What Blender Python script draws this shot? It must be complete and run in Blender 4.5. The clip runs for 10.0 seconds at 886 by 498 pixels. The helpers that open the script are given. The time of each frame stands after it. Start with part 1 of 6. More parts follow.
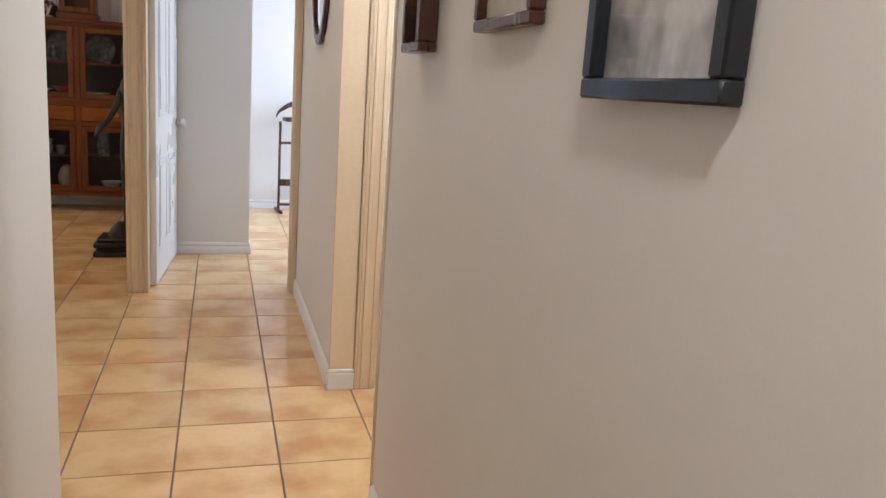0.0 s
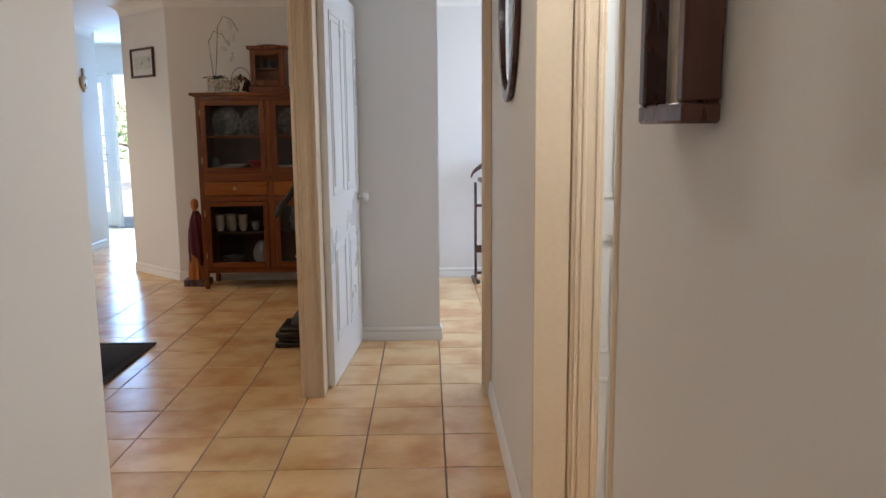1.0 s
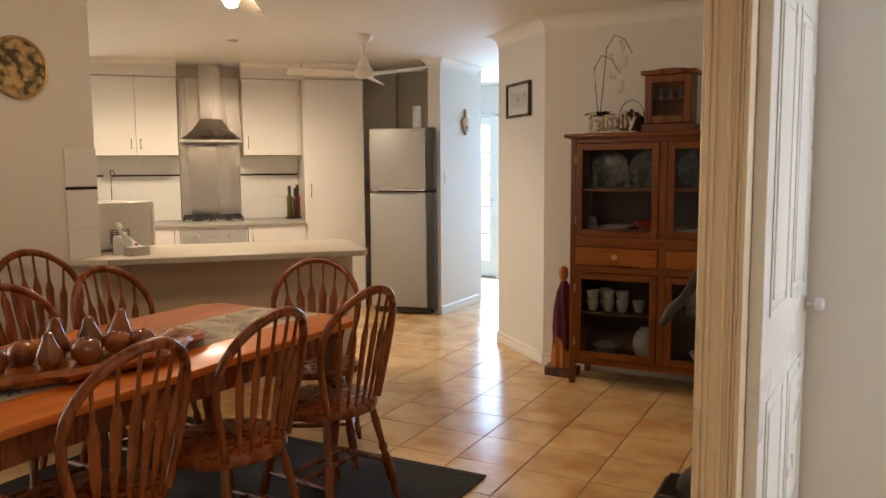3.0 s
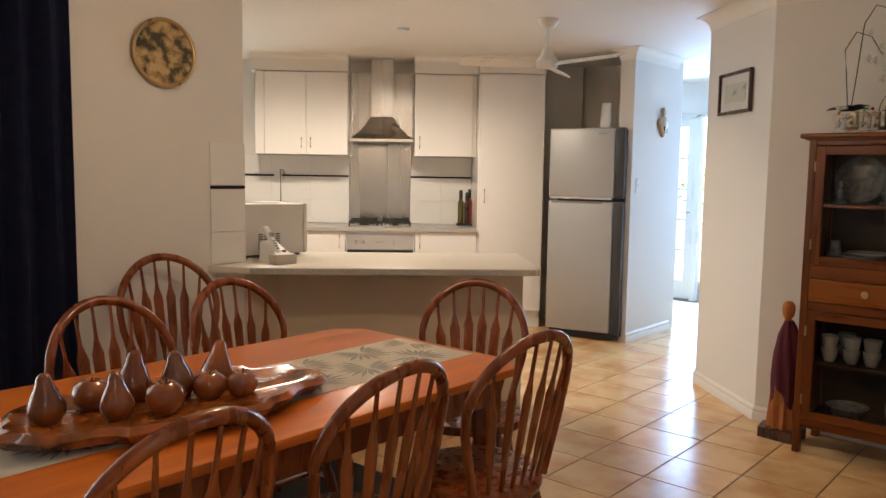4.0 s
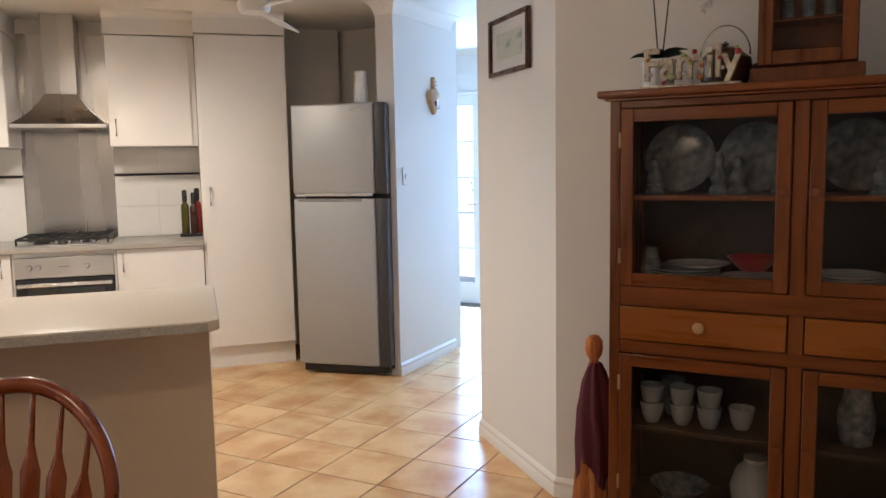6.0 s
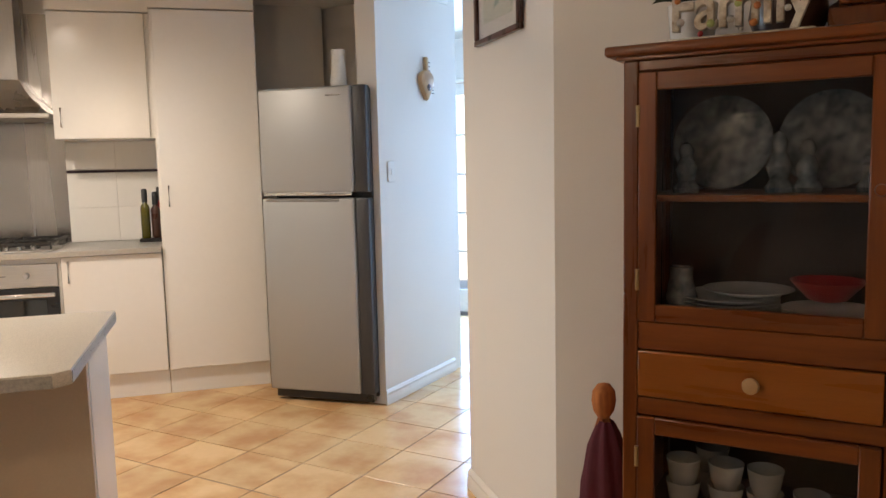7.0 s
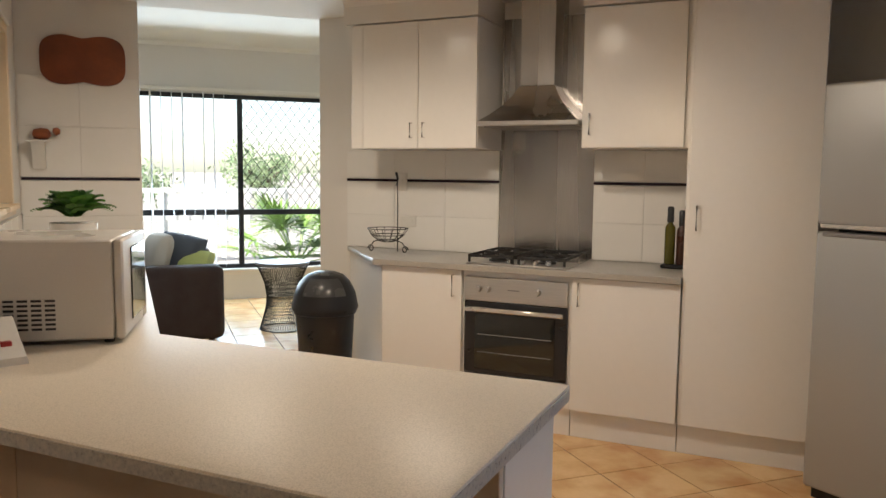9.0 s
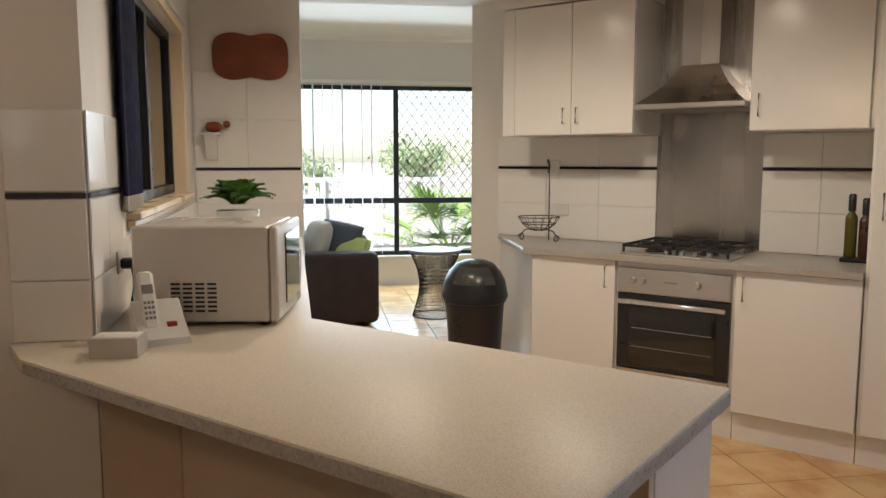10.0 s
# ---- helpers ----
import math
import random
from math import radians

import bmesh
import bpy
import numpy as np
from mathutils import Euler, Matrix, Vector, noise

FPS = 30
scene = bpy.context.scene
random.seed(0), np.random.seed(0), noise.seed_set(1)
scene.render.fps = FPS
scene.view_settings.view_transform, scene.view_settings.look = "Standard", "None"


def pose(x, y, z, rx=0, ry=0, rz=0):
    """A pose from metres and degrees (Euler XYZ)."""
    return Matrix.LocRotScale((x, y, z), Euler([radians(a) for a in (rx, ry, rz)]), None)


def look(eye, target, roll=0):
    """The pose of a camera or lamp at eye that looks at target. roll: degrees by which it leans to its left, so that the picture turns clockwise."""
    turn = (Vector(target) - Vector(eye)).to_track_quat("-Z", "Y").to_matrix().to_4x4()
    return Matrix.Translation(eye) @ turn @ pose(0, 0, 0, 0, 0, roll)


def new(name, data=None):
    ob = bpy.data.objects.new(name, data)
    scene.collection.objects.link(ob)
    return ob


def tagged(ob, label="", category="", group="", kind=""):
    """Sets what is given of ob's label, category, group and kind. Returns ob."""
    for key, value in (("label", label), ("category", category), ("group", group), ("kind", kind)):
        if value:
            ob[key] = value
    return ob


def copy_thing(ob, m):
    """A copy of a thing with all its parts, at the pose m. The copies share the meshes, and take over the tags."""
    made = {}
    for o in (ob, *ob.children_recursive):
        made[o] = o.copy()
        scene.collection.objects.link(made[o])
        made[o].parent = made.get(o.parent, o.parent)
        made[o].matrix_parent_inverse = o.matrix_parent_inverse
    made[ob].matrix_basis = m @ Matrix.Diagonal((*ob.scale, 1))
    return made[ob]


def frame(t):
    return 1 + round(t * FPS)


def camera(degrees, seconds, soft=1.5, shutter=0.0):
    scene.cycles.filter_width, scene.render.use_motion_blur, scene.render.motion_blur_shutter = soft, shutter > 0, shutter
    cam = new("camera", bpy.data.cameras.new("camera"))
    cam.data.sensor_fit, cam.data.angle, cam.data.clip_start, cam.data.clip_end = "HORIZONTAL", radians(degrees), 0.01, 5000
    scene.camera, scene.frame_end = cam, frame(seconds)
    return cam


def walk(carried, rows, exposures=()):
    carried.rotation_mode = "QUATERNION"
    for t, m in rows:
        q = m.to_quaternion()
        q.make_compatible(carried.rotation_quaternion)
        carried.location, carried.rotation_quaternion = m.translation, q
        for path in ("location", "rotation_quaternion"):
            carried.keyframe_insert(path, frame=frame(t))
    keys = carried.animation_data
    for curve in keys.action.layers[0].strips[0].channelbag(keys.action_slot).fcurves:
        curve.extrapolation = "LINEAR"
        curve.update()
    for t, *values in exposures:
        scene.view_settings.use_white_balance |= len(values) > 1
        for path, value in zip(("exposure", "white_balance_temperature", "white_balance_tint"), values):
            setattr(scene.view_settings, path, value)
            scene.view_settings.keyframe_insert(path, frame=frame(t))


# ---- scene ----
cam = camera(59.9, 10.0)
PATH = [
    (0, (0.408, 1.734, 1.244), (0.971, 3.61, 0.841), 4.0),
    (0.5, (0.512, 2.135, 1.268), (0.828, 4.076, 0.907), 1.3),
    (1, (0.555, 2.591, 1.321), (0.593, 4.566, 1.009), -0.5),
    (1.5, (0.502, 3.094, 1.347), (0.334, 5.07, 1.086), -3.0),
    (2, (0.486, 3.519, 1.379), (0.221, 5.488, 1.157), -2.3),
    (2.5, (0.413, 3.888, 1.423), (-0.14, 5.798, 1.207), -0.7),
    (3, (0.26, 4.204, 1.403), (-0.669, 5.963, 1.195), -0.4),
    (3.2, (0.183, 4.338, 1.396), (-0.88, 6.019, 1.19), -0.6),
    (4.3, (-0.271, 5.09, 1.391), (-1.594, 6.577, 1.197), 1.2),
    (4.5, (-0.341, 5.245, 1.386), (-1.65, 6.745, 1.196), 1.5),
    (5, (-0.477, 5.602, 1.403), (-1.688, 7.182, 1.212), 0.9),
    (5.5, (-0.588, 5.983, 1.414), (-1.589, 7.702, 1.208), -0.6),
    (5.7, (-0.601, 6.144, 1.393), (-1.537, 7.899, 1.181), -0.8),
    (6.8, (-0.76, 6.998, 1.37), (-1.66, 8.771, 1.148), -1.2),
    (7, (-0.795, 7.133, 1.355), (-1.77, 8.866, 1.134), -1.3),
    (7.5, (-0.964, 7.43, 1.388), (-2.224, 8.97, 1.188), 0.1),
    (8, (-1.151, 7.628, 1.385), (-2.679, 8.904, 1.193), -0.0),
    (8.5, (-1.284, 7.754, 1.377), (-3.018, 8.729, 1.173), -0.2),
    (9, (-1.362, 7.835, 1.406), (-3.225, 8.537, 1.209), 0.6),
    (9.5, (-1.389, 7.855, 1.414), (-3.306, 8.386, 1.209), 0.2),
    (10, (-1.42, 7.873, 1.399), (-3.381, 8.189, 1.171), -0.0),
]
EXPOSURES = [(0.0, 1.95, 5950, 10), (0.5, 1.86, 6000, 10), (1.0, 1.52, 6000, 10), (1.5, 1.52, 6100, 10), (2.0, 1.60, 6600, 10), (2.5, 1.75, 6800, 10), (3.0, 1.80, 7300, 10), (4.5, 1.92, 6050, 10),
             (5.0, 1.88, 6050, 10), (5.5, 1.84, 5750, 10), (7.0, 1.88, 6200, 10), (7.5, 1.75, 6100, 10), (8.0, 1.42, 6350, 10), (8.5, 1.28, 6500, 10), (9.0, 1.23, 6400, 10), (10.0, 1.14, 6350, 10)]
walk(cam, [(t, look(eye, target, roll)) for t, eye, target, roll in PATH], EXPOSURES)

# ---- light ----
world = bpy.data.worlds.new("sky")
scene.world = world
world.use_nodes = True
wn = world.node_tree.nodes
sky = wn.new("ShaderNodeTexSky")
sky.sky_type, sky.sun_disc = "NISHITA", False
sky.sun_elevation, sky.sun_rotation = radians(46), radians(153)
world.node_tree.links.new(sky.outputs[0], wn["Background"].inputs[0])
wn["Background"].inputs[1].default_value = 0.15


def sun_lamp(strength):
    lamp = bpy.data.lights.new("sun", "SUN")
    lamp.energy, lamp.angle, lamp.color = strength, radians(0.6), (1.0, 0.95, 0.86)
    ob = new("sun", lamp)
    ob.matrix_world = look((0, 0, 20), (-8.6, 17.1, 0))
    return ob


def area_lamp(name, eye, target, w, h, power, colour):
    lamp = bpy.data.lights.new(name, "AREA")
    lamp.shape, lamp.size, lamp.size_y, lamp.energy, lamp.color = "RECTANGLE", w, h, power, colour
    ob = new(name, lamp)
    ob.matrix_world = look(eye, target)
    return ob


def spot_lamp(name, eye, power, colour, cone=120, radius=0.05):
    lamp = bpy.data.lights.new(name, "SPOT")
    lamp.energy, lamp.color, lamp.spot_size, lamp.spot_blend, lamp.shadow_soft_size = power, colour, radians(cone), 0.6, radius
    ob = new(name, lamp)
    ob.matrix_world = look(eye, (eye[0], eye[1], 0))
    return ob


def point_lamp(name, eye, power, colour, radius=0.06):
    lamp = bpy.data.lights.new(name, "POINT")
    lamp.energy, lamp.color, lamp.shadow_soft_size = power, colour, radius
    ob = new(name, lamp)
    ob.location = eye
    return ob


DAY = (0.70, 0.87, 1.0)
WARM = (1.0, 0.84, 0.66)
HALLC = (1.0, 0.93, 0.85)
sun_lamp(5.0)
# daylight in the openings
area_lamp("window_light_living", (-9.85, 8.3, 1.35), (-6, 8.3, -0.6), 3.2, 1.9, 62, DAY)
area_lamp("window_light_corridor", (-3.5, 13.05, 1.1), (-3.2, 9, 0.6), 1.6, 2.0, 33, (0.36, 0.60, 1.0))
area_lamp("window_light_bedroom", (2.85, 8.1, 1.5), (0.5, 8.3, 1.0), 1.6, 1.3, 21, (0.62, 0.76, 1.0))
area_lamp("window_light_dining", (-3.5, 4.7, 1.2), (-1.0, 5.2, 0.9), 1.7, 1.9, 4, (1.0, 0.95, 0.9))
# lamps of the house, and an added fill in the passage
spot_lamp("downlight_lamp_kitchen", (-4.1, 8.9, 2.39), 24, WARM, 168, 0.06)
spot_lamp("downlight_lamp_kitchen", (-4.95, 8.15, 2.39), 19, WARM, 168, 0.06)
point_lamp("fan_lamp_dining", (-1.88, 6.52, 1.97), 4.8, (1.0, 0.72, 0.44))
spot_lamp("ceiling_lamp_hall", (0.42, 4.3, 2.38), 6, HALLC, 165, 0.09)
spot_lamp("ceiling_lamp_hall", (0.42, 1.6, 2.38), 12, HALLC, 165, 0.09)
# Unseen fill, added to brighten the white linen cupboard doors.
spot_lamp("passage_fill_lamp", (1.6, 4.2, 2.38), 19, (0.93, 0.97, 1.0), 165, 0.09)

# ---- materials ----
def material(name, base, rough=0.5, metal=0.0, dark=None, scale=6.0, mix=0.5, fine=80.0, bump=0.05, stretch=(1, 1, 1), rand=0.0, coat=0.0, spec=0.5, island=False, ramp=(0.35, 0.65), rvar=0.1, vv=0.05):
    """A surface with variation at two scales, relief, and a tint per object."""
    m = bpy.data.materials.new(name)
    m.use_nodes = True
    n, l = m.node_tree.nodes, m.node_tree.links
    b = n["Principled BSDF"]
    tc = n.new("ShaderNodeTexCoord")
    mp = n.new("ShaderNodeMapping")
    mp.inputs["Scale"].default_value = stretch
    l.new(tc.outputs["Object"], mp.inputs["Vector"])
    vec = mp.outputs["Vector"]
    info = n.new("ShaderNodeObjectInfo")
    if rand:
        add = n.new("ShaderNodeVectorMath")
        add.operation = "MULTIPLY_ADD"
        l.new(info.outputs["Random"], add.inputs[0])
        add.inputs[1].default_value = (37, 23, 11)
        l.new(vec, add.inputs[2])
        vec = add.outputs[0]
    big = n.new("ShaderNodeTexNoise")
    big.inputs["Scale"].default_value, big.inputs["Detail"].default_value = scale, 5
    l.new(vec, big.inputs["Vector"])
    small = n.new("ShaderNodeTexNoise")
    small.inputs["Scale"].default_value, small.inputs["Detail"].default_value = fine, 3
    l.new(vec, small.inputs["Vector"])
    cr = n.new("ShaderNodeValToRGB")
    cr.color_ramp.elements[0].position, cr.color_ramp.elements[1].position = ramp
    dk = dark or tuple(c * 0.88 for c in base)
    cr.color_ramp.elements[0].color = (*[a + (d - a) * min(1, mix * 2) for a, d in zip(base, dk)], 1)
    cr.color_ramp.elements[1].color = (*base, 1)
    l.new(big.outputs["Fac"], cr.inputs["Fac"])
    hsv = n.new("ShaderNodeHueSaturation")
    l.new(cr.outputs["Color"], hsv.inputs["Color"])
    val = n.new("ShaderNodeMapRange")
    val.inputs["From Min"].default_value, val.inputs["From Max"].default_value = 0.3, 0.7
    val.inputs["To Min"].default_value, val.inputs["To Max"].default_value = 1 - vv, 1 + vv
    l.new(small.outputs["Fac"], val.inputs["Value"])
    out = val.outputs["Result"]
    if rand or island:
        rr = n.new("ShaderNodeMapRange")
        rr.inputs["To Min"].default_value, rr.inputs["To Max"].default_value = 1 - (rand or 0.08), 1 + (rand or 0.08)
        if island:
            g = n.new("ShaderNodeNewGeometry")
            l.new(g.outputs["Random Per Island"], rr.inputs["Value"])
        else:
            l.new(info.outputs["Random"], rr.inputs["Value"])
        mu = n.new("ShaderNodeMath")
        mu.operation = "MULTIPLY"
        l.new(out, mu.inputs[0])
        l.new(rr.outputs["Result"], mu.inputs[1])
        out = mu.outputs[0]
    l.new(out, hsv.inputs["Value"])
    l.new(hsv.outputs["Color"], b.inputs["Base Color"])
    rm = n.new("ShaderNodeMapRange")
    rm.inputs["From Min"].default_value, rm.inputs["From Max"].default_value = 0.3, 0.7
    rm.inputs["To Min"].default_value, rm.inputs["To Max"].default_value = max(0.02, rough - rvar), min(1, rough + rvar)
    l.new(big.outputs["Fac"], rm.inputs["Value"])
    l.new(rm.outputs["Result"], b.inputs["Roughness"])
    b.inputs["Metallic"].default_value = metal
    b.inputs["Coat Weight"].default_value = coat
    b.inputs["Coat Roughness"].default_value = 0.12
    b.inputs["Specular IOR Level"].default_value = spec
    if bump:
        bp = n.new("ShaderNodeBump")
        bp.inputs["Strength"].default_value, bp.inputs["Distance"].default_value = bump, 0.01
        l.new(small.outputs["Fac"], bp.inputs["Height"])
        l.new(bp.outputs["Normal"], b.inputs["Normal"])
    return m


def plain_glass(name, tint=(1, 1, 1), rough=0.0, gloss=0.03):
    m = bpy.data.materials.new(name)
    m.use_nodes = True
    n, l = m.node_tree.nodes, m.node_tree.links
    n.remove(n["Principled BSDF"])
    t, g, lw, pw, ma, mx = [n.new(k) for k in ("ShaderNodeBsdfTransparent", "ShaderNodeBsdfGlossy", "ShaderNodeLayerWeight", "ShaderNodeMath", "ShaderNodeMath", "ShaderNodeMixShader")]
    t.inputs["Color"].default_value = (*tint, 1)
    g.inputs["Roughness"].default_value = rough
    lw.inputs["Blend"].default_value = 0.5
    pw.operation, ma.operation = "POWER", "MULTIPLY_ADD"
    pw.inputs[1].default_value = 4.0
    ma.inputs[1].default_value, ma.inputs[2].default_value = 0.6, gloss
    l.new(lw.outputs["Facing"], pw.inputs[0])
    l.new(pw.outputs[0], ma.inputs[0])
    l.new(ma.outputs[0], mx.inputs[0])
    l.new(t.outputs[0], mx.inputs[1])
    l.new(g.outputs[0], mx.inputs[2])
    l.new(mx.outputs[0], n["Material Output"].inputs["Surface"])
    return m


def glow(name, colour, strength):
    m = bpy.data.materials.new(name)
    m.use_nodes = True
    b = m.node_tree.nodes["Principled BSDF"]
    b.inputs["Base Color"].default_value = (*colour, 1)
    b.inputs["Emission Color"].default_value = (*colour, 1)
    b.inputs["Emission Strength"].default_value = strength
    return m


PAINT = material("wall_paint", (0.74, 0.705, 0.655), 0.62, scale=1.3, mix=0.10, fine=160, bump=0.02, vv=0.008)
CEIL = material("ceiling_paint", (0.82, 0.79, 0.73), 0.75, scale=1.0, mix=0.1, fine=120, bump=0.02, vv=0.008)
TRIM = material("cream_gloss_trim", (0.74, 0.585, 0.40), 0.35, scale=1.2, mix=0.08, fine=60, bump=0.01, vv=0.02)
SKIRT = material("white_gloss_skirting", (0.78, 0.74, 0.68), 0.35, scale=3, mix=0.15, fine=60, bump=0.01, vv=0.008)
DOORW = material("white_door_paint", (0.80, 0.78, 0.74), 0.32, scale=2, mix=0.1, fine=90, bump=0.015, vv=0.008)
GROUT = material("grey_grout", (0.22, 0.165, 0.115), 0.85, scale=12, mix=0.4, fine=200, bump=0.2)
TILE = material("glazed_terracotta_tile", (0.80, 0.545, 0.275), 0.22, dark=(0.60, 0.31, 0.12), scale=4.2, mix=0.42, fine=45, bump=0.005, rand=0.07, ramp=(0.34, 0.60), rvar=0.02, vv=0.02)
TILE_REST = material("glazed_terracotta_tiles", (0.80, 0.545, 0.275), 0.22, dark=(0.60, 0.31, 0.12), scale=4.2, mix=0.42, fine=45, bump=0.005, island=True, ramp=(0.34, 0.60), rvar=0.02, vv=0.02)
WTILE = material("white_glazed_wall_tile", (0.80, 0.78, 0.74), 0.10, scale=3, mix=0.1, fine=20, bump=0.02, rand=0.02, rvar=0.04, vv=0.008)
BORDER = material("dark_border_tile", (0.035, 0.022, 0.03), 0.15, scale=30, mix=0.3, fine=200, bump=0.02)
CAB = material("white_melamine", (0.80, 0.775, 0.735), 0.17, scale=0.8, mix=0.03, fine=30, bump=0.006, rvar=0.03, vv=0.008)
STEEL = material("brushed_steel", (0.44, 0.42, 0.40), 0.24, metal=1.0, dark=(0.37, 0.35, 0.335), scale=2.5, mix=0.3, fine=160, bump=0.05, stretch=(1.6, 1, 0.05))
STEEL_H = material("brushed_steel_flat", (0.55, 0.53, 0.50), 0.28, metal=1.0, scale=2.0, mix=0.3, fine=220, bump=0.02, stretch=(0.05, 1, 1))
CHROME = material("satin_chrome", (0.68, 0.66, 0.63), 0.22, metal=1.0, scale=8, mix=0.1, fine=100, bump=0.0)
BENCHTOP = material("speckled_laminate", (0.76, 0.685, 0.58), 0.38, spec=0.12, dark=(0.60, 0.54, 0.45), scale=330, mix=0.40, fine=700, bump=0.004, ramp=(0.40, 0.55), rvar=0.03)
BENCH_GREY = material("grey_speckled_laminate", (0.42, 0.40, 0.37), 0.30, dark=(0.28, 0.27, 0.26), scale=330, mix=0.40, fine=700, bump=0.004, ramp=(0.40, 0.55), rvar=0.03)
BENCH_EDGE = material("laminate_edge", (0.46, 0.42, 0.36), 0.35, dark=(0.32, 0.3, 0.27), scale=120, mix=0.45, fine=300, bump=0.01)
PANEL = material("beige_painted_panel", (0.60, 0.48, 0.35), 0.5, scale=2, mix=0.15, fine=120, bump=0.03, vv=0.02)
FRIDGE = material("silver_fridge_enamel", (0.39, 0.39, 0.385), 0.44, metal=0.45, scale=1.5, mix=0.12, fine=260, bump=0.01, rvar=0.03, vv=0.008)
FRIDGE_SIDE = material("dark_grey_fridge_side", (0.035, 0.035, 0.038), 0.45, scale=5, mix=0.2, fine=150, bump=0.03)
BLACK = material("black_plastic", (0.012, 0.012, 0.014), 0.35, scale=10, mix=0.3, fine=150, bump=0.03)
IRON = material("black_cast_iron", (0.015, 0.014, 0.013), 0.55, scale=30, mix=0.4, fine=200, bump=0.15)
OVENGLASS = material("dark_oven_glass", (0.012, 0.014, 0.014), 0.05, scale=2, mix=0.1, fine=20, bump=0.0, spec=0.7, rvar=0.01)
WOOD = material("orange_stained_wood", (0.195, 0.052, 0.0075), 0.34, spec=0.28, dark=(0.11, 0.028, 0.005), scale=3.0, mix=0.5, fine=38, bump=0.04, stretch=(9, 9, 0.7), rand=0.06, coat=0.12)
WOOD_X = material("orange_stained_wood_rail", (0.205, 0.055, 0.008), 0.34, spec=0.28, dark=(0.12, 0.030, 0.005), scale=3.0, mix=0.5, fine=38, bump=0.04, stretch=(0.7, 9, 9), rand=0.06, coat=0.12)
TABLEW = material("polished_table_wood", (0.58, 0.158, 0.020), 0.32, spec=0.3, dark=(0.46, 0.110, 0.014), scale=3.0, mix=0.5, fine=40, bump=0.015, stretch=(8, 0.6, 8), coat=0.08, rvar=0.04)
CHAIRW = material("chair_wood", (0.215, 0.050, 0.008), 0.28, spec=0.35, dark=(0.13, 0.026, 0.005), scale=4.0, mix=0.5, fine=45, bump=0.03, stretch=(6, 6, 0.8), rand=0.08, coat=0.15)
DARKWOOD = material("dark_mahogany", (0.075, 0.020, 0.010), 0.30, dark=(0.035, 0.010, 0.006), scale=4, mix=0.5, fine=50, bump=0.03, stretch=(6, 6, 1), coat=0.3)
# Hutch wood darkened: the shade inside the cabinet is put into its colour.
HUTCH_SHADED = material("shaded_hutch_wood", (0.032, 0.013, 0.007), 0.6, scale=5, mix=0.4, fine=60, bump=0.05, stretch=(8, 8, 0.7))
FRAME_BLACK = material("black_picture_frame", (0.014, 0.017, 0.022), 0.38, scale=20, mix=0.4, fine=120, bump=0.05)
CHINA = material("white_china", (0.74, 0.73, 0.70), 0.12, scale=8, mix=0.1, fine=40, bump=0.0)
# Patterned pale china, its colour lowered to stand for shade inside cabinets.
CHINA_SHADED = material("shaded_patterned_china", (0.19, 0.20, 0.20), 0.18, dark=(0.06, 0.075, 0.08), scale=34, mix=0.5, fine=90, bump=0.02)
GLASS = plain_glass("clear_glass")
CAB_GLASS = plain_glass("cabinet_glass", (0.94, 0.94, 0.94), gloss=0.012)
MIRROR = material("mirror_silver", (0.86, 0.88, 0.88), 0.02, metal=1.0, scale=2, mix=0.02, fine=20, bump=0.0, rvar=0.005)
MAT = material("dark_floor_mat", (0.030, 0.024, 0.021), 0.9, dark=(0.016, 0.013, 0.012), scale=40, mix=0.5, fine=350, bump=0.5)
LEAF = material("leaf_green", (0.055, 0.16, 0.025), 0.45, dark=(0.025, 0.08, 0.012), scale=14, mix=0.5, fine=80, bump=0.05, rand=0.2)
SOFA = material("dark_brown_upholstery", (0.030, 0.016, 0.014), 0.75, scale=9, mix=0.4, fine=300, bump=0.25)
FABRIC_GREY = material("grey_cushion", (0.07, 0.08, 0.10), 0.9, scale=9, mix=0.3, fine=300, bump=0.3)
FABRIC_LIGHT = material("pale_cushion", (0.48, 0.45, 0.40), 0.9, scale=9, mix=0.3, fine=300, bump=0.3)
FABRIC_LIME = material("lime_cushion", (0.42, 0.46, 0.16), 0.9, scale=9, mix=0.3, fine=300, bump=0.3)
NAVY = material("navy_curtain", (0.006, 0.011, 0.048), 0.85, scale=20, mix=0.4, fine=300, bump=0.3)
BLIND = material("white_blind_fabric", (0.72, 0.74, 0.74), 0.8, scale=10, mix=0.1, fine=300, bump=0.1, vv=0.02)
ORANGE_CLOTH = material("orange_cloth", (0.52, 0.19, 0.05), 0.9, dark=(0.35, 0.11, 0.03), scale=14, mix=0.5, fine=200, bump=0.3, stretch=(4, 4, 0.6))
WINE_CLOTH = material("wine_cloth", (0.095, 0.012, 0.022), 0.9, scale=14, mix=0.5, fine=200, bump=0.3, stretch=(4, 4, 0.6))
BRONZE = material("dark_bronze", (0.045, 0.040, 0.036), 0.42, metal=0.6, dark=(0.02, 0.016, 0.014), scale=12, mix=0.5, fine=60, bump=0.1)
MICRO = material("silver_painted_metal", (0.60, 0.565, 0.52), 0.32, metal=0.15, scale=3, mix=0.1, fine=200, bump=0.01, vv=0.02)
PLASTIC_W = material("white_plastic", (0.72, 0.70, 0.66), 0.35, scale=5, mix=0.1, fine=100, bump=0.01, vv=0.02)
GREY_P = material("grey_plastic", (0.20, 0.195, 0.19), 0.4, scale=5, mix=0.1, fine=100, bump=0.01)
RED_P = material("red_plastic", (0.35, 0.02, 0.02), 0.35, scale=5, mix=0.1, fine=100, bump=0.01)
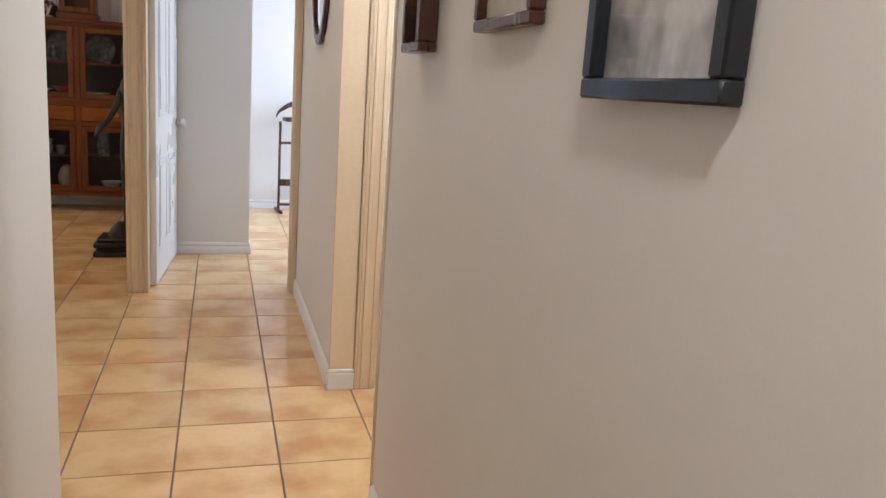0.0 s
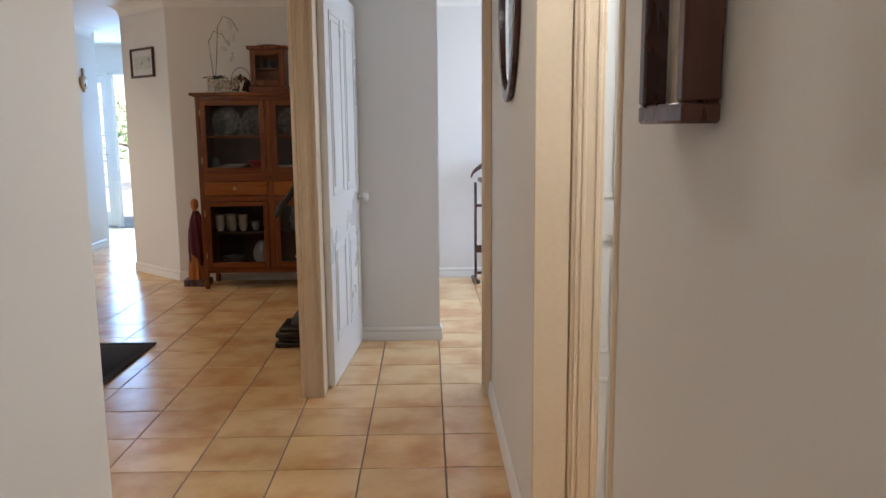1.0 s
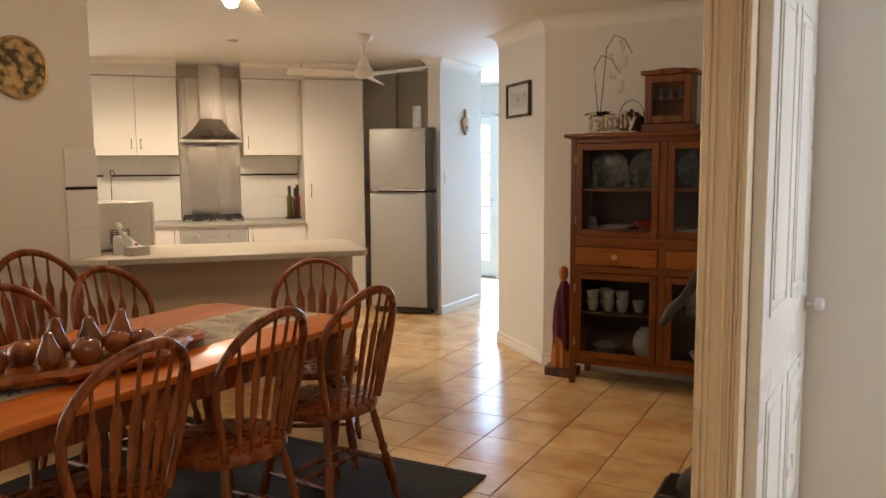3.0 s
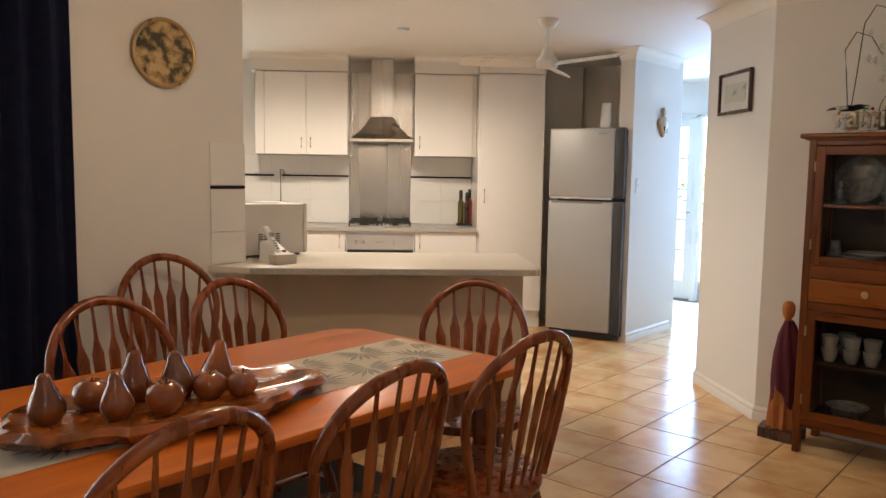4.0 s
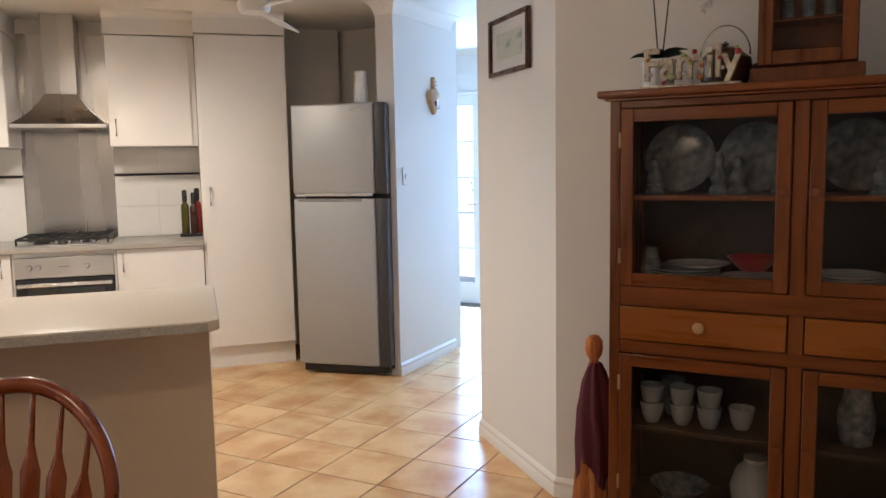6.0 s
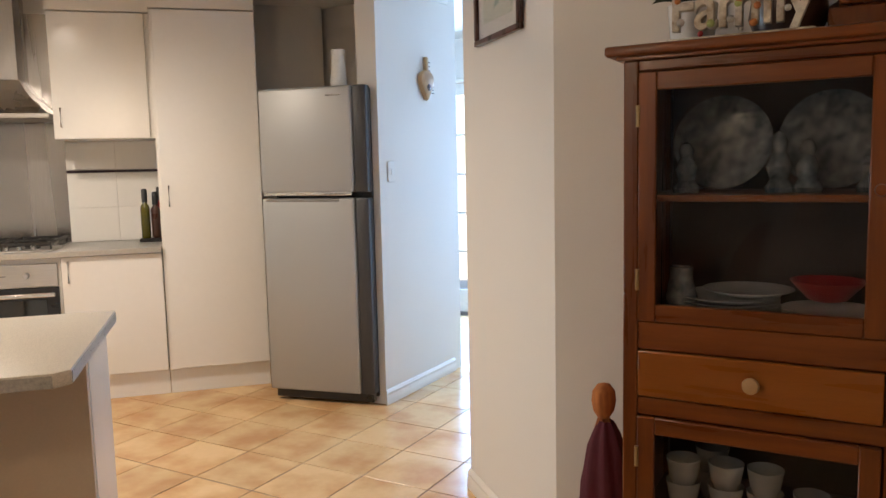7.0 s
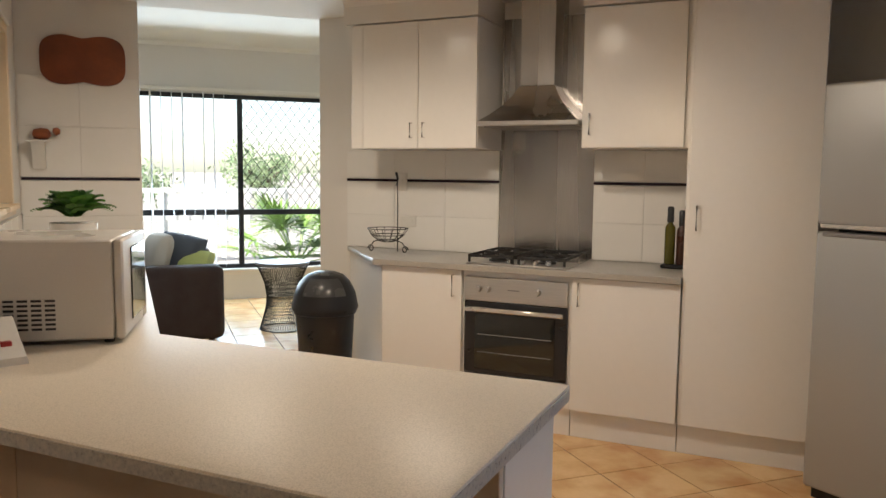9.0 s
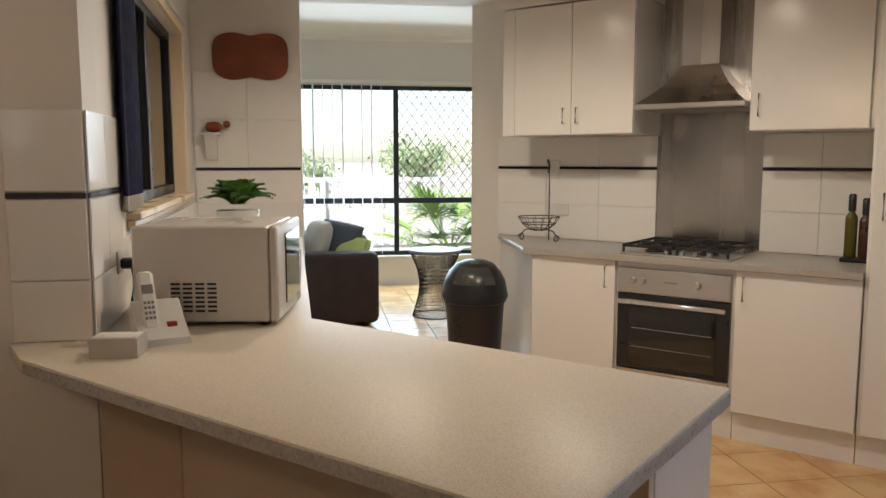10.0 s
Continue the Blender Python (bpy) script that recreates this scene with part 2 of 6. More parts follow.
LUTEW = material("pale_varnished_wood", (0.50, 0.32, 0.15), 0.4, dark=(0.34, 0.19, 0.08), scale=10, mix=0.5, fine=70, bump=0.05)
BOARDW = material("red_timber_board", (0.25, 0.064, 0.018), 0.38, dark=(0.16, 0.036, 0.011), scale=4, mix=0.5, fine=40, bump=0.04, stretch=(1, 1, 8))
PAPER = material("paper", (0.70, 0.69, 0.66), 0.8, scale=5, mix=0.1, fine=100, bump=0.01)
OIL = material("oil_green", (0.085, 0.075, 0.008), 0.1, scale=5, mix=0.1, fine=50, bump=0.0)
FAN_W = material("white_fan_enamel", (0.72, 0.69, 0.63), 0.35, scale=4, mix=0.08, fine=80, bump=0.01, vv=0.008)
ALU_BLACK = material("black_window_frame", (0.012, 0.012, 0.013), 0.4, scale=10, mix=0.2, fine=120, bump=0.02)
DIRT = material("outdoor_paving", (0.42, 0.38, 0.33), 0.9, dark=(0.30, 0.27, 0.22), scale=2, mix=0.5, fine=60, bump=0.3)
FENCE_W = material("pale_fence_paint", (0.62, 0.62, 0.58), 0.6, scale=5, mix=0.2, fine=90, bump=0.05)
BARK = material("bark", (0.13, 0.10, 0.07), 0.9, scale=14, mix=0.5, fine=80, bump=0.5, stretch=(1, 1, 0.3))
BULB = glow("lit_bulb", (1.0, 0.86, 0.66), 14.0)

CARD = material("pale_card", (0.52, 0.48, 0.43), 0.7, scale=8, mix=0.2, fine=120, bump=0.02, vv=0.02)
FLAP = material("dark_grey_plastic", (0.13, 0.13, 0.13), 0.24, scale=8, mix=0.2, fine=120, bump=0.02)


def see_through_cloth(m, colour, share):
    """Lets part of the daylight through thin cloth."""
    n, l = m.node_tree.nodes, m.node_tree.links
    t, mx = n.new("ShaderNodeBsdfTranslucent"), n.new("ShaderNodeMixShader")
    t.inputs["Color"].default_value = (*colour, 1)
    mx.inputs[0].default_value = share
    l.new(n["Principled BSDF"].outputs[0], mx.inputs[1])
    l.new(t.outputs[0], mx.inputs[2])
    l.new(mx.outputs[0], n["Material Output"].inputs["Surface"])


see_through_cloth(BLIND, (0.92, 0.93, 0.93), 0.85)
DRAWERW = material("lighter_drawer_wood", (0.30, 0.095, 0.012), 0.32, spec=0.3, dark=(0.26, 0.075, 0.010), scale=3.0, mix=0.5, fine=38, bump=0.03, stretch=(0.7, 9, 9), rand=0.06)
# White cup china greyed down; the dimness behind the hutch doors is painted in.
CUP_SHADED = material("shaded_cup_china", (0.26, 0.26, 0.25), 0.14, scale=8, mix=0.2, fine=40, bump=0.0)
# ---- mesh tools ----
S2 = math.sqrt(0.5)
KITCHEN = pose(0, 0, 0, 0, 0, 45)
HOODSIDE = KITCHEN @ Matrix.Translation((0.21, 0, 0)) @ Matrix.Diagonal((0.954, 1, 1, 1))


def uv_xy(u, v):
    """The kitchen stands at 45 degrees: its own axes to the room's."""
    return ((u - v) * S2, (u + v) * S2)


def smooth(me, angle=40):
    for p in me.polygons:
        p.use_smooth = True
    me.set_sharp_from_angle(angle=radians(angle))


def finish(name, bm, mat, round_=True):
    bmesh.ops.recalc_face_normals(bm, faces=bm.faces[:])
    me = bpy.data.meshes.new(name)
    bm.to_mesh(me)
    bm.free()
    for m in (mat if isinstance(mat, (list, tuple)) else (mat,)):
        me.materials.append(m)
    if round_:
        smooth(me)
    return me


def part(name, bm, mat, parent, label="", round_=True):
    ob = new(name, finish(name, bm, mat, round_))
    ob.parent = parent
    if label:
        tagged(ob, label=label)
    return ob


def thing(name, m, label, category, group="", kind=""):
    ob = new(name)
    ob.empty_display_size = 0.1
    ob.matrix_world = m
    return tagged(ob, label, category, group, kind)


def solid(name, bm, mat, label="", category="", kind="", m=None, group="", round_=True):
    ob = new(name, finish(name, bm, mat, round_))
    if m is not None:
        ob.matrix_world = m
    return tagged(ob, label, category, group, kind)


def B():
    return bmesh.new()


def box(bm, x0, x1, y0, y1, z0, z1, bevel=0.0, m=None, mi=0, seg=1):
    vs = [bm.verts.new((x, y, z)) for x in (x0, x1) for y in (y0, y1) for z in (z0, z1)]
    fs = [bm.faces.new([vs[i] for i in q]) for q in ((0, 1, 3, 2), (4, 6, 7, 5), (0, 4, 5, 1), (2, 3, 7, 6), (0, 2, 6, 4), (1, 5, 7, 3))]
    for f in fs:
        f.material_index = mi
    if bevel:
        es = list({e for f in fs for e in f.edges})
        r = bmesh.ops.bevel(bm, geom=es, offset=bevel, segments=seg, affect="EDGES", profile=0.5)
        vs = list({v for f in r["faces"] for v in f.verts} | {v for v in vs if v.is_valid})
        for f in r["faces"]:
            f.material_index = mi
    if m is not None:
        bmesh.ops.transform(bm, matrix=m, verts=[v for v in vs if v.is_valid])
    return bm


def ring_faces(bm, rings, closed=True, caps=True, mi=0):
    k = len(rings[0])
    for a, b in zip(rings, rings[1:]):
        for i in range(k if closed else k - 1):
            j = (i + 1) % k
            bm.faces.new((a[i], a[j], b[j], b[i])).material_index = mi
    if caps and closed:
        bm.faces.new(rings[0][::-1]).material_index = mi
        bm.faces.new(rings[-1]).material_index = mi


def lathe(bm, profile, seg=20, m=None, mi=0, sx=1.0, sy=1.0):
    """profile: (radius, height) from bottom to top."""
    rings = []
    for r, z in profile:
        ring = []
        for i in range(seg):
            a = 2 * math.pi * i / seg
            p = Vector((max(r, 0.0004) * math.cos(a) * sx, max(r, 0.0004) * math.sin(a) * sy, z))
            ring.append(bm.verts.new(m @ p if m is not None else p))
        rings.append(ring)
    ring_faces(bm, rings, mi=mi)
    return bm


def tube(bm, pts, radius, seg=8, mi=0, closed=False):
    """A round bar along points; radius a number or one a point."""
    pts = [Vector(p) for p in pts]
    n = len(pts)
    rings = []
    up = Vector((0, 0, 1))
    for i, p in enumerate(pts):
        if closed:
            d = pts[(i + 1) % n] - pts[i - 1]
        else:
            d = pts[min(i + 1, n - 1)] - pts[max(i - 1, 0)]
        d.normalize()
        a = d.cross(up)
        if a.length < 0.05:
            a = d.cross(Vector((1, 0, 0)))
        a.normalize()
        b = a.cross(d)
        r = radius[i] if isinstance(radius, (list, tuple)) else radius
        rings.append([bm.verts.new(p + (a * math.cos(2 * math.pi * k / seg) + b * math.sin(2 * math.pi * k / seg)) * r) for k in range(seg)])
    if closed:
        ring_faces(bm, rings + [rings[0]], caps=False, mi=mi)
    else:
        ring_faces(bm, rings, mi=mi)
    return bm


def prism(bm, poly, z0, z1, mi=0, m=None):
    """A flat outline (x, y) raised from z0 to z1."""
    lo = [bm.verts.new((x, y, z0)) for x, y in poly]
    hi = [bm.verts.new((x, y, z1)) for x, y in poly]
    fs = [bm.faces.new(lo[::-1]), bm.faces.new(hi)]
    k = len(poly)
    for i in range(k):
        fs.append(bm.faces.new((lo[i], lo[(i + 1) % k], hi[(i + 1) % k], hi[i])))
    for f in fs:
        f.material_index = mi
    if m is not None:
        bmesh.ops.transform(bm, matrix=m, verts=lo + hi)
    return fs


def slab(bm, poly, z0, z1, bevel=0.004, mi=0):
    fs = prism(bm, poly, z0, z1, mi)
    es = [e for e in {e for f in fs for e in f.edges} if abs(e.verts[0].co.z - e.verts[1].co.z) < 1e-6]
    bmesh.ops.bevel(bm, geom=es, offset=bevel, segments=2, affect="EDGES", profile=0.5)
    return bm


def arc(cx, cy, r, a0, a1, n):
    return [(cx + r * math.cos(radians(a0 + (a1 - a0) * i / n)), cy + r * math.sin(radians(a0 + (a1 - a0) * i / n))) for i in range(n + 1)]


def wall(name, p0, p1, thick, z0, z1, openings=(), mat=None, label=""):
    """A wall from p0 to p1, its thickness to the left of that way. openings: (from, to, low, high) along it."""
    p0, p1 = Vector(p0), Vector(p1)
    length = (p1 - p0).length
    ang = math.degrees(math.atan2(p1.y - p0.y, p1.x - p0.x))
    bm = B()
    s = 0.0
    for a, b, lo, hi in sorted(openings):
        if a > s:
            box(bm, s, a, 0, thick, z0, z1)
        if lo > z0:
            box(bm, a, b, 0, thick, z0, lo)
        if hi < z1:
            box(bm, a, b, 0, thick, hi, z1)
        s = b
    if s < length:
        box(bm, s, length, 0, thick, z0, z1)
    return solid(name, bm, mat or PAINT, label or "smooth cream painted plaster wall", "wall", "structure", pose(p0.x, p0.y, 0, 0, 0, ang), round_=False)


def run(name, p0, p1, profile, mat, label, category, e0=0.0, e1=0.0):
    """A moulding from p0 to p1; profile (out, up), out to the right of that way."""
    p0, p1 = Vector(p0), Vector(p1)
    length = (p1 - p0).length
    ang = math.degrees(math.atan2(p1.y - p0.y, p1.x - p0.x))
    bm = B()
    ra = [bm.verts.new((e0 * o, -o, z)) for o, z in profile]
    rb = [bm.verts.new((length + e1 * o, -o, z)) for o, z in profile]
    ring_faces(bm, [ra, rb])
    return solid(name, bm, mat, label, category, "structure", pose(p0.x, p0.y, 0, 0, 0, ang))


CEILING = 2.43
SKIRTING = [(0.001, 0.0), (0.016, 0.0), (0.016, 0.045), (0.012, 0.050), (0.012, 0.062), (0.015, 0.066), (0.009, 0.078), (0.001, 0.084)]
CORNICE = [(0.001, CEILING - 0.09)] + [(0.09 - 0.085 * math.cos(radians(a)), CEILING - 0.09 + 0.085 * math.sin(radians(a))) for a in range(0, 91, 15)] + [(0.09, CEILING - 0.001), (0.001, CEILING - 0.001)]


def skirt(p0, p1, e0=0.0, e1=0.0):
    return run("baseboard", p0, p1, SKIRTING, SKIRT, "white moulded skirting board along the wall", "baseboard", e0, e1)


def cove(p0, p1, e0=0.0, e1=0.0):
    return run("trim", p0, p1, CORNICE, CEIL, "curved plaster cornice under the ceiling", "cornice", e0, e1)

# ---- floor, ceiling and walls ----
PITCH, TX, TY = 0.333, 0.28, 4.45
C = CEILING


def floor_and_ceiling():
    bm = B()
    box(bm, -10.2, 3.2, -1.7, 13.3, -0.12, -0.004)
    floor = solid("floor", bm, GROUT, "glazed terracotta floor tiles with grey grout joints", "floor", "structure", round_=False)
    bm = B()
    # Carried past the east wall as an unseen overhang that blocks the sun.
    box(bm, -6.67, 4.3, -2.3, 13.3, C, C + 0.30)
    box(bm, -10.2, -6.671, -1.7, 13.3, 2.78, C + 0.30)
    solid("ceiling", bm, CEIL, "flat cream painted plaster ceiling with an added sun-blocking overhang", "ceiling", "structure", round_=False)
    return floor


FLOOR = floor_and_ceiling()

# hall
wall("wall_hall_west", (0.005, -1.6), (0.005, 3.845), 0.11, 0, C)
wall("wall_hall_east", (0.97, -1.6), (0.97, 6.395), 0.11, 0, C, [(5.40, 6.345, 0, 2.05)])
wall("wall_hall_end", (-0.16, -1.7), (1.08, -1.7), 0.1, 0, C)
wall("wall_bedroom_south", (0.97, 6.395), (3.1, 6.395), 0.11, 0, C)
wall("wall_dining_bedroom", (0.03, 6.285), (0.03, 9.445), 0.11, 0, C)
wall("wall_doorhead", (0.03, 6.285), (0.86, 6.285), 0.11, 2.05, C)
wall("wall_wardrobe", (0.03, 7.305), (0.622, 7.305), 0.11, 0, C)
wall("wall_bedroom_north", (0.03, 9.36), (3.1, 9.36), 0.11, 0, C)
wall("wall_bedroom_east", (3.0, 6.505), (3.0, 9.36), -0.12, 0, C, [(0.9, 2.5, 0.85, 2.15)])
# side passage with the linen cupboard
wall("wall_passage_south", (0.97, 3.5), (2.4, 3.5), 0.11, 0, C)
wall("wall_passage_east", (2.4, 3.5), (2.4, 5.0), -0.1, 0, C)
wall("wall_passage_north", (0.97, 4.9), (2.4, 4.9), 0.1, 0, C)
# dining room
wall("wall_dining_south", (-3.75, 2.9), (-0.05, 2.9), -0.11, 0, C)
wall("wall_dining_west", (-3.64, 2.9), (-3.64, 7.25), 0.14, 0, C, [(0.9, 2.9, 0.0, 2.1)])
wall("wall_alcove", (-1.642, 9.335), (-0.08, 9.335), 0.11, 0, C)
wall("wall_picture", (-2.232, 9.885), (-1.642, 9.335), 0.11, 0, C)
wall("wall_corridor_east", (-2.232, 9.888), (-2.232, 13.2), -0.11, 0, C)
# corridor and fridge niche
wall("wall_fridge_side", (-3.175, 10.67), (-3.175, 11.48), 0.13, 0, C)
wall("wall_niche_back", (-4.12, 11.48), (-3.175, 11.48), 0.10, 0, C)
wall("wall_corridor_north", (-6.5, 13.2), (-2.1, 13.2), 0.1, 0, C, [(1.55, 3.55, 0.0, 2.08)])
wall("wall_corridor_west", (-6.5, 11.6), (-6.5, 13.2), 0.1, 0, C)
wall("wall_corridor_south", (-6.5, 11.5), (-4.12, 11.5), 0.1, 0, C)
# kitchen
hx0, hy0 = uv_xy(1.61, 10.995)
hx1, hy1 = uv_xy(5.17, 10.995)
wall("wall_hood", (hx0, hy0), (hx1, hy1), 0.12, 0, C)
wall("wall_kitchen_window", (-6.55, 7.09), (-3.665, 7.248), -0.14, 0, C, [(0.60, 2.28, 1.22, 2.10)])
wall("wall_board", (-6.55, 6.95), (-6.55, 7.77), 0.12, 0, C)
# living room
wall("wall_living_west", (-10.0, 4.2), (-10.0, 11.6), 0.14, 0, 2.78, [(2.85, 6.15, 0.34, 2.22)])
wall("wall_living_south", (-10.0, 4.3), (-6.55, 4.3), -0.1, 0, 2.78)
wall("wall_living_east", (-6.55, 4.3), (-6.55, 6.95), -0.1, 0, C)
wall("wall_living_north", (-10.0, 11.5), (-6.5, 11.5), 0.1, 0, 2.78)

# skirting
skirt((0.86, 3.79), (0.86, -1.5))
skirt((0.86, 6.245), (0.86, 4.76))
skirt((0.03, 7.305), (0.622, 7.305), 0, 1)
skirt((0.622, 7.305), (0.622, 7.41), -1, 0)
skirt((0.03, 9.36), (3.0, 9.36))
skirt((-1.642, 9.335), (-0.08, 9.335), -0.41, 0)
skirt((-2.232, 9.885), (-1.642, 9.335), -0.4, 0.41)
skirt((-3.175, 10.67), (-3.175, 11.48), -1, 0)
skirt((-3.64, 5.85), (-3.64, 7.02))
# cornices
cove((-1.642, 9.335), (-0.08, 9.335), -0.41, -1)
cove((-2.232, 9.885), (-1.642, 9.335), -0.4, 0.41)
cove((-2.232, 13.2), (-2.232, 9.885), 0, 0.4)
cove((-0.08, 9.335), (-0.08, 6.285), 1, 0)
cove((-3.64, 2.9), (-3.64, 7.25), 0, 0)
cove((-3.175, 10.67), (-3.175, 11.48), -1, 0)
cove((-3.305, 10.67), (-3.175, 10.67), -1, 1)
bm = B()
prism(bm, [(0, 0), (0.085, 0), (0.0, -0.085)], 4.3, 11.5, m=Matrix.Translation((-10.0, 0, 2.779)) @ Matrix(((1, 0, 0, 0), (0, 0, 1, 0), (0, 1, 0, 0), (0, 0, 0, 1))))
solid("trim", bm, CEIL, "plaster cornice in the living room", "cornice", "structure")
cove((0.622, 9.36), (3.0, 9.36), 0, 0)


# ---- door frames and doors ----
def architrave(p, name="trim", label="cream gloss grooved door architrave"):
    """A grooved board: p = x0, x1, y0, y1, z0, z1, and the faced side."""
    x0, x1, y0, y1, z0, z1, side = p
    bm = B()
    box(bm, x0, x1, y0, y1, z0, z1, 0.003)
    if side in "-y+y":
        w = x1 - x0
        for k in (0.18, 0.36, 0.80):
            yy = y0 if side == "-y" else y1
            box(bm, x0 + w * k - 0.006, x0 + w * k + 0.006, yy - 0.005, yy + 0.004, z0, z1 - 0.002, 0.002)
    else:
        w = y1 - y0
        for k in (0.18, 0.36, 0.80):
            xx = x0 if side == "-x" else x1
            box(bm, xx - 0.004, xx + 0.005, y0 + w * k - 0.006, y0 + w * k + 0.006, z0, z1 - 0.002, 0.002)
    return solid(name, bm, TRIM, label, "door frame", "structure")


# bedroom doorway
architrave((-0.083, 0.002, 6.267, 6.284, 0, 2.12, "-y"))
architrave((0.002, 0.032, 6.267, 6.407, 0, 2.05, "-y"), label="cream door lining")
architrave((0.825, 0.859, 6.250, 6.407, 0, 2.05, "-x"), label="cream door lining")
architrave((0.002, 0.859, 6.267, 6.407, 2.052, 2.12, "-y"))
# passage doorway
architrave((0.853, 0.955, 4.730, 4.744, 0, 2.05, "+y"), label="cream door lining")
architrave((0.957, 1.045, 4.722, 4.760, 0, 2.05, "-y"), label="cream grooved door stop moulding")
architrave((0.853, 0.978, 3.801, 3.816, 0, 2.05, "+y"), label="cream door lining")


def panel_door(name, w, h, t, m, label, category, knobs=(), rows=((0.20, 0.78), (0.98, 1.90)), cols=2, kind="structure", ks=1.0):
    """A moulded door: leaf along +x from 0, thickness about y = 0, hinge at x = 0."""
    door = thing(name, m, label, category, kind=kind)
    bm = B()
    box(bm, 0, w, -t / 2, t / 2, 0.008, h, 0.002)
    part("leaf", bm, DOORW, door)
    margin = 0.10 if cols == 2 else 0.055
    gap = 0.09
    pw = (w - 2 * margin - gap * (cols - 1)) / cols
    for side in (-1, 1):
        for lo, hi in rows:
            for c in range(cols):
                x0 = margin + c * (pw + gap)
                bm = B()
                y = side * t / 2
                fr = 0.018
                for a in ((x0, x0 + fr, lo, hi), (x0 + pw - fr, x0 + pw, lo, hi), (x0 + fr, x0 + pw - fr, lo, lo + fr), (x0 + fr, x0 + pw - fr, hi - fr, hi)):
                    box(bm, a[0], a[1], min(y, y + side * 0.005), max(y, y + side * 0.005), a[2], a[3], 0.003)
                box(bm, x0 + 0.045, x0 + pw - 0.045, min(y, y + side * 0.004), max(y, y + side * 0.004), lo + 0.045, hi - 0.045, 0.005)
                part("panel", bm, DOORW, door)
    for kx, kz, side in knobs:
        bm = B()
        rot = Matrix.Translation((kx, side * t / 2, kz)) @ Matrix.Rotation(radians(-90 * side), 4, "X") @ Matrix.Scale(ks, 4)
        lathe(bm, [(0.026, 0.0), (0.027, 0.004), (0.022, 0.008), (0.010, 0.010), (0.009, 0.032)], 18, rot, 0)
        lathe(bm, [(0.010, 0.030), (0.022, 0.036), (0.027, 0.048), (0.025, 0.060), (0.014, 0.068), (0.001, 0.069)], 18, rot, 1)
        part("door_knob", bm, (CHROME, CHINA), door, "white porcelain knob on a chrome rose")
    return door


panel_door("door_1", 0.885, 2.03, 0.036, pose(0.050, 6.405, 0, 0, 0, 85.5), "open white four-panel door with porcelain knob", "door",
           knobs=((0.815, 0.915, -1), (0.815, 0.915, 1)), rows=((0.22, 0.74), (0.98, 1.90)))
for k, (dx, kx) in enumerate(((0.895, 0.229), (1.1765, 0.036))):
    panel_door("door_2" if k == 0 else "door_3", 0.277, 2.03, 0.030, pose(dx, 4.86, 0), "white panelled linen cupboard door leaf", "door",
               knobs=((kx, 1.055, -1),), rows=((0.15, 0.565), (0.64, 1.00), (1.112, 1.94)), cols=1, ks=0.60)
bm = B()
box(bm, 0.846, 0.956, 4.718, 4.7295, 0.0, 0.072, 0.003)
box(bm, 0.848, 0.956, 4.721, 4.7295, 0.073, 0.090, 0.004)
solid("skirting_return", bm, SKIRT, "white skirting returned round the passage jamb", "skirting", "structure")
bm = B()
lathe(bm, [(0.035, 0), (0.036, 0.02), (0.022, 0.03), (0.018, 0.12), (0.024, 0.13), (0.020, 0.155), (0.006, 0.16)], 16)
box(bm, -0.01, 0.09, -0.012, 0.012, 0.0, 0.02, 0.003)
solid("door_stop", bm, IRON, "black iron door stop on the tiled floor", "door stop", m=pose(1.13, 4.72, 0.0))

# ---- kitchen ----
K = KITCHEN
H = HOODSIDE
FRONT = 10.42          # faces of the lower cupboards
BACK = 10.99


def bar_handle(parent, u, v, z0, z1, name="handle"):
    bm = B()
    tube(bm, [(u, v, z0), (u, v - 0.028, z0), (u, v - 0.028, z1), (u, v, z1)], 0.005, 8)
    return part(name, bm, CHROME, parent, "slim chrome bow handle")


def cupboard(name, label, u0, u1, v0, v1, z0, z1, doors, kick=0.0, foot=True):
    """A kitchen unit; doors: (u0, u1, handle u, handle z0, z1)."""
    t = thing(name, H, label, "cabinet", "white kitchen units")
    bm = B()
    box(bm, u0, u1, v0 + 0.02, v1, z0, z1, 0.001)
    part("body", bm, CAB, t)
    if kick:
        bm = B()
        box(bm, u0, u1, v0 + 0.045, v0 + 0.065, 0.0, kick - 0.002, 0.001)
        part("plinth", bm, CAB, t)
    for a, b, hu, h0, h1 in doors:
        bm = B()
        box(bm, a + 0.0015, b - 0.0015, v0, v0 + 0.018, z0 + 0.002, z1 - 0.002, 0.002)
        d = part("door", bm, CAB, t)
        if h1 > h0:
            bar_handle(d, hu, v0 + 0.001, h0, h1)
    return t


cupboard("base_cabinet", "white melamine base cabinet with chrome handle", 2.31, 2.842, FRONT, BACK, 0.155, 0.868, ((2.31, 2.842, 2.79, 0.72, 0.84),), 0.155)
cupboard("base_cabinet", "white melamine base cabinet beside the oven", 3.497, 4.075, FRONT, BACK, 0.155, 0.868, ((3.497, 4.075, 3.54, 0.72, 0.84),), 0.155)
cupboard("wall_cabinet", "white two-door wall cabinet with chrome handles", 2.08, 2.855, 10.575, BACK, 1.546, 2.278, ((2.08, 2.468, 2.425, 1.61, 1.695), (2.468, 2.855, 2.51, 1.61, 1.695)))
cupboard("wall_cabinet", "white single-door wall cabinet with chrome handle", 3.487, 4.075, 10.575, BACK, 1.546, 2.278, ((3.487, 4.04, 3.535, 1.615, 1.725),))
cupboard("pantry_cabinet", "tall white pantry cabinet with one door", 4.079, 4.70, FRONT, BACK, 0.155, 2.278, ((4.095, 4.70, 4.14, 1.14, 1.26),), 0.155)
bm = B()
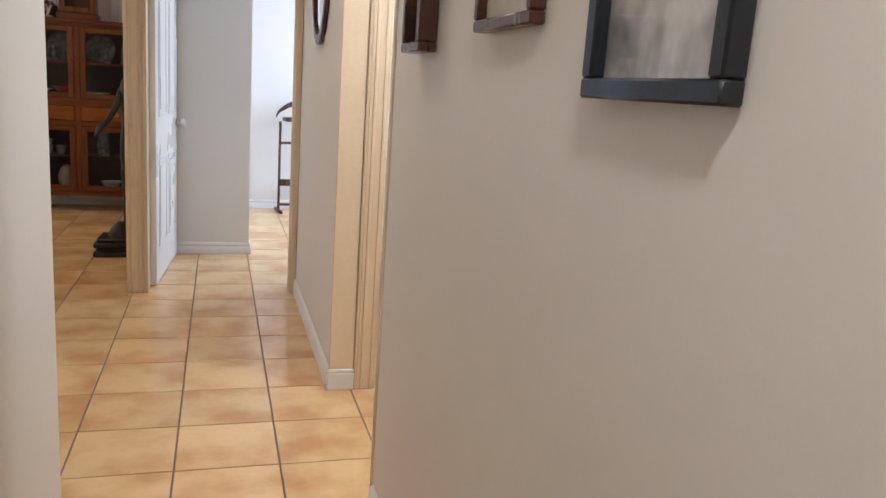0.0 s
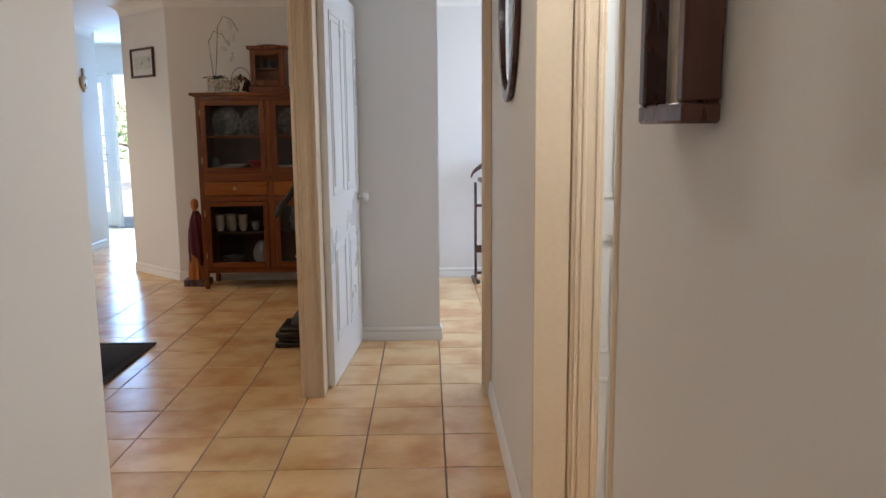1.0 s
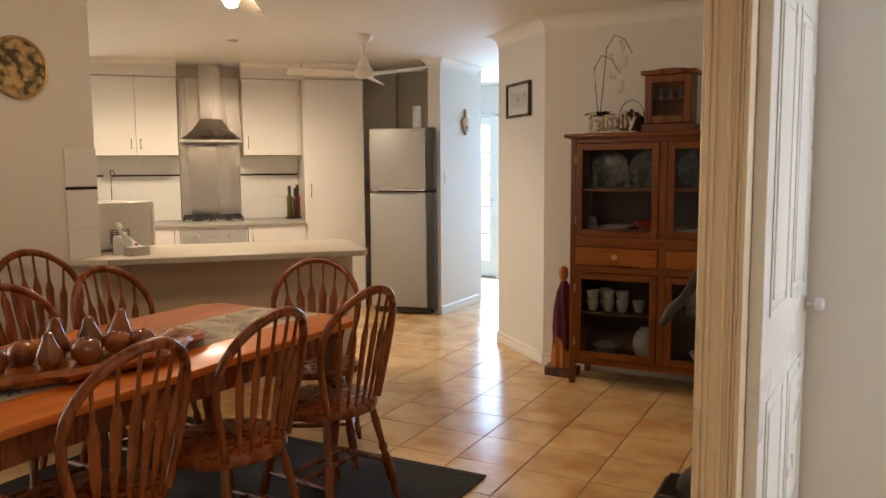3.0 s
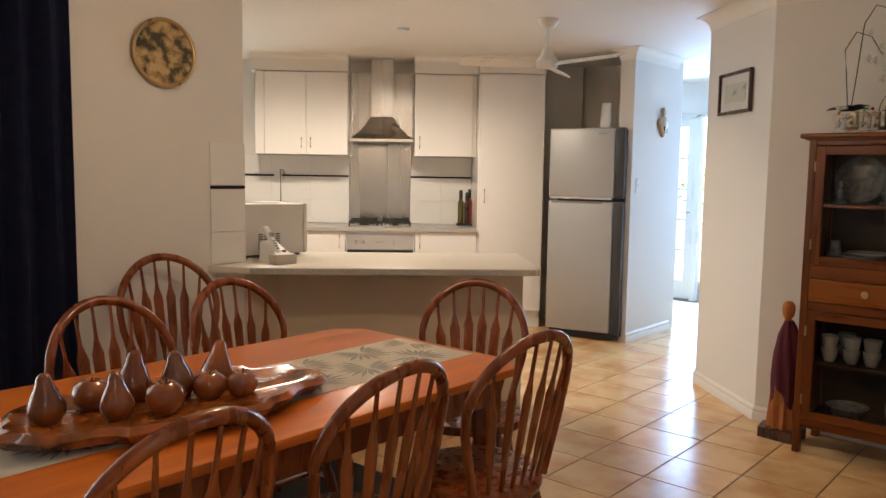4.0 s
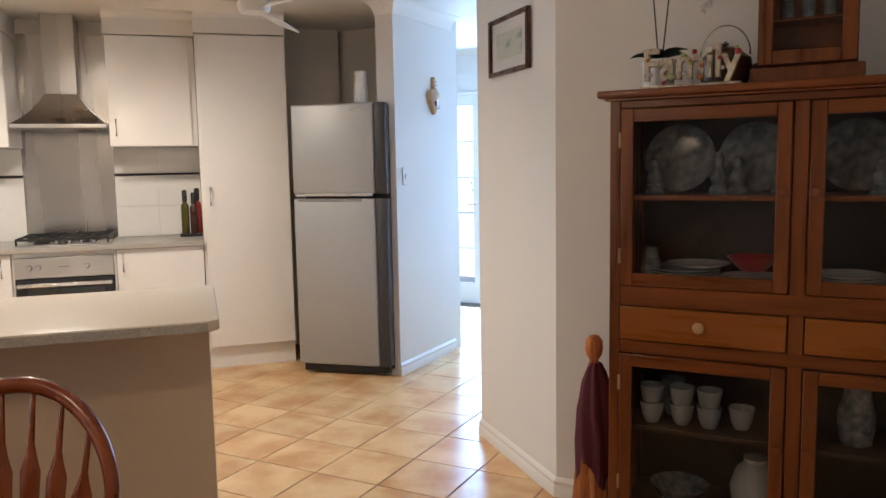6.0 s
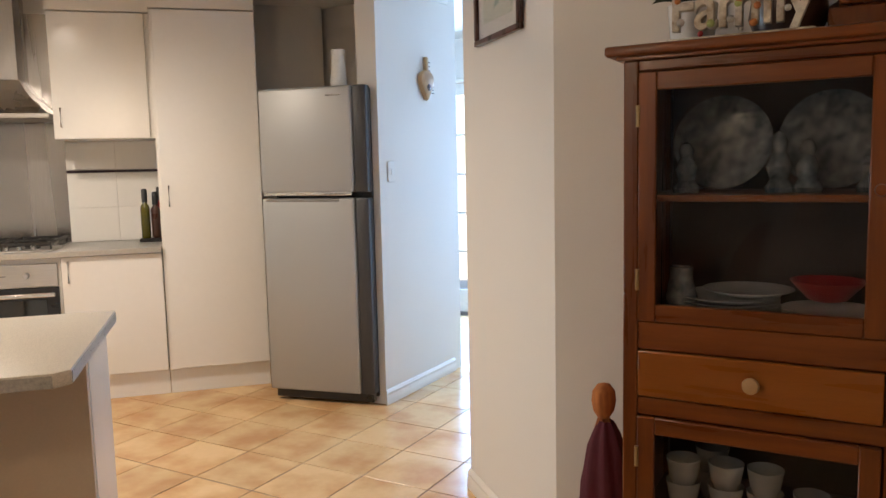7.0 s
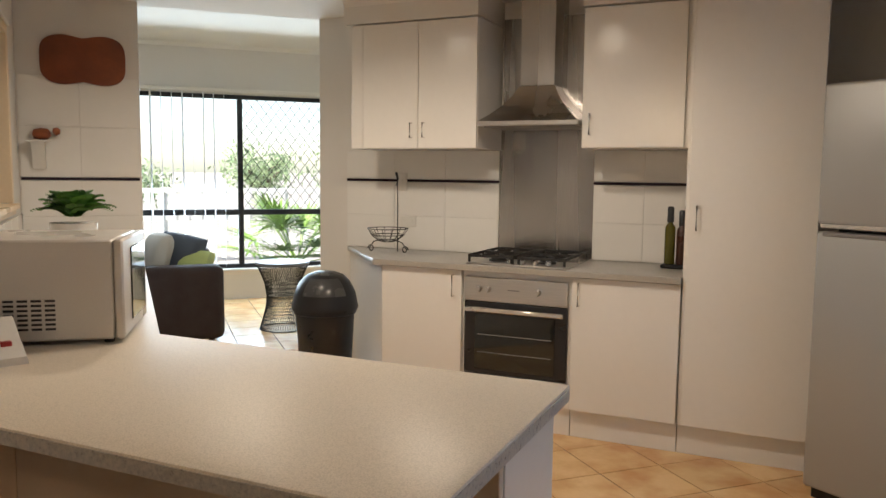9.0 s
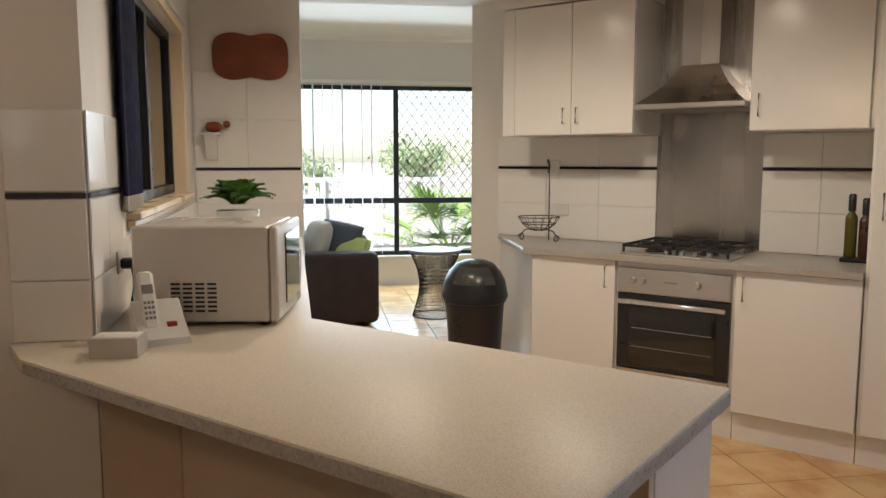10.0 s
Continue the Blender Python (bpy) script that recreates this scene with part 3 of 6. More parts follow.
box(bm, 1.995, 2.078, 10.58, BACK, 1.546, 2.278, 0.002)
solid("filler_panel", bm, CAB, "white filler panel beside the wall cabinet", "panel", m=H)
bm = B()
prism(bm, [(1.72, BACK), (2.305, 10.43), (2.305, BACK)], 0.0, 0.868)
solid("end_panel", bm, CAB, "white angled end panel under the worktop", "panel", m=H)
bm = B()
for a, b, v in ((1.953, 2.862, 10.56), (3.48, 4.079, 10.56), (4.079, 4.70, 10.41)):
    box(bm, a, b, v, BACK, 2.283, C - 0.001)
solid("bulkhead", bm, PAINT, "plastered bulkhead above the kitchen cabinets", "wall", "structure", m=H, round_=False)
for a, b, v in ((1.953, 2.862, 10.56), (3.48, 4.079, 10.56), (4.079, 4.70, 10.41)):
    run("trim", uv_xy(0.954 * a + 0.21, v), uv_xy(0.954 * b + 0.21, v), [(o * 0.5, CEILING - (CEILING - z) * 0.5) for o, z in CORNICE], CEIL, "small plaster cornice over the kitchen cabinets", "cornice")

# oven between the base cabinets
oven = thing("oven", H, "built-in stainless steel oven with dark glass door", "oven")
bm = B()
box(bm, 2.846, 3.493, FRONT + 0.02, BACK, 0.155, 0.868, 0.001)
part("surround", bm, CAB, oven)
bm = B()
box(bm, 2.846, 3.493, FRONT + 0.045, FRONT + 0.065, 0.0, 0.153, 0.001)
part("plinth", bm, CAB, oven)
bm = B()
box(bm, 2.862, 3.478, FRONT - 0.008, FRONT + 0.02, 0.705, 0.838, 0.003)
control = part("control_panel", bm, STEEL_H, oven)
for ku in (2.955, 3.01, 3.31):
    bm = B()
    lathe(bm, [(0.018, 0), (0.019, 0.012), (0.014, 0.026), (0.001, 0.027)], 18, Matrix.Translation((ku, FRONT - 0.008, 0.775)) @ Matrix.Rotation(radians(90), 4, "X"))
    part("knob", bm, STEEL_H, control)
bm = B()
box(bm, 3.13, 3.20, FRONT - 0.0095, FRONT - 0.007, 0.772, 0.778)
part("marking", bm, GREY_P, control)
bm = B()
box(bm, 2.862, 3.478, FRONT - 0.004, FRONT + 0.02, 0.30, 0.70, 0.003)
odoor = part("oven_door", bm, BLACK, oven)
bm = B()
box(bm, 2.93, 3.41, FRONT - 0.0075, FRONT - 0.0045, 0.325, 0.635, 0.001)
part("window", bm, OVENGLASS, odoor, "dark reflective oven glass")
bm = B()
box(bm, 2.875, 3.465, FRONT - 0.045, FRONT - 0.025, 0.648, 0.675, 0.006)
for u in (2.90, 3.44):
    box(bm, u - 0.008, u + 0.008, FRONT - 0.026, FRONT - 0.003, 0.652, 0.671, 0.002)
part("handle", bm, CHROME, odoor)
bm = B()
for z in (0.42, 0.52):
    tube(bm, [(2.95, FRONT - 0.009, z), (3.39, FRONT - 0.009, z)], 0.0022, 6)
part("rack", bm, GREY_P, odoor)
bm = B()
box(bm, 2.862, 3.478, FRONT - 0.008, FRONT + 0.02, 0.265, 0.297, 0.003)
part("trim_strip", bm, STEEL_H, oven)

# worktop along the hood wall
bm = B()
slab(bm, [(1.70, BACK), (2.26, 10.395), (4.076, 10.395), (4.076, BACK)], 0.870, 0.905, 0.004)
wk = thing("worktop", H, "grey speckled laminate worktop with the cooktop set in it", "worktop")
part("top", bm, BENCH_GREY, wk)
bm = B()
box(bm, 2.27, 4.074, 10.3915, 10.3945, 0.873, 0.900)
part("edge_band", bm, BENCH_EDGE, wk, "darker laminate edge band", round_=False)

# gas cooktop
hob = thing("cooktop", H @ pose(3.165, 10.67, 0.905), "black gas cooktop with cast iron trivets set in the worktop", "cooktop")
bm = B()
box(bm, -0.30, 0.30, -0.25, 0.25, 0.0, 0.012, 0.004)
part("tray", bm, STEEL_H, hob)
for bx in (-0.15, 0.15):
    for by in (-0.12, 0.12):
        bm = B()
        lathe(bm, [(0.052, 0.010), (0.052, 0.020), (0.040, 0.024), (0.040, 0.032), (0.034, 0.036), (0.001, 0.037)], 18, Matrix.Translation((bx, by, 0)))
        part("burner", bm, IRON, hob)
for sx in (-1, 1):
    bm = B()
    x0, x1 = sorted((sx * 0.012, sx * 0.29))
    for y in (-0.235, 0.0, 0.235):
        box(bm, x0, x1, y - 0.006, y + 0.006, 0.040, 0.055, 0.002)
    for x in (x0 + 0.006, x1 - 0.006):
        box(bm, x - 0.006, x + 0.006, -0.24, 0.24, 0.041, 0.056, 0.002)
        for y in (-0.234, 0.234):
            box(bm, x - 0.006, x + 0.006, y - 0.006, y + 0.006, 0.012, 0.045, 0.001)
    cx = sx * 0.15
    for y in (-0.12, 0.12):
        for k in range(4):
            a = radians(45 + 90 * k)
            box(bm, 0.02, 0.10, -0.004, 0.004, 0.042, 0.058, 0.001, m=Matrix.Translation((cx, y, 0)) @ Matrix.Rotation(a, 4, "Z"))
    part("trivet", bm, IRON, hob)
for k in range(4):
    bm = B()
    lathe(bm, [(0.017, 0), (0.017, 0.014), (0.013, 0.026), (0.001, 0.027)], 16, Matrix.Translation((-0.04 + 0.075 * k, -0.215, 0.012)))
    part("knob", bm, CHROME, hob)

# range hood and steel splashback
hood = thing("range_hood", H @ pose(3.175, 10.985, 0), "brushed stainless steel canopy range hood over the cooktop", "range hood")
bm = B()
box(bm, -0.30, 0.30, -0.455, 0.0, 1.668, 1.695, 0.003)
part("rim", bm, STEEL_H, hood)
bm = B()
rings = []
for w, d, z in ((0.298, 0.452, 1.695), (0.245, 0.397, 1.735), (0.190, 0.345, 1.785), (0.145, 0.302, 1.84), (0.108, 0.267, 1.90)):
    rings.append([bm.verts.new(p) for p in ((-w, -d, z), (w, -d, z), (w, -0.002, z), (-w, -0.002, z))])
ring_faces(bm, rings)
part("canopy", bm, STEEL, hood, round_=False)
bm = B()
box(bm, -0.106, 0.106, -0.265, -0.002, 1.90, C - 0.002, 0.003)
box(bm, -0.102, 0.102, -0.261, -0.004, 2.15, C - 0.004, 0.001)
part("chimney", bm, STEEL, hood)
bm = B()
box(bm, -0.27, 0.27, -0.42, -0.03, 1.664, 1.669, 0.001)
part("filter", bm, GREY_P, hood)
sb = thing("splashback", H, "brushed stainless steel splashback behind the cooktop", "splashback")
bm = B()
box(bm, 2.845, 3.463, BACK - 0.004, BACK + 0.003, 0.906, 1.68)
part("lower_sheet", bm, STEEL, sb, round_=False)
# Steel-coloured sheet standing in for the shaded painted wall beside the chimney.
bm = B()
box(bm, 2.864, 3.478, BACK - 0.002, BACK + 0.003, 1.681, C - 0.1)
part("shaded_wall_sheet", bm, STEEL, sb, round_=False)


def wall_tiles(m, spans, rows, parent_name, label, y=0.0, proud=0.006):
    """Glazed tiles on a wall; spans along x, rows in z, faces towards -y."""
    base = thing(parent_name, m, label, "wall tiles", kind="structure")
    cache = {}
    for a, b, w in spans:
        n = max(1, round((b - a) / w))
        step = (b - a) / n
        for z0, z1, mat in rows:
            key = (round(step, 4), round(z1 - z0, 4), mat.name)
            if key not in cache:
                bm = B()
                box(bm, 0.0007, step - 0.0007, y - proud, y, 0.0007, z1 - z0 - 0.0007, 0.0012)
                cache[key] = finish("tile", bm, mat, False)
            for i in range(n):
                ob = new("tile", cache[key])
                ob.parent = base
                ob.location = (a + i * step, 0, z0)
    return base


ROWS_T = ((0.906, 1.125, WTILE), (1.125, 1.344, WTILE), (1.346, 1.363, BORDER), (1.365, 1.544, WTILE))
wall_tiles(H @ pose(0, BACK - 0.001, 0), ((1.70, 2.845, 0.3817), (3.463, 4.076, 0.306)), ROWS_T, "wall_tiles_hood", "large white glazed wall tiles with dark border strip")

# switch and power point on the tiles
for nm, lab, u, z, hw, hh in (("light_switch", "white switch plate on the kitchen tiles", 2.255, 1.345, 0.036, 0.058), ("power_point", "white power point on the kitchen tiles", 2.30, 1.09, 0.058, 0.036)):
    sp = thing(nm, K @ pose(u, BACK - 0.007, z), lab, "switch")
    bm = B()
    box(bm, -hw, hw, -0.008, -0.001, -hh, hh, 0.003)
    part("plate", bm, PLASTIC_W, sp)
    for dx in ((0.0,) if hw < 0.05 else (-0.03, 0.03)):
        bm = B()
        box(bm, dx - 0.008, dx + 0.008, -0.012, -0.0075, -0.013, 0.013, 0.002)
        part("rocker", bm, PLASTIC_W, sp)

# peninsula and window bench
pa, pb, pc, pd = uv_xy(4.118, 7.505), uv_xy(4.085, 7.475), uv_xy(4.115, 8.27), uv_xy(2.60, 7.475)
bm = B()
slab(bm, [pa, pc, (-3.839, 7.838), (-6.545, 7.755), (-6.545, 7.105), (-3.638, 7.252), (-3.638, 7.03), pd, pb], 0.868, 0.905, 0.005)
bar = thing("breakfast_bar_top", pose(0, 0, 0), "speckled beige laminate bench top with breakfast bar", "worktop")
part("top", bm, BENCHTOP, bar)
bm = B()
box(bm, 2.62, 4.083, 7.4715, 7.4745, 0.871, 0.899)
edge = part("front_edge_band", bm, BENCH_EDGE, bar, "darker laminate edge band", round_=False)
edge.matrix_basis = K
bm = B()
box(bm, 4.1165, 4.1195, 7.51, 8.25, 0.871, 0.899)
edge = part("end_edge_band", bm, BENCH_EDGE, bar, "darker laminate edge band", round_=False)
edge.matrix_basis = K
body = thing("peninsula_cabinet", K, "beige painted peninsula with white end panel", "cabinet")
bm = B()
box(bm, 2.66, 4.088, 7.86, 7.885, 0.0, 0.866, 0.002)
part("front_panel", bm, PANEL, body, "beige painted front panel")
bm = B()
box(bm, -3.70, -3.642, 7.252, 7.47, 0.0, 0.866, 0.002, m=K.inverted())
part("return_panel", bm, PANEL, body, "beige painted return beside the wall end")
bm = B()
box(bm, 4.066, 4.090, 7.887, 8.225, 0.0, 0.866, 0.002)
part("end_panel", bm, CAB, body, "white end panel")
bm = B()
box(bm, 2.85, 4.064, 7.89, 8.22, 0.15, 0.866, 0.002)
part("body", bm, CAB, body)
bm = B()
box(bm, 2.85, 4.064, 7.89, 8.16, 0.0, 0.148, 0.002)
part("plinth", bm, CAB, body)
wb = thing("bench_cabinet", pose(-6.54, 7.10, 0, 0, 0, 3.0), "white base cabinet under the window bench", "cabinet")
bm = B()
box(bm, 0.0, 2.75, 0.01, 0.59, 0.15, 0.866, 0.002)
part("body", bm, CAB, wb)
bm = B()
box(bm, 0.0, 2.75, 0.01, 0.53, 0.0, 0.148, 0.002)
part("plinth", bm, CAB, wb)
# tiled column at the end of the dining wall, and the wall tiles over the bench
wall_tiles(pose(-3.638, 7.25, 0, 0, 0, 90) @ pose(-0.205, 0, 0), ((0.0, 0.205, 0.205),), ((0.906, 1.073, WTILE), (1.075, 1.295, WTILE), (1.297, 1.314, BORDER), (1.316, 1.535, WTILE)), "wall_tiles_column", "white glazed tiles with dark border on the wall end")
wall_tiles(pose(-3.64, 7.253, 0, 0, 0, 183.1), ((0.0, 0.44, 0.22),), ((0.906, 1.073, WTILE), (1.075, 1.295, WTILE), (1.297, 1.314, BORDER), (1.316, 1.535, WTILE)), "wall_tiles_return", "white glazed tiles on the window wall")
wall_tiles(pose(-3.64, 7.253, 0, 0, 0, 183.1), ((0.44, 2.90, 0.31),), ((0.906, 1.14, WTILE),), "wall_tiles_sill", "white glazed tiles under the kitchen window")
wall_tiles(pose(-6.548, 7.10, 0, 0, 0, 90), ((0.0, 0.66, 0.33),), ((0.906, 1.121, WTILE), (1.121, 1.336, WTILE), (1.338, 1.355, BORDER), (1.357, 1.66, WTILE), (1.66, 1.96, WTILE)), "wall_tiles_end", "white glazed tiles with dark border strip")

# fridge
fr = thing("fridge", pose(-3.83, 10.45, 0, 0, 0, 12.5) @ Matrix.Diagonal((0.955, 1, 0.987, 1)), "silver two-door fridge freezer with dark sides", "fridge")
bm = B()
box(bm, 0.05, 0.675, 0.07, 0.70, 0.045, 1.80, 0.006)
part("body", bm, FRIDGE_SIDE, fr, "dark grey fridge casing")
for nm, z0, z1 in (("fridge_door", 0.075, 1.195), ("freezer_door", 1.225, 1.812)):
    bm = B()
    box(bm, 0.0, 0.592, -0.012, 0.066, z0, z1, 0.016, seg=3)
    d = part(nm, bm, FRIDGE, fr)
    bm = B()
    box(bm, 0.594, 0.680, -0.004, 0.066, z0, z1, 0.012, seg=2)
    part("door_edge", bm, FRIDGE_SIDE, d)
    bm = B()
    if nm == "fridge_door":
        box(bm, 0.03, 0.50, -0.016, 0.012, z1 - 0.020, z1 - 0.001, 0.004)
    else:
        box(bm, 0.02, 0.58, -0.018, 0.010, z0 - 0.016, z0 + 0.006, 0.004)
    part("grip", bm, GREY_P if nm == "fridge_door" else CHROME, d)
bm = B()
box(bm, 0.44, 0.53, -0.0145, -0.011, 1.757, 1.765)
part("badge", bm, CHROME, fr)
for x in (0.06, 0.62):
    bm = B()
    lathe(bm, [(0.02, 0), (0.022, 0.01), (0.018, 0.05)], 12, Matrix.Translation((x, 0.12, 0)))
    part("foot", bm, BLACK, fr)
bm = B()
box(bm, 0.02, 0.66, 0.03, 0.068, 0.02, 0.072, 0.003)
part("kick_grille", bm, BLACK, fr)
bm = B()
lathe(bm, [(0.042, 0), (0.047, 0.01), (0.045, 0.07), (0.039, 0.16), (0.040, 0.215), (0.036, 0.218), (0.032, 0.02), (0.001, 0.018)], 24)
solid("vase", bm, CHINA, "plain white china vase standing on the fridge", "vase", m=pose(-3.42, 10.66, 1.777))

# ---- dining room ----
bm = B()
slab(bm, [(-3.05, 4.70), (-1.152, 4.70), (-1.152, 7.285), (-3.05, 7.285)], 0.001, 0.012, 0.003)
box(bm, -3.05, -1.152, 7.235, 7.240, 0.0115, 0.0135)
box(bm, -1.205, -1.200, 4.72, 7.235, 0.0115, 0.0135)
solid("floor_mat", bm, MAT, "dark brown woven floor mat under the dining table", "mat")

TABLE_Z = 0.745
table = thing("dining_table", pose(-2.10, 6.12, 0.012), "polished reddish wood dining table with clipped corners", "table")
bm = B()
w, l, c = 0.465, 0.92, 0.09
slab(bm, [(-w + c, -l), (w - c, -l), (w, -l + c), (w, l - c), (w - c, l), (-w + c, l), (-w, l - c), (-w, -l + c)], TABLE_Z - 0.012 - 0.030, TABLE_Z - 0.012, 0.007)
part("tabletop", bm, TABLEW, table)
bm = B()
box(bm, -0.40, 0.40, -0.84, -0.815, 0.60, 0.702, 0.003)
box(bm, -0.40, 0.40, 0.815, 0.84, 0.60, 0.702, 0.003)
box(bm, -0.40, -0.375, -0.815, 0.815, 0.60, 0.702, 0.003)
box(bm, 0.375, 0.40, -0.815, 0.815, 0.60, 0.702, 0.003)
part("apron", bm, CHAIRW, table)
LEG = [(0.034, 0), (0.040, 0.02), (0.030, 0.06), (0.036, 0.10), (0.026, 0.14), (0.042, 0.28), (0.050, 0.40), (0.034, 0.47), (0.046, 0.50), (0.034, 0.53)]
for x in (-0.36, 0.36):
    for y in (-0.79, 0.79):
        bm = B()
        lathe(bm, LEG, 18, Matrix.Translation((x, y, 0)))
        box(bm, x - 0.045, x + 0.045, y - 0.045, y + 0.045, 0.525, 0.700, 0.005)
        part("leg", bm, CHAIRW, table)

# table runner with printed palm fronds
runner = thing("table_runner", pose(-2.05, 6.12, TABLE_Z + 0.001), "cream cloth table runner with grey palm frond print", "table runner")
RUNNER = material("cream_linen", (0.88, 0.83, 0.70), 0.9, scale=6, mix=0.1, fine=500, bump=0.2)
PRINT = material("grey_print", (0.36, 0.33, 0.27), 0.9, scale=20, mix=0.3, fine=400, bump=0.2)
bm = B()
NX, NY = 8, 36
grid = [[bm.verts.new((-0.19 + 0.38 * i / NX, -0.80 + 1.68 * j / NY, 0.0015 + 0.0012 * noise.noise((i * 0.6, j * 0.5, 0)))) for j in range(NY + 1)] for i in range(NX + 1)]
for i in range(NX):
    for j in range(NY):
        bm.faces.new((grid[i][j], grid[i + 1][j], grid[i + 1][j + 1], grid[i][j + 1]))
bmesh.ops.solidify(bm, geom=bm.faces[:], thickness=-0.002)
part("cloth", bm, RUNNER, runner)
rng = random.Random(7)
for k in range(14):
    bm = B()
    cx, cy = (-0.085 if k % 2 else 0.085) + rng.uniform(-0.015, 0.015), -0.74 + 0.12 * k + rng.uniform(-0.02, 0.02)
    a0 = rng.uniform(0, 6.28)
    for f in range(17):
        a = a0 + radians(280) * (f / 16 - 0.5)
        ln = 0.125 * (0.75 + 0.25 * rng.random())
        d, e = Vector((math.cos(a), math.sin(a), 0)), Vector((-math.sin(a), math.cos(a), 0))
        o = Vector((cx, cy, 0.0055))
        q = [o + d * 0.006, o + d * ln * 0.6 + e * 0.0085, o + d * ln, o + d * ln * 0.6 - e * 0.0085]
        if all(abs(p.x) < 0.188 and -0.80 < p.y < 0.875 for p in q):
            bm.faces.new([bm.verts.new(p) for p in q])
    if bm.faces:
        part("palm_frond", bm, PRINT, runner, "grey printed palm frond", round_=False)
    else:
        bm.free()


# Windsor arrow-back chair
def chair(m, group="chairs round the table", label="dark reddish wooden arrow-back dining chair"):
    ch = thing("dining_chair", m, label, "chair", group)
    bm = B()
    outline = []
    for i in range(32):
        a = 2 * math.pi * i / 32
        ca, sa = math.cos(a), math.sin(a)
        r = 0.225 * (1 - 0.07 * max(0, -sa))
        outline.append((r * ca * (1.0 + 0.04 * sa), -0.01 + 0.212 * sa))
    slab(bm, outline, 0.425, 0.462, 0.012)
    part("seat", bm, CHAIRW, ch)
    lean = 0.20
    base_y = -0.165

    def back_y(z, x=0.0):
        return base_y - (z - 0.46) * lean - 0.02 + 0.06 * (x / 0.24) ** 2 * 1.2

    hoop = []
    for i in range(33):
        a = math.pi * i / 32
        x = 0.212 * math.cos(a)
        z = 0.715 + 0.215 * math.sin(a)
        hoop.append((x, back_y(z, x), z))
    hoop = [(0.155, back_y(0.455, 0.155), 0.452), (0.182, back_y(0.56, 0.182), 0.56), (0.205, back_y(0.65, 0.205), 0.65)] + hoop + [(-0.205, back_y(0.65, 0.205), 0.65), (-0.182, back_y(0.56, 0.182), 0.56), (-0.155, back_y(0.455, 0.155), 0.452)]
    bm = B()
    tube(bm, hoop, [0.0135 + 0.004 * math.sin(math.pi * i / (len(hoop) - 1)) for i in range(len(hoop))], 10)
    part("back_hoop", bm, CHAIRW, ch)
    for k in range(6):
        f = (k - 2.5) / 2.5
        xb, xt = 0.108 * f, 0.158 * f
        zt = 0.715 + 0.215 * math.sqrt(max(0, 1 - (xt / 0.212) ** 2)) - 0.006
        bm = B()
        rings = []
        for s, hw, ht in ((0, 0.0065, 0.0065), (0.10, 0.0075, 0.007), (0.20, 0.012, 0.006), (0.34, 0.019, 0.0055), (0.50, 0.0195, 0.0055), (0.64, 0.021, 0.0055), (0.70, 0.013, 0.006), (0.76, 0.007, 0.0065), (1.0, 0.0055, 0.0055)):
            z = 0.458 + (zt - 0.458) * s
            x = xb + (xt - xb) * s
            y = back_y(z, x)
            rings.append([bm.verts.new((x + hw * math.cos(q), y + ht * math.sin(q), z)) for q in [2 * math.pi * j / 8 for j in range(8)]])
        ring_faces(bm, rings)
        part("arrow_spindle", bm, CHAIRW, ch)
    for sx in (-1, 1):
        for sy in (-1, 1):
            top, foot = Vector((sx * 0.135, sy * 0.12 - 0.01, 0.43)), Vector((sx * 0.205, sy * 0.20 - 0.015, 0.0))
            bm = B()
            pts, rad = [], []
            for s, r in ((0, 0.011), (0.05, 0.013), (0.14, 0.019), (0.18, 0.013), (0.22, 0.020), (0.42, 0.021), (0.50, 0.014), (0.54, 0.020), (0.60, 0.013), (0.80, 0.017), (1.0, 0.012)):
                pts.append(foot.lerp(top, s))
                rad.append(r)
            tube(bm, pts, rad, 10)
            part("leg", bm, CHAIRW, ch)
    for sx in (-1, 1):
        bm = B()
        tube(bm, [(sx * 0.178, -0.17, 0.17), (sx * 0.178, 0.0, 0.17), (sx * 0.178, 0.15, 0.17)], [0.008, 0.014, 0.008], 8)
        part("stretcher", bm, CHAIRW, ch)
    for y in (-0.03, 0.06):
        bm = B()
        tube(bm, [(-0.178, y, 0.17), (0, y, 0.17), (0.178, y, 0.17)], [0.008, 0.013, 0.008], 8)
        part("stretcher", bm, CHAIRW, ch)
    return ch


# backs: the chair looks along its own +y, its back leans to -y
BACKTOP = 0.279


def chair_pose(bx, by, yaw, z=0.012):
    """By the top of the back hoop."""
    a = radians(yaw)
    return pose(bx - BACKTOP * math.sin(a), by + BACKTOP * math.cos(a), z, 0, 0, yaw)


first = chair(chair_pose(-1.335, 6.67, 84))
for bx, by, yaw, z, lab in ((-1.36, 6.15, 90, 0.012, ""), (-1.37, 5.62, 92, 0.012, ""), (-2.145, 7.37, 212, 0.012, "dark reddish wooden arrow-back chair at the table end"),
                            (-2.86, 6.63, -90, 0.012, ""), (-2.75, 6.06, -90, 0.012, ""), (-3.48, 6.69, -98, 0.0, "dark reddish wooden arrow-back chair standing by the wall")):
    o = copy_thing(first, chair_pose(bx, by, yaw, z) @ Matrix.Scale(1.06 if bx < -3 else 1.0, 4))
    if lab:
        tagged(o, lab)

# burl tray with turned wooden fruit
BURL = material("polished_burl", (0.42, 0.120, 0.018), 0.18, dark=(0.09, 0.020, 0.005), scale=11, mix=0.5, fine=60, bump=0.06, coat=0.6)
FRUIT = material("turned_fruit_wood", (0.28, 0.075, 0.012), 0.16, dark=(0.12, 0.028, 0.006), scale=7, mix=0.5, fine=60, bump=0.01, coat=0.6, rand=0.25)
bm = B()
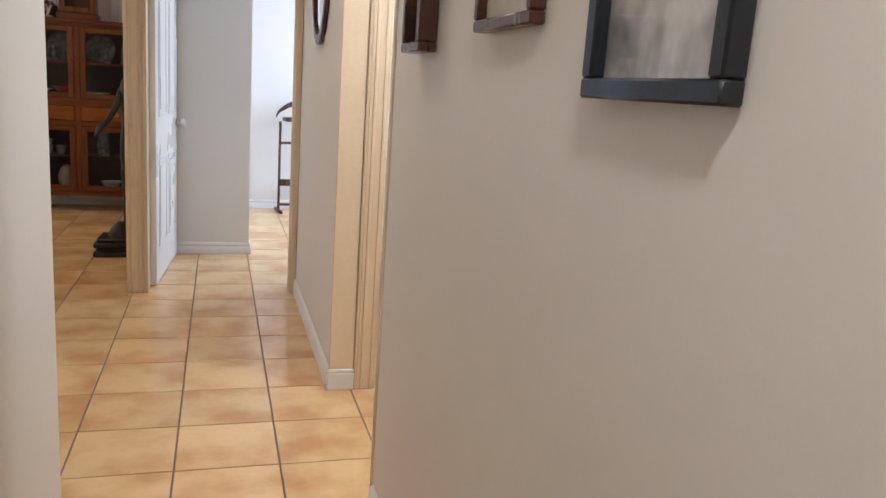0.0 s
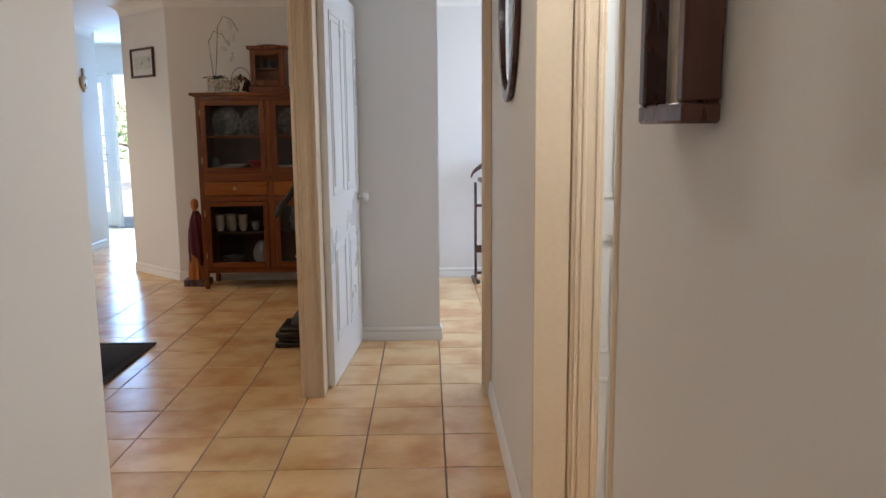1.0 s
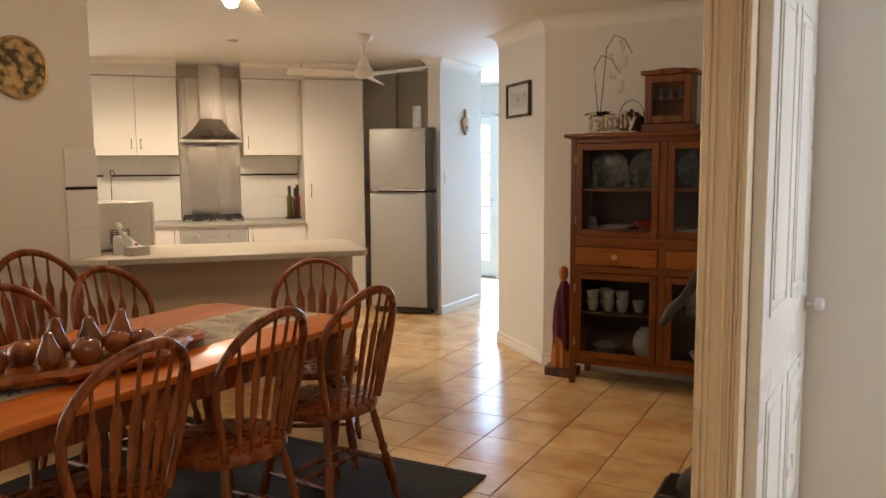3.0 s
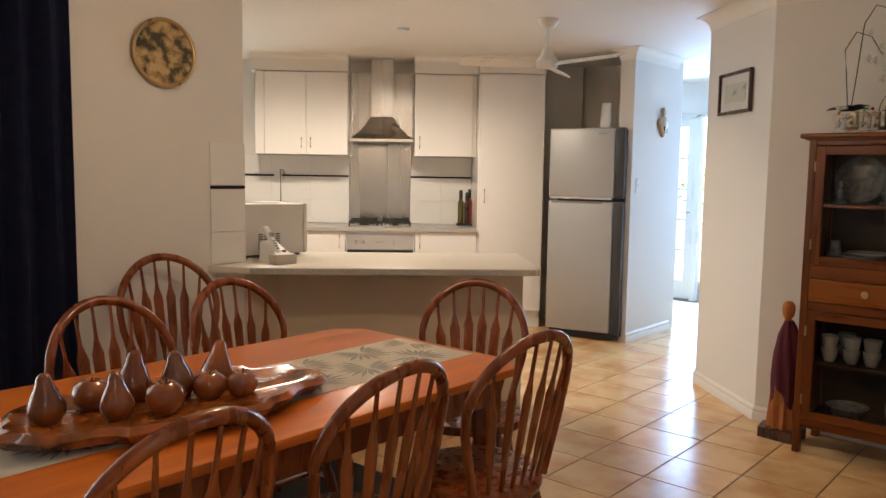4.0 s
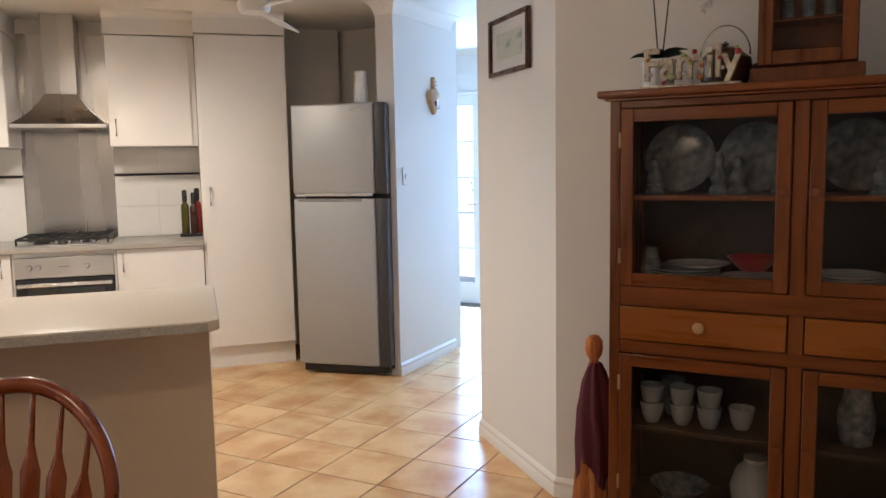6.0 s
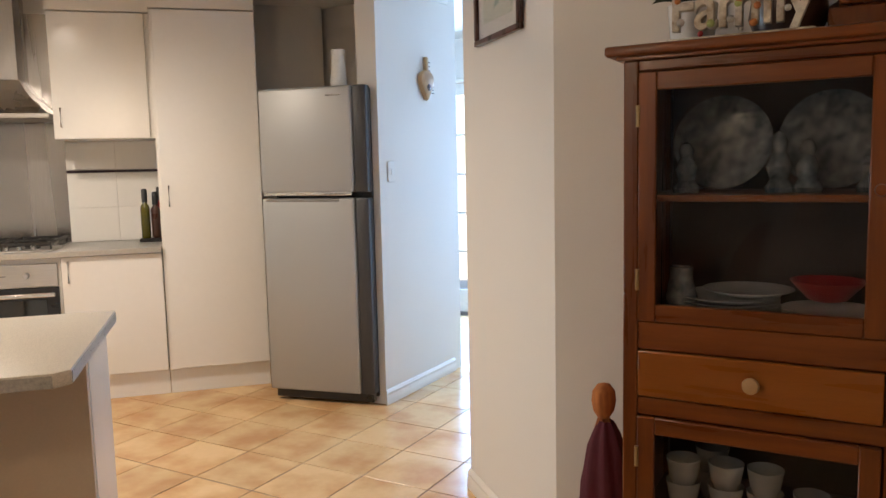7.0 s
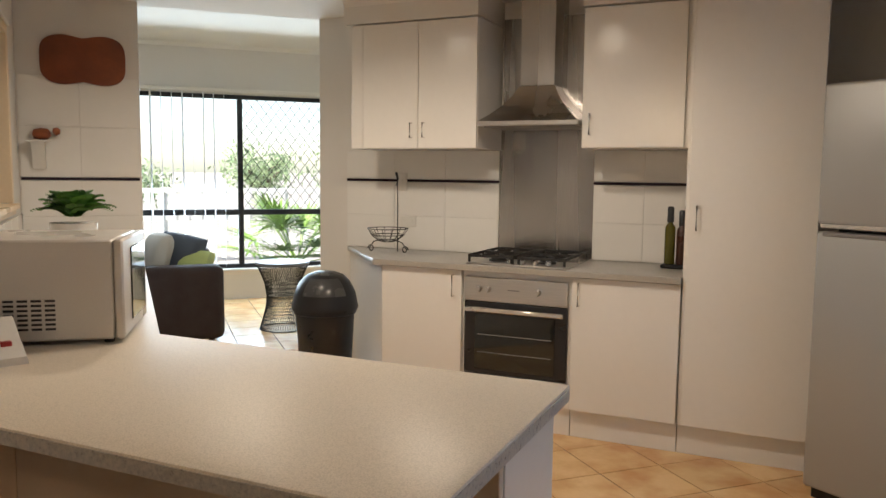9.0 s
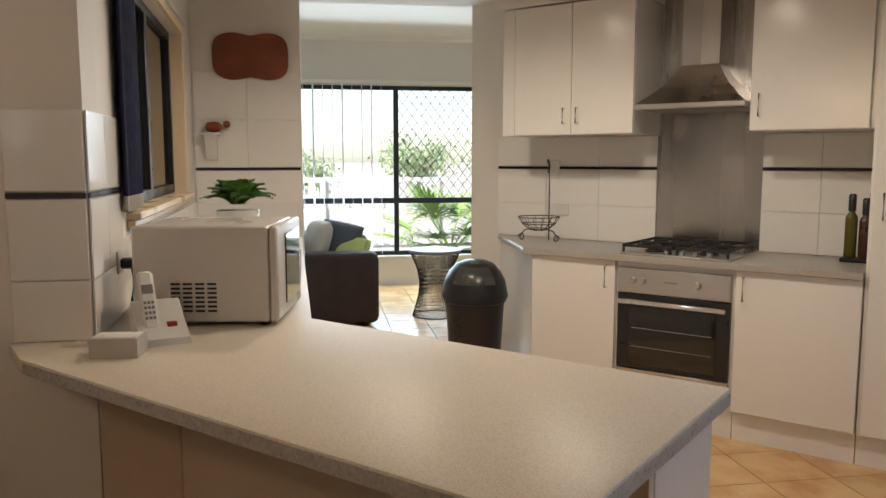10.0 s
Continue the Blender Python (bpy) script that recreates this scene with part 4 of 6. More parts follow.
n = 56
rr = []
for i in range(n):
    a = 2 * math.pi * i / n
    k = 1 + 0.20 * noise.noise((math.cos(a) * 2.1, math.sin(a) * 2.1, 3.0)) + 0.12 * noise.noise((math.cos(a) * 6, math.sin(a) * 6, 9.0))
    rr.append((k * math.cos(a) * 0.20, k * math.sin(a) * 0.42))
rings = []
for s, z in ((0.80, 0.0), (0.96, 0.012), (1.03, 0.035), (0.98, 0.052), (0.90, 0.050), (0.78, 0.036), (0.4, 0.030), (0.02, 0.029)):
    rings.append([bm.verts.new((x * s, y * s, z + 0.010 * noise.noise((x * 9, y * 9, s * 2)))) for x, y in rr])
ring_faces(bm, rings)
solid("burl_tray", bm, BURL, "polished live-edge burl wood tray on the table", "tray", m=pose(-1.98, 5.90, TABLE_Z + 0.006, 0, 0, -6))
PEAR = [(0.004, 0.0), (0.030, 0.006), (0.043, 0.030), (0.044, 0.050), (0.034, 0.078), (0.022, 0.105), (0.017, 0.128), (0.010, 0.137), (0.001, 0.139)]
APPLE = [(0.006, 0.004), (0.026, 0.0), (0.044, 0.022), (0.048, 0.045), (0.042, 0.068), (0.024, 0.082), (0.008, 0.078), (0.001, 0.074)]
for name, prof, x, y, sc, tilt in (("wooden_pear", PEAR, -0.03, -0.26, 1.0, 4), ("wooden_apple", APPLE, -0.09, -0.14, 1.0, 0), ("wooden_pear", PEAR, -0.08, -0.04, 1.08, -5), ("wooden_pear", PEAR, 0.04, -0.12, 0.95, 3),
                                   ("wooden_apple", APPLE, 0.06, -0.01, 1.05, 0), ("wooden_pear", PEAR, -0.04, 0.07, 1.05, 6), ("wooden_apple", APPLE, 0.02, 0.13, 0.95, 0), ("wooden_pear", PEAR, -0.07, 0.19, 1.05, -10), ("wooden_apple", APPLE, 0.05, 0.21, 0.9, 0)):
    bm = B()
    lathe(bm, [(r * sc * 1.0, z * sc * 0.92) for r, z in prof], 20)
    if name == "wooden_apple":
        tube(bm, [(0, 0, 0.060 * sc), (0.003, 0.002, 0.085 * sc)], 0.0025, 6)
    solid(name, bm, FRUIT, "glossy turned wooden fruit lying in the burl tray", "ornament", group="wooden fruit", m=pose(-1.99, 5.86, TABLE_Z + 0.034, 0, 0, -6) @ pose(x, y, 0, tilt, tilt * 0.5, 0))

# plate on the wall
plate = thing("wall_plate", pose(-3.634, 6.80, 1.945, 0, 90, 0), "round decorative plate with a painted street scene, gilt rim", "plate")
PLATE = material("painted_plate", (0.52, 0.36, 0.16), 0.22, dark=(0.07, 0.06, 0.035), scale=19, mix=0.5, fine=70, bump=0.02, ramp=(0.42, 0.58))
GILT = material("dull_gilt", (0.42, 0.28, 0.12), 0.35, metal=0.5, scale=20, mix=0.3, fine=100, bump=0.03)
bm = B()
lathe(bm, [(0.05, 0.0), (0.10, 0.004), (0.145, 0.016), (0.147, 0.018), (0.10, 0.010), (0.001, 0.009)], 40)
part("dish", bm, PLATE, plate)
bm = B()
tube(bm, [(0.155 * math.cos(2 * math.pi * i / 48), 0.155 * math.sin(2 * math.pi * i / 48), 0.018) for i in range(48)], 0.010, 8, closed=True)
part("rim", bm, GILT, plate)

# sliding door behind the navy curtain
win = thing("window_1", pose(-3.71, 0, 0), "sliding glass door in black frame behind a navy curtain", "window", kind="structure")
bm = B()
for y0, y1, z0, z1 in ((3.81, 3.86, 0.02, 2.09), (5.74, 5.79, 0.02, 2.09), (4.78, 4.82, 0.06, 2.05), (3.86, 5.74, 0.02, 0.06), (3.86, 5.74, 2.05, 2.09)):
    box(bm, -0.03, 0.03, y0, y1, z0, z1, 0.002)
part("window_frame", bm, ALU_BLACK, win)
for y0, y1 in ((3.86, 4.78), (4.82, 5.74)):
    bm = B()
    box(bm, -0.003, 0.003, y0, y1, 0.06, 2.05)
    part("pane", bm, GLASS, win).visible_shadow = False


def curtain(name, x, y0, y1, z0, z1, mat, label, folds=16, depth=0.03):
    bm = B()
    n = folds * 8
    lo, hi = [], []
    for i in range(n + 1):
        s = i / n
        d = depth * math.sin(2 * math.pi * folds * s) + 0.006 * noise.noise((s * 30, 0, 0))
        lo.append(bm.verts.new((x + d * 1.15, y0 + (y1 - y0) * s, z0)))
        hi.append(bm.verts.new((x + d * 0.85, y0 + (y1 - y0) * s, z1)))
    ring_faces(bm, [lo, hi], closed=False, caps=False)
    bmesh.ops.solidify(bm, geom=bm.faces[:], thickness=0.003)
    return solid(name, bm, mat, label, "curtain")


curtain("curtain", -3.585, 5.62, 6.345, 0.03, 2.28, NAVY, "drawn dark navy fabric curtain hanging to the floor", 6, 0.028)
rail = thing("curtain_rail", pose(-3.585, 0, 2.30), "dark curtain rail above the sliding door", "curtain rail")
bm = B()
tube(bm, [(0, 3.6, 0), (0, 6.38, 0)], 0.011, 10)
part("rod", bm, BLACK, rail)
for y in (3.65, 6.30):
    bm = B()
    box(bm, -0.053, 0.005, y - 0.008, y + 0.008, -0.012, 0.012, 0.002)
    part("bracket", bm, BLACK, rail)


# ceiling fans
def ceiling_fan(x, y, top, drop, turn, label, lamp=False, blades=4, size=1.0):
    fan = thing("ceiling_fan", pose(x, y, top, 0, 0, turn), label, "ceiling fan", "ceiling fans")
    bm = B()
    lathe(bm, [(0.012, -0.07), (0.045, -0.055), (0.070, -0.02), (0.072, -0.001)][::1], 24)
    part("canopy", bm, FAN_W, fan)
    bm = B()
    lathe(bm, [(0.012, -drop + 0.06), (0.012, -0.06)], 12)
    part("rod", bm, FAN_W, fan)
    bm = B()
    lathe(bm, [(0.02, -drop - 0.035), (0.065, -drop - 0.032), (0.078, -drop - 0.012), (0.078, -drop + 0.012), (0.045, -drop + 0.05), (0.03, -drop + 0.11), (0.014, -drop + 0.125)], 28)
    part("motor", bm, FAN_W, fan)
    for k in range(blades):
        a = 2 * math.pi * k / blades
        bm = B()
        rings = []
        for s, hw in ((0.09, 0.025), (0.16, 0.045), (0.20, 0.058), (0.45, 0.066), (0.60, 0.062), (0.625, 0.045)):
            rings.append([bm.verts.new(p) for p in ((s, -hw, -0.010 - 0.15 * hw), (s, hw, 0.010 + 0.15 * hw), (s, hw, 0.016 + 0.15 * hw), (s, -hw, -0.004 - 0.15 * hw))])
        ring_faces(bm, rings)
        bmesh.ops.transform(bm, matrix=Matrix.Translation((0, 0, -drop - 0.01)) @ Matrix.Rotation(a, 4, "Z") @ Matrix.Diagonal((size, 0.9, 1, 1)), verts=bm.verts[:])
        part("blade", bm, FAN_W, fan)
    if lamp:
        bm = B()
        lathe(bm, [(0.001, -drop - 0.105), (0.020, -drop - 0.099), (0.032, -drop - 0.078), (0.026, -drop - 0.034)], 20)
        part("light", bm, BULB, fan, "lit frosted glass lamp")
    return fan


ceiling_fan(-3.10, 9.28, C, 0.29, -8, "white three-blade ceiling fan over the kitchen", blades=3, size=0.95)
ceiling_fan(-1.88, 6.52, C, 0.30, 33, "white ceiling fan with a lit lamp over the dining table", True)


def downlight(x, y, lit=False, z=C):
    d = thing("downlight", pose(x, y, z), "recessed round ceiling downlight" + (", lit" if lit else ""), "ceiling light", "downlights")
    bm = B()
    tube(bm, [(0.042 * math.cos(2 * math.pi * i / 24), 0.042 * math.sin(2 * math.pi * i / 24), -0.003) for i in range(24)], 0.006, 6, closed=True)
    part("ring", bm, CHROME, d)
    bm = B()
    lathe(bm, [(0.038, -0.003), (0.038, -0.001)], 20)
    part("lens", bm, BULB if lit else GREY_P, d)


downlight(-4.12, 8.94)
downlight(-9.40, 8.46, True, 2.78)
downlight(-3.05, 12.3)

# ---- china hutch ----
HX0, HX1, HY0, HY1 = -1.318, -0.115, 8.945, 9.315
hutch = thing("china_hutch", pose(0, 0, 0), "orange stained timber china hutch with four glazed doors", "cabinet")
XM0, XM1 = -0.760, -0.715


def hbox(name, x0, x1, y0, y1, z0, z1, mat=None, bevel=0.003, parent=None, label=""):
    bm = B()
    box(bm, x0, x1, y0, y1, z0, z1, bevel)
    return part(name, bm, mat or WOOD, parent or hutch, label)


for x in (HX0, HX1 - 0.035):
    for y in (HY0, HY1 - 0.04):
        hbox("post", x, x + 0.035, y, y + 0.04, 0.0, 1.582)
for x in (HX0 + 0.006, HX1 - 0.024):
    hbox("side_panel", x, x + 0.018, HY0 + 0.041, HY1 - 0.041, 0.16, 1.582)
# Back and all but one shelf take the wood darkened for inner shade.
hbox("back_panel", HX0 + 0.036, HX1 - 0.036, HY1 - 0.02, HY1 - 0.006, 0.16, 1.582, HUTCH_SHADED)
bm = B()
slab(bm, [(HX0 - 0.035, HY0 - 0.035), (HX1 + 0.03, HY0 - 0.035), (HX1 + 0.03, HY1 + 0.005), (HX0 - 0.035, HY1 + 0.005)], 1.590, 1.615, 0.007)
box(bm, HX0 - 0.015, HX1 + 0.012, HY0 - 0.015, HY1, 1.5825, 1.591, 0.002)
part("top", bm, WOOD_X, hutch)
for z0, z1 in ((1.557, 1.582), (0.900, 0.968), (0.738, 0.782), (0.135, 0.182)):
    hbox("rail", HX0 + 0.0355, HX1 - 0.0355, HY0 + 0.002, HY0 + 0.030, z0, z1, WOOD_X)
hbox("stile", XM0, XM1, HY0 + 0.0025, HY0 + 0.029, 0.182, 1.557)
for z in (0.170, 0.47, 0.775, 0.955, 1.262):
    hbox("shelf", HX0 + 0.036, HX1 - 0.036, HY0 + 0.032, HY1 - 0.021, z - 0.008, z + 0.008, HUTCH_SHADED if z != 1.262 else WOOD_X, 0.001)


def glazed_door(x0, x1, z0, z1, rail_w=0.042, side=1):
    d = hbox("door", x0, x0 + rail_w, HY0 - 0.008, HY0 + 0.012, z0, z1)
    hbox("door_stile", x1 - rail_w, x1, HY0 - 0.008, HY0 + 0.012, z0, z1, parent=d)
    hbox("door_rail", x0 + rail_w, x1 - rail_w, HY0 - 0.0075, HY0 + 0.0115, z0, z0 + rail_w, WOOD_X, parent=d)
    hbox("door_rail", x0 + rail_w, x1 - rail_w, HY0 - 0.0075, HY0 + 0.0115, z1 - rail_w, z1, WOOD_X, parent=d)
    bm = B()
    box(bm, x0 + rail_w - 0.003, x1 - rail_w + 0.003, HY0 + 0.001, HY0 + 0.004, z0 + rail_w - 0.003, z1 - rail_w + 0.003)
    g = part("glass", bm, CAB_GLASS, d, "clear glass pane")
    g.visible_shadow = False
    xk = x1 - 0.02 if side > 0 else x0 + 0.02
    bm = B()
    lathe(bm, [(0.007, 0), (0.006, 0.010), (0.013, 0.016), (0.011, 0.024), (0.001, 0.026)], 14, Matrix.Translation((xk, HY0 - 0.008, (z0 + z1) / 2 + 0.02)) @ Matrix.Rotation(radians(90), 4, "X"))
    part("knob", bm, WOOD, d)
    xh = x0 if side > 0 else x1
    for zh in (z0 + 0.1, z1 - 0.1):
        bm = B()
        tube(bm, [(xh, HY0 - 0.010, zh - 0.025), (xh, HY0 - 0.010, zh + 0.025)], 0.005, 8)
        part("hinge", bm, GILT, d)


for x0, x1, side in ((-1.281, XM0 - 0.003, 1), (XM1 + 0.003, -0.152, -1)):
    glazed_door(x0, x1, 0.970, 1.554, side=side)
    glazed_door(x0, x1, 0.184, 0.735, side=side)
    dr = hbox("drawer", x0, x1, HY0 - 0.004, HY0 + 0.016, 0.785, 0.897, DRAWERW)
    bm = B()
    lathe(bm, [(0.009, 0), (0.008, 0.010), (0.019, 0.018), (0.017, 0.028), (0.001, 0.031)], 16, Matrix.Translation(((x0 + x1) / 2, HY0 - 0.004, 0.845)) @ Matrix.Rotation(radians(90), 4, "X"))
    part("drawer_knob", bm, LUTEW, dr)


def piece(name, prof, x, y, z, mat, label, seg=24, tilt=0, group="china in the hutch", cat="china"):
    bm = B()
    lathe(bm, prof, seg)
    return solid(name, bm, mat, label, cat, group=group, m=pose(x, y, z, tilt, 0, 0))


PLATE_P = [(0.05, 0.0), (0.06, 0.003), (0.105, 0.016), (0.107, 0.018), (0.06, 0.008), (0.001, 0.006)]
BIG_P = [(r * 1.12, z) for r, z in PLATE_P]
MUG = [(0.022, 0.0), (0.026, 0.004), (0.036, 0.030), (0.043, 0.074), (0.041, 0.075), (0.033, 0.030), (0.001, 0.010)]
BOWL = [(0.03, 0.0), (0.045, 0.006), (0.085, 0.05), (0.083, 0.051), (0.042, 0.012), (0.001, 0.010)]
yy = 9.10
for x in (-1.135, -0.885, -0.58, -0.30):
    piece("display_plate", BIG_P, x, 9.205, 1.272 + 0.118, CHINA_SHADED, "large patterned plate propped upright on the shelf", tilt=78)
for sx, n in ((-1.10, 5), (-0.875, 3), (-0.60, 5)):
    for k in range(n):
        piece("dinner_plate", BIG_P if sx < -1 else PLATE_P, sx, yy, 0.9635 + 0.010 * k, CHINA, "white china dinner plate in a stack")
piece("red_bowl", BOWL, -0.885, 9.17, 0.994 + 0.012, RED_P, "red and white mixing bowl", tilt=0)
piece("side_plate", PLATE_P, -1.06, 9.14, 1.014, CHINA, "white plate on top of the stack")
piece("jug", [(0.03, 0), (0.035, 0.01), (0.040, 0.05), (0.028, 0.10), (0.030, 0.125), (0.027, 0.126), (0.024, 0.05), (0.001, 0.01)], -1.205, 9.06, 0.9635, CHINA_SHADED, "small pale glass jug")
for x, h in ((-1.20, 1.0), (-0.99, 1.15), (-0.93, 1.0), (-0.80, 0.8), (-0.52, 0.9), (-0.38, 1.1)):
    piece("figurine", [(0.03, 0), (0.034, 0.012), (0.020, 0.03), (0.026 * h, 0.06), (0.014, 0.085 * h), (0.019, 0.10 * h), (0.012, 0.118 * h), (0.001, 0.124 * h)], x, 9.08, 1.2705, CHINA_SHADED, "small pale china figurine on the shelf", cat="figurine")
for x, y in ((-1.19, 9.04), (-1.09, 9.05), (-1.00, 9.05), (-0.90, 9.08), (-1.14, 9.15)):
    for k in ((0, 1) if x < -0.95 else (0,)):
        m = piece("mug", MUG, x, y, 0.4785 + 0.058 * k, CUP_SHADED, "white china mug stacked in the hutch")
piece("ginger_jar", [(0.04, 0), (0.05, 0.01), (0.078, 0.07), (0.082, 0.12), (0.060, 0.18), (0.036, 0.20), (0.040, 0.215), (0.001, 0.22)], -0.85, 9.06, 0.1785, CUP_SHADED, "round blue and white china jar")
piece("glass_jug", [(0.04, 0), (0.05, 0.01), (0.06, 0.10), (0.04, 0.17), (0.045, 0.20), (0.042, 0.20), (0.036, 0.17), (0.001, 0.02)], -0.56, 9.08, 0.4785, CHINA_SHADED, "pale tall china jug on a shelf")
piece("serving_dish", [(r * 1.2, z * 1.5) for r, z in BOWL], -1.10, 9.08, 0.1785, CHINA_SHADED, "shallow patterned serving dish")
piece("serving_dish", [(r * 1.0, z * 1.5) for r, z in BOWL], -0.50, 9.08, 0.1785, CHINA, "plain white china serving dish")
piece("tureen", [(r * 1.1, z * 2) for r, z in BOWL], -0.33, 9.08, 0.9635, CHINA, "white china serving bowl")

# on the hutch
tc = thing("spice_cabinet", pose(-0.735, 9.10, 1.616), "small timber cabinet with a glazed door on the hutch", "cabinet")
for nm, a in (("base", (-0.16, 0.16, -0.09, 0.09, 0.0, 0.05)), ("side_panel", (-0.14, -0.122, -0.075, 0.085, 0.05, 0.345)), ("side_panel", (0.122, 0.14, -0.075, 0.085, 0.05, 0.345)), ("back_panel", (-0.122, 0.122, 0.07, 0.084, 0.05, 0.345)),
              ("top", (-0.165, 0.165, -0.095, 0.09, 0.345, 0.372)), ("shelf", (-0.121, 0.121, -0.05, 0.069, 0.19, 0.20))):
    hbox(nm, *a, parent=tc)
bm = B()
lathe(bm, [(0.12, 0), (0.09, 0.012), (0.05, 0.016), (0.001, 0.018)], 20, Matrix.Translation((0, -0.005, 0.372)), sx=1.0, sy=0.6)
part("pediment", bm, WOOD_X, tc)
d = hbox("door", -0.138, -0.095, -0.095, -0.0755, 0.055, 0.340, parent=tc)
for a in ((0.095, 0.138, 0.055, 0.340), (-0.095, 0.095, 0.055, 0.098), (-0.095, 0.095, 0.297, 0.340)):
    bm = B()
    box(bm, a[0], a[1], -0.0945, -0.076, a[2], a[3], 0.003)
    part("door_rail", bm, WOOD, d)
bm = B()
box(bm, -0.096, 0.096, -0.086, -0.083, 0.097, 0.298)
part("glass", bm, CAB_GLASS, d, "dark clear glass pane").visible_shadow = False
for x in (-0.06, 0.0, 0.06):
    piece("small_jar", [(0.018, 0), (0.02, 0.004), (0.02, 0.05), (0.014, 0.055), (0.014, 0.065), (0.001, 0.066)], -0.735 + x, 9.10, 1.616 + 0.2005, CHINA_SHADED, "tiny jar inside the small cabinet", 12, group="", cat="jar")

# letters: readable word sign with flowers
sign = thing("word_sign", pose(-1.225, 9.00, 1.616), "white carved word sign with tiny coloured flowers on the hutch", "sign")
cu = bpy.data.curves.new("letters", "FONT")
cu.body, cu.size, cu.extrude, cu.bevel_depth = "Family", 0.125, 0.010, 0.0025
tmp = new("letters", cu)
LETTERS = material("cream_carved_letters", (0.70, 0.64, 0.52), 0.5, dark=(0.30, 0.22, 0.14), scale=30, mix=0.5, fine=120, bump=0.2)
me = bpy.data.meshes.new_from_object(tmp.evaluated_get(bpy.context.evaluated_depsgraph_get()))
bpy.data.objects.remove(tmp)
me.materials.clear()
me.materials.append(LETTERS)
xs = [v.co.x for v in me.vertices]
wfit = 0.30 / (max(xs) - min(xs))
for v in me.vertices:
    v.co = Vector((v.co.x * wfit, -v.co.z, v.co.y * 1.15 + 0.032))
me.update()
lt = new("letters", me)
lt.parent = sign
bm = B()
box(bm, -0.005, 0.31, -0.022, 0.022, 0.0, 0.012, 0.003)
part("stand", bm, LETTERS, sign)
rng = random.Random(11)
for k in range(16):
    bm = B()
    s = rng.uniform(0.006, 0.011)
    lathe(bm, [(0.001, -s * 0.5), (s, 0), (s * 0.6, s * 0.6), (0.001, s * 0.8)], 7, Matrix.Translation((rng.uniform(0.0, 0.30), -0.019, rng.uniform(0.015, 0.12))) @ Matrix.Rotation(radians(90), 4, "X"))
    part("flower", bm, (RED_P, FABRIC_LIME, ORANGE_CLOTH, FABRIC_LIGHT)[k % 4], sign, "tiny coloured flower")

kettle = thing("kettle", pose(-0.985, 9.14, 1.616), "dark brown cast kettle with wire handle on the hutch", "kettle")
KET = material("brown_enamel", (0.06, 0.022, 0.012), 0.35, scale=10, mix=0.4, fine=80, bump=0.04)
bm = B()
lathe(bm, [(0.05, 0), (0.07, 0.01), (0.088, 0.06), (0.082, 0.10), (0.050, 0.125), (0.048, 0.130), (0.02, 0.140), (0.001, 0.142)], 24)
part("body", bm, KET, kettle)
bm = B()
lathe(bm, [(0.006, 0), (0.013, 0.008), (0.001, 0.018)], 12, Matrix.Translation((0, 0, 0.140)))
part("lid_knob", bm, IRON, kettle)
bm = B()
tube(bm, [(0.078 * math.cos(radians(a)), 0, 0.11 + 0.10 * math.sin(radians(a))) for a in range(0, 181, 12)], 0.0032, 8)
part("handle", bm, CHROME, kettle)
bm = B()
tube(bm, [(0.075, 0, 0.05), (0.11, 0, 0.075), (0.125, 0, 0.115)], [0.018, 0.013, 0.009], 10)
part("spout", bm, KET, kettle)


def leaf_blade(bm, base, direction, length, width, droop, n=7, mi=0):
    d = Vector(direction).normalized()
    side = d.cross(Vector((0, 0, 1)))
    if side.length < 0.01:
        side = Vector((1, 0, 0))
    side.normalize()
    a, b, c = [], [], []
    for i in range(n + 1):
        s = i / n
        p = Vector(base) + d * length * s + Vector((0, 0, -droop * s * s))
        w = width * math.sin(math.pi * (0.08 + 0.92 * s)) ** 0.8 * 0.5 + 0.0006
        a.append(bm.verts.new(p - side * w + Vector((0, 0, w * 0.3))))
        c.append(bm.verts.new(p))
        b.append(bm.verts.new(p + side * w + Vector((0, 0, w * 0.3))))
    for i in range(n):
        bm.faces.new((a[i], c[i], c[i + 1], a[i + 1])).material_index = mi
        bm.faces.new((c[i], b[i], b[i + 1], c[i + 1])).material_index = mi


orchid = thing("potted_orchid", pose(-1.20, 9.13, 1.616), "potted orchid with dark leaves and arching flower stems", "plant")
bm = B()
lathe(bm, [(0.045, 0), (0.050, 0.005), (0.060, 0.11), (0.056, 0.112), (0.050, 0.10), (0.001, 0.098)], 20)
part("pot", bm, CHINA, orchid, "white patterned china pot")
DLEAF = material("dark_orchid_leaf", (0.018, 0.055, 0.016), 0.35, scale=10, mix=0.4, fine=60, bump=0.03)
for k, (a, ln) in enumerate(((200, 0.12), (330, 0.14), (100, 0.10), (20, 0.12), (260, 0.11))):
    bm = B()
    leaf_blade(bm, (0, 0, 0.10), (math.cos(radians(a)), math.sin(radians(a)) * 0.6, 0.7), ln, 0.075, 0.05)
    bmesh.ops.solidify(bm, geom=bm.faces[:], thickness=0.003)
    part("leaf", bm, DLEAF, orchid)
for x0, x1, z1 in ((0.0, -0.03, 0.50), (0.01, 0.05, 0.62)):
    bm = B()
    tube(bm, [(x0, 0, 0.10), (x1 * 0.6, 0, 0.30), (x1, 0, z1 - 0.08), (x1 + 0.05, -0.01, z1), (x1 + 0.12, -0.02, z1 - 0.03), (x1 + 0.17, -0.02, z1 - 0.12)], 0.0028, 6)
    part("stem", bm, DLEAF, orchid)
rng = random.Random(5)
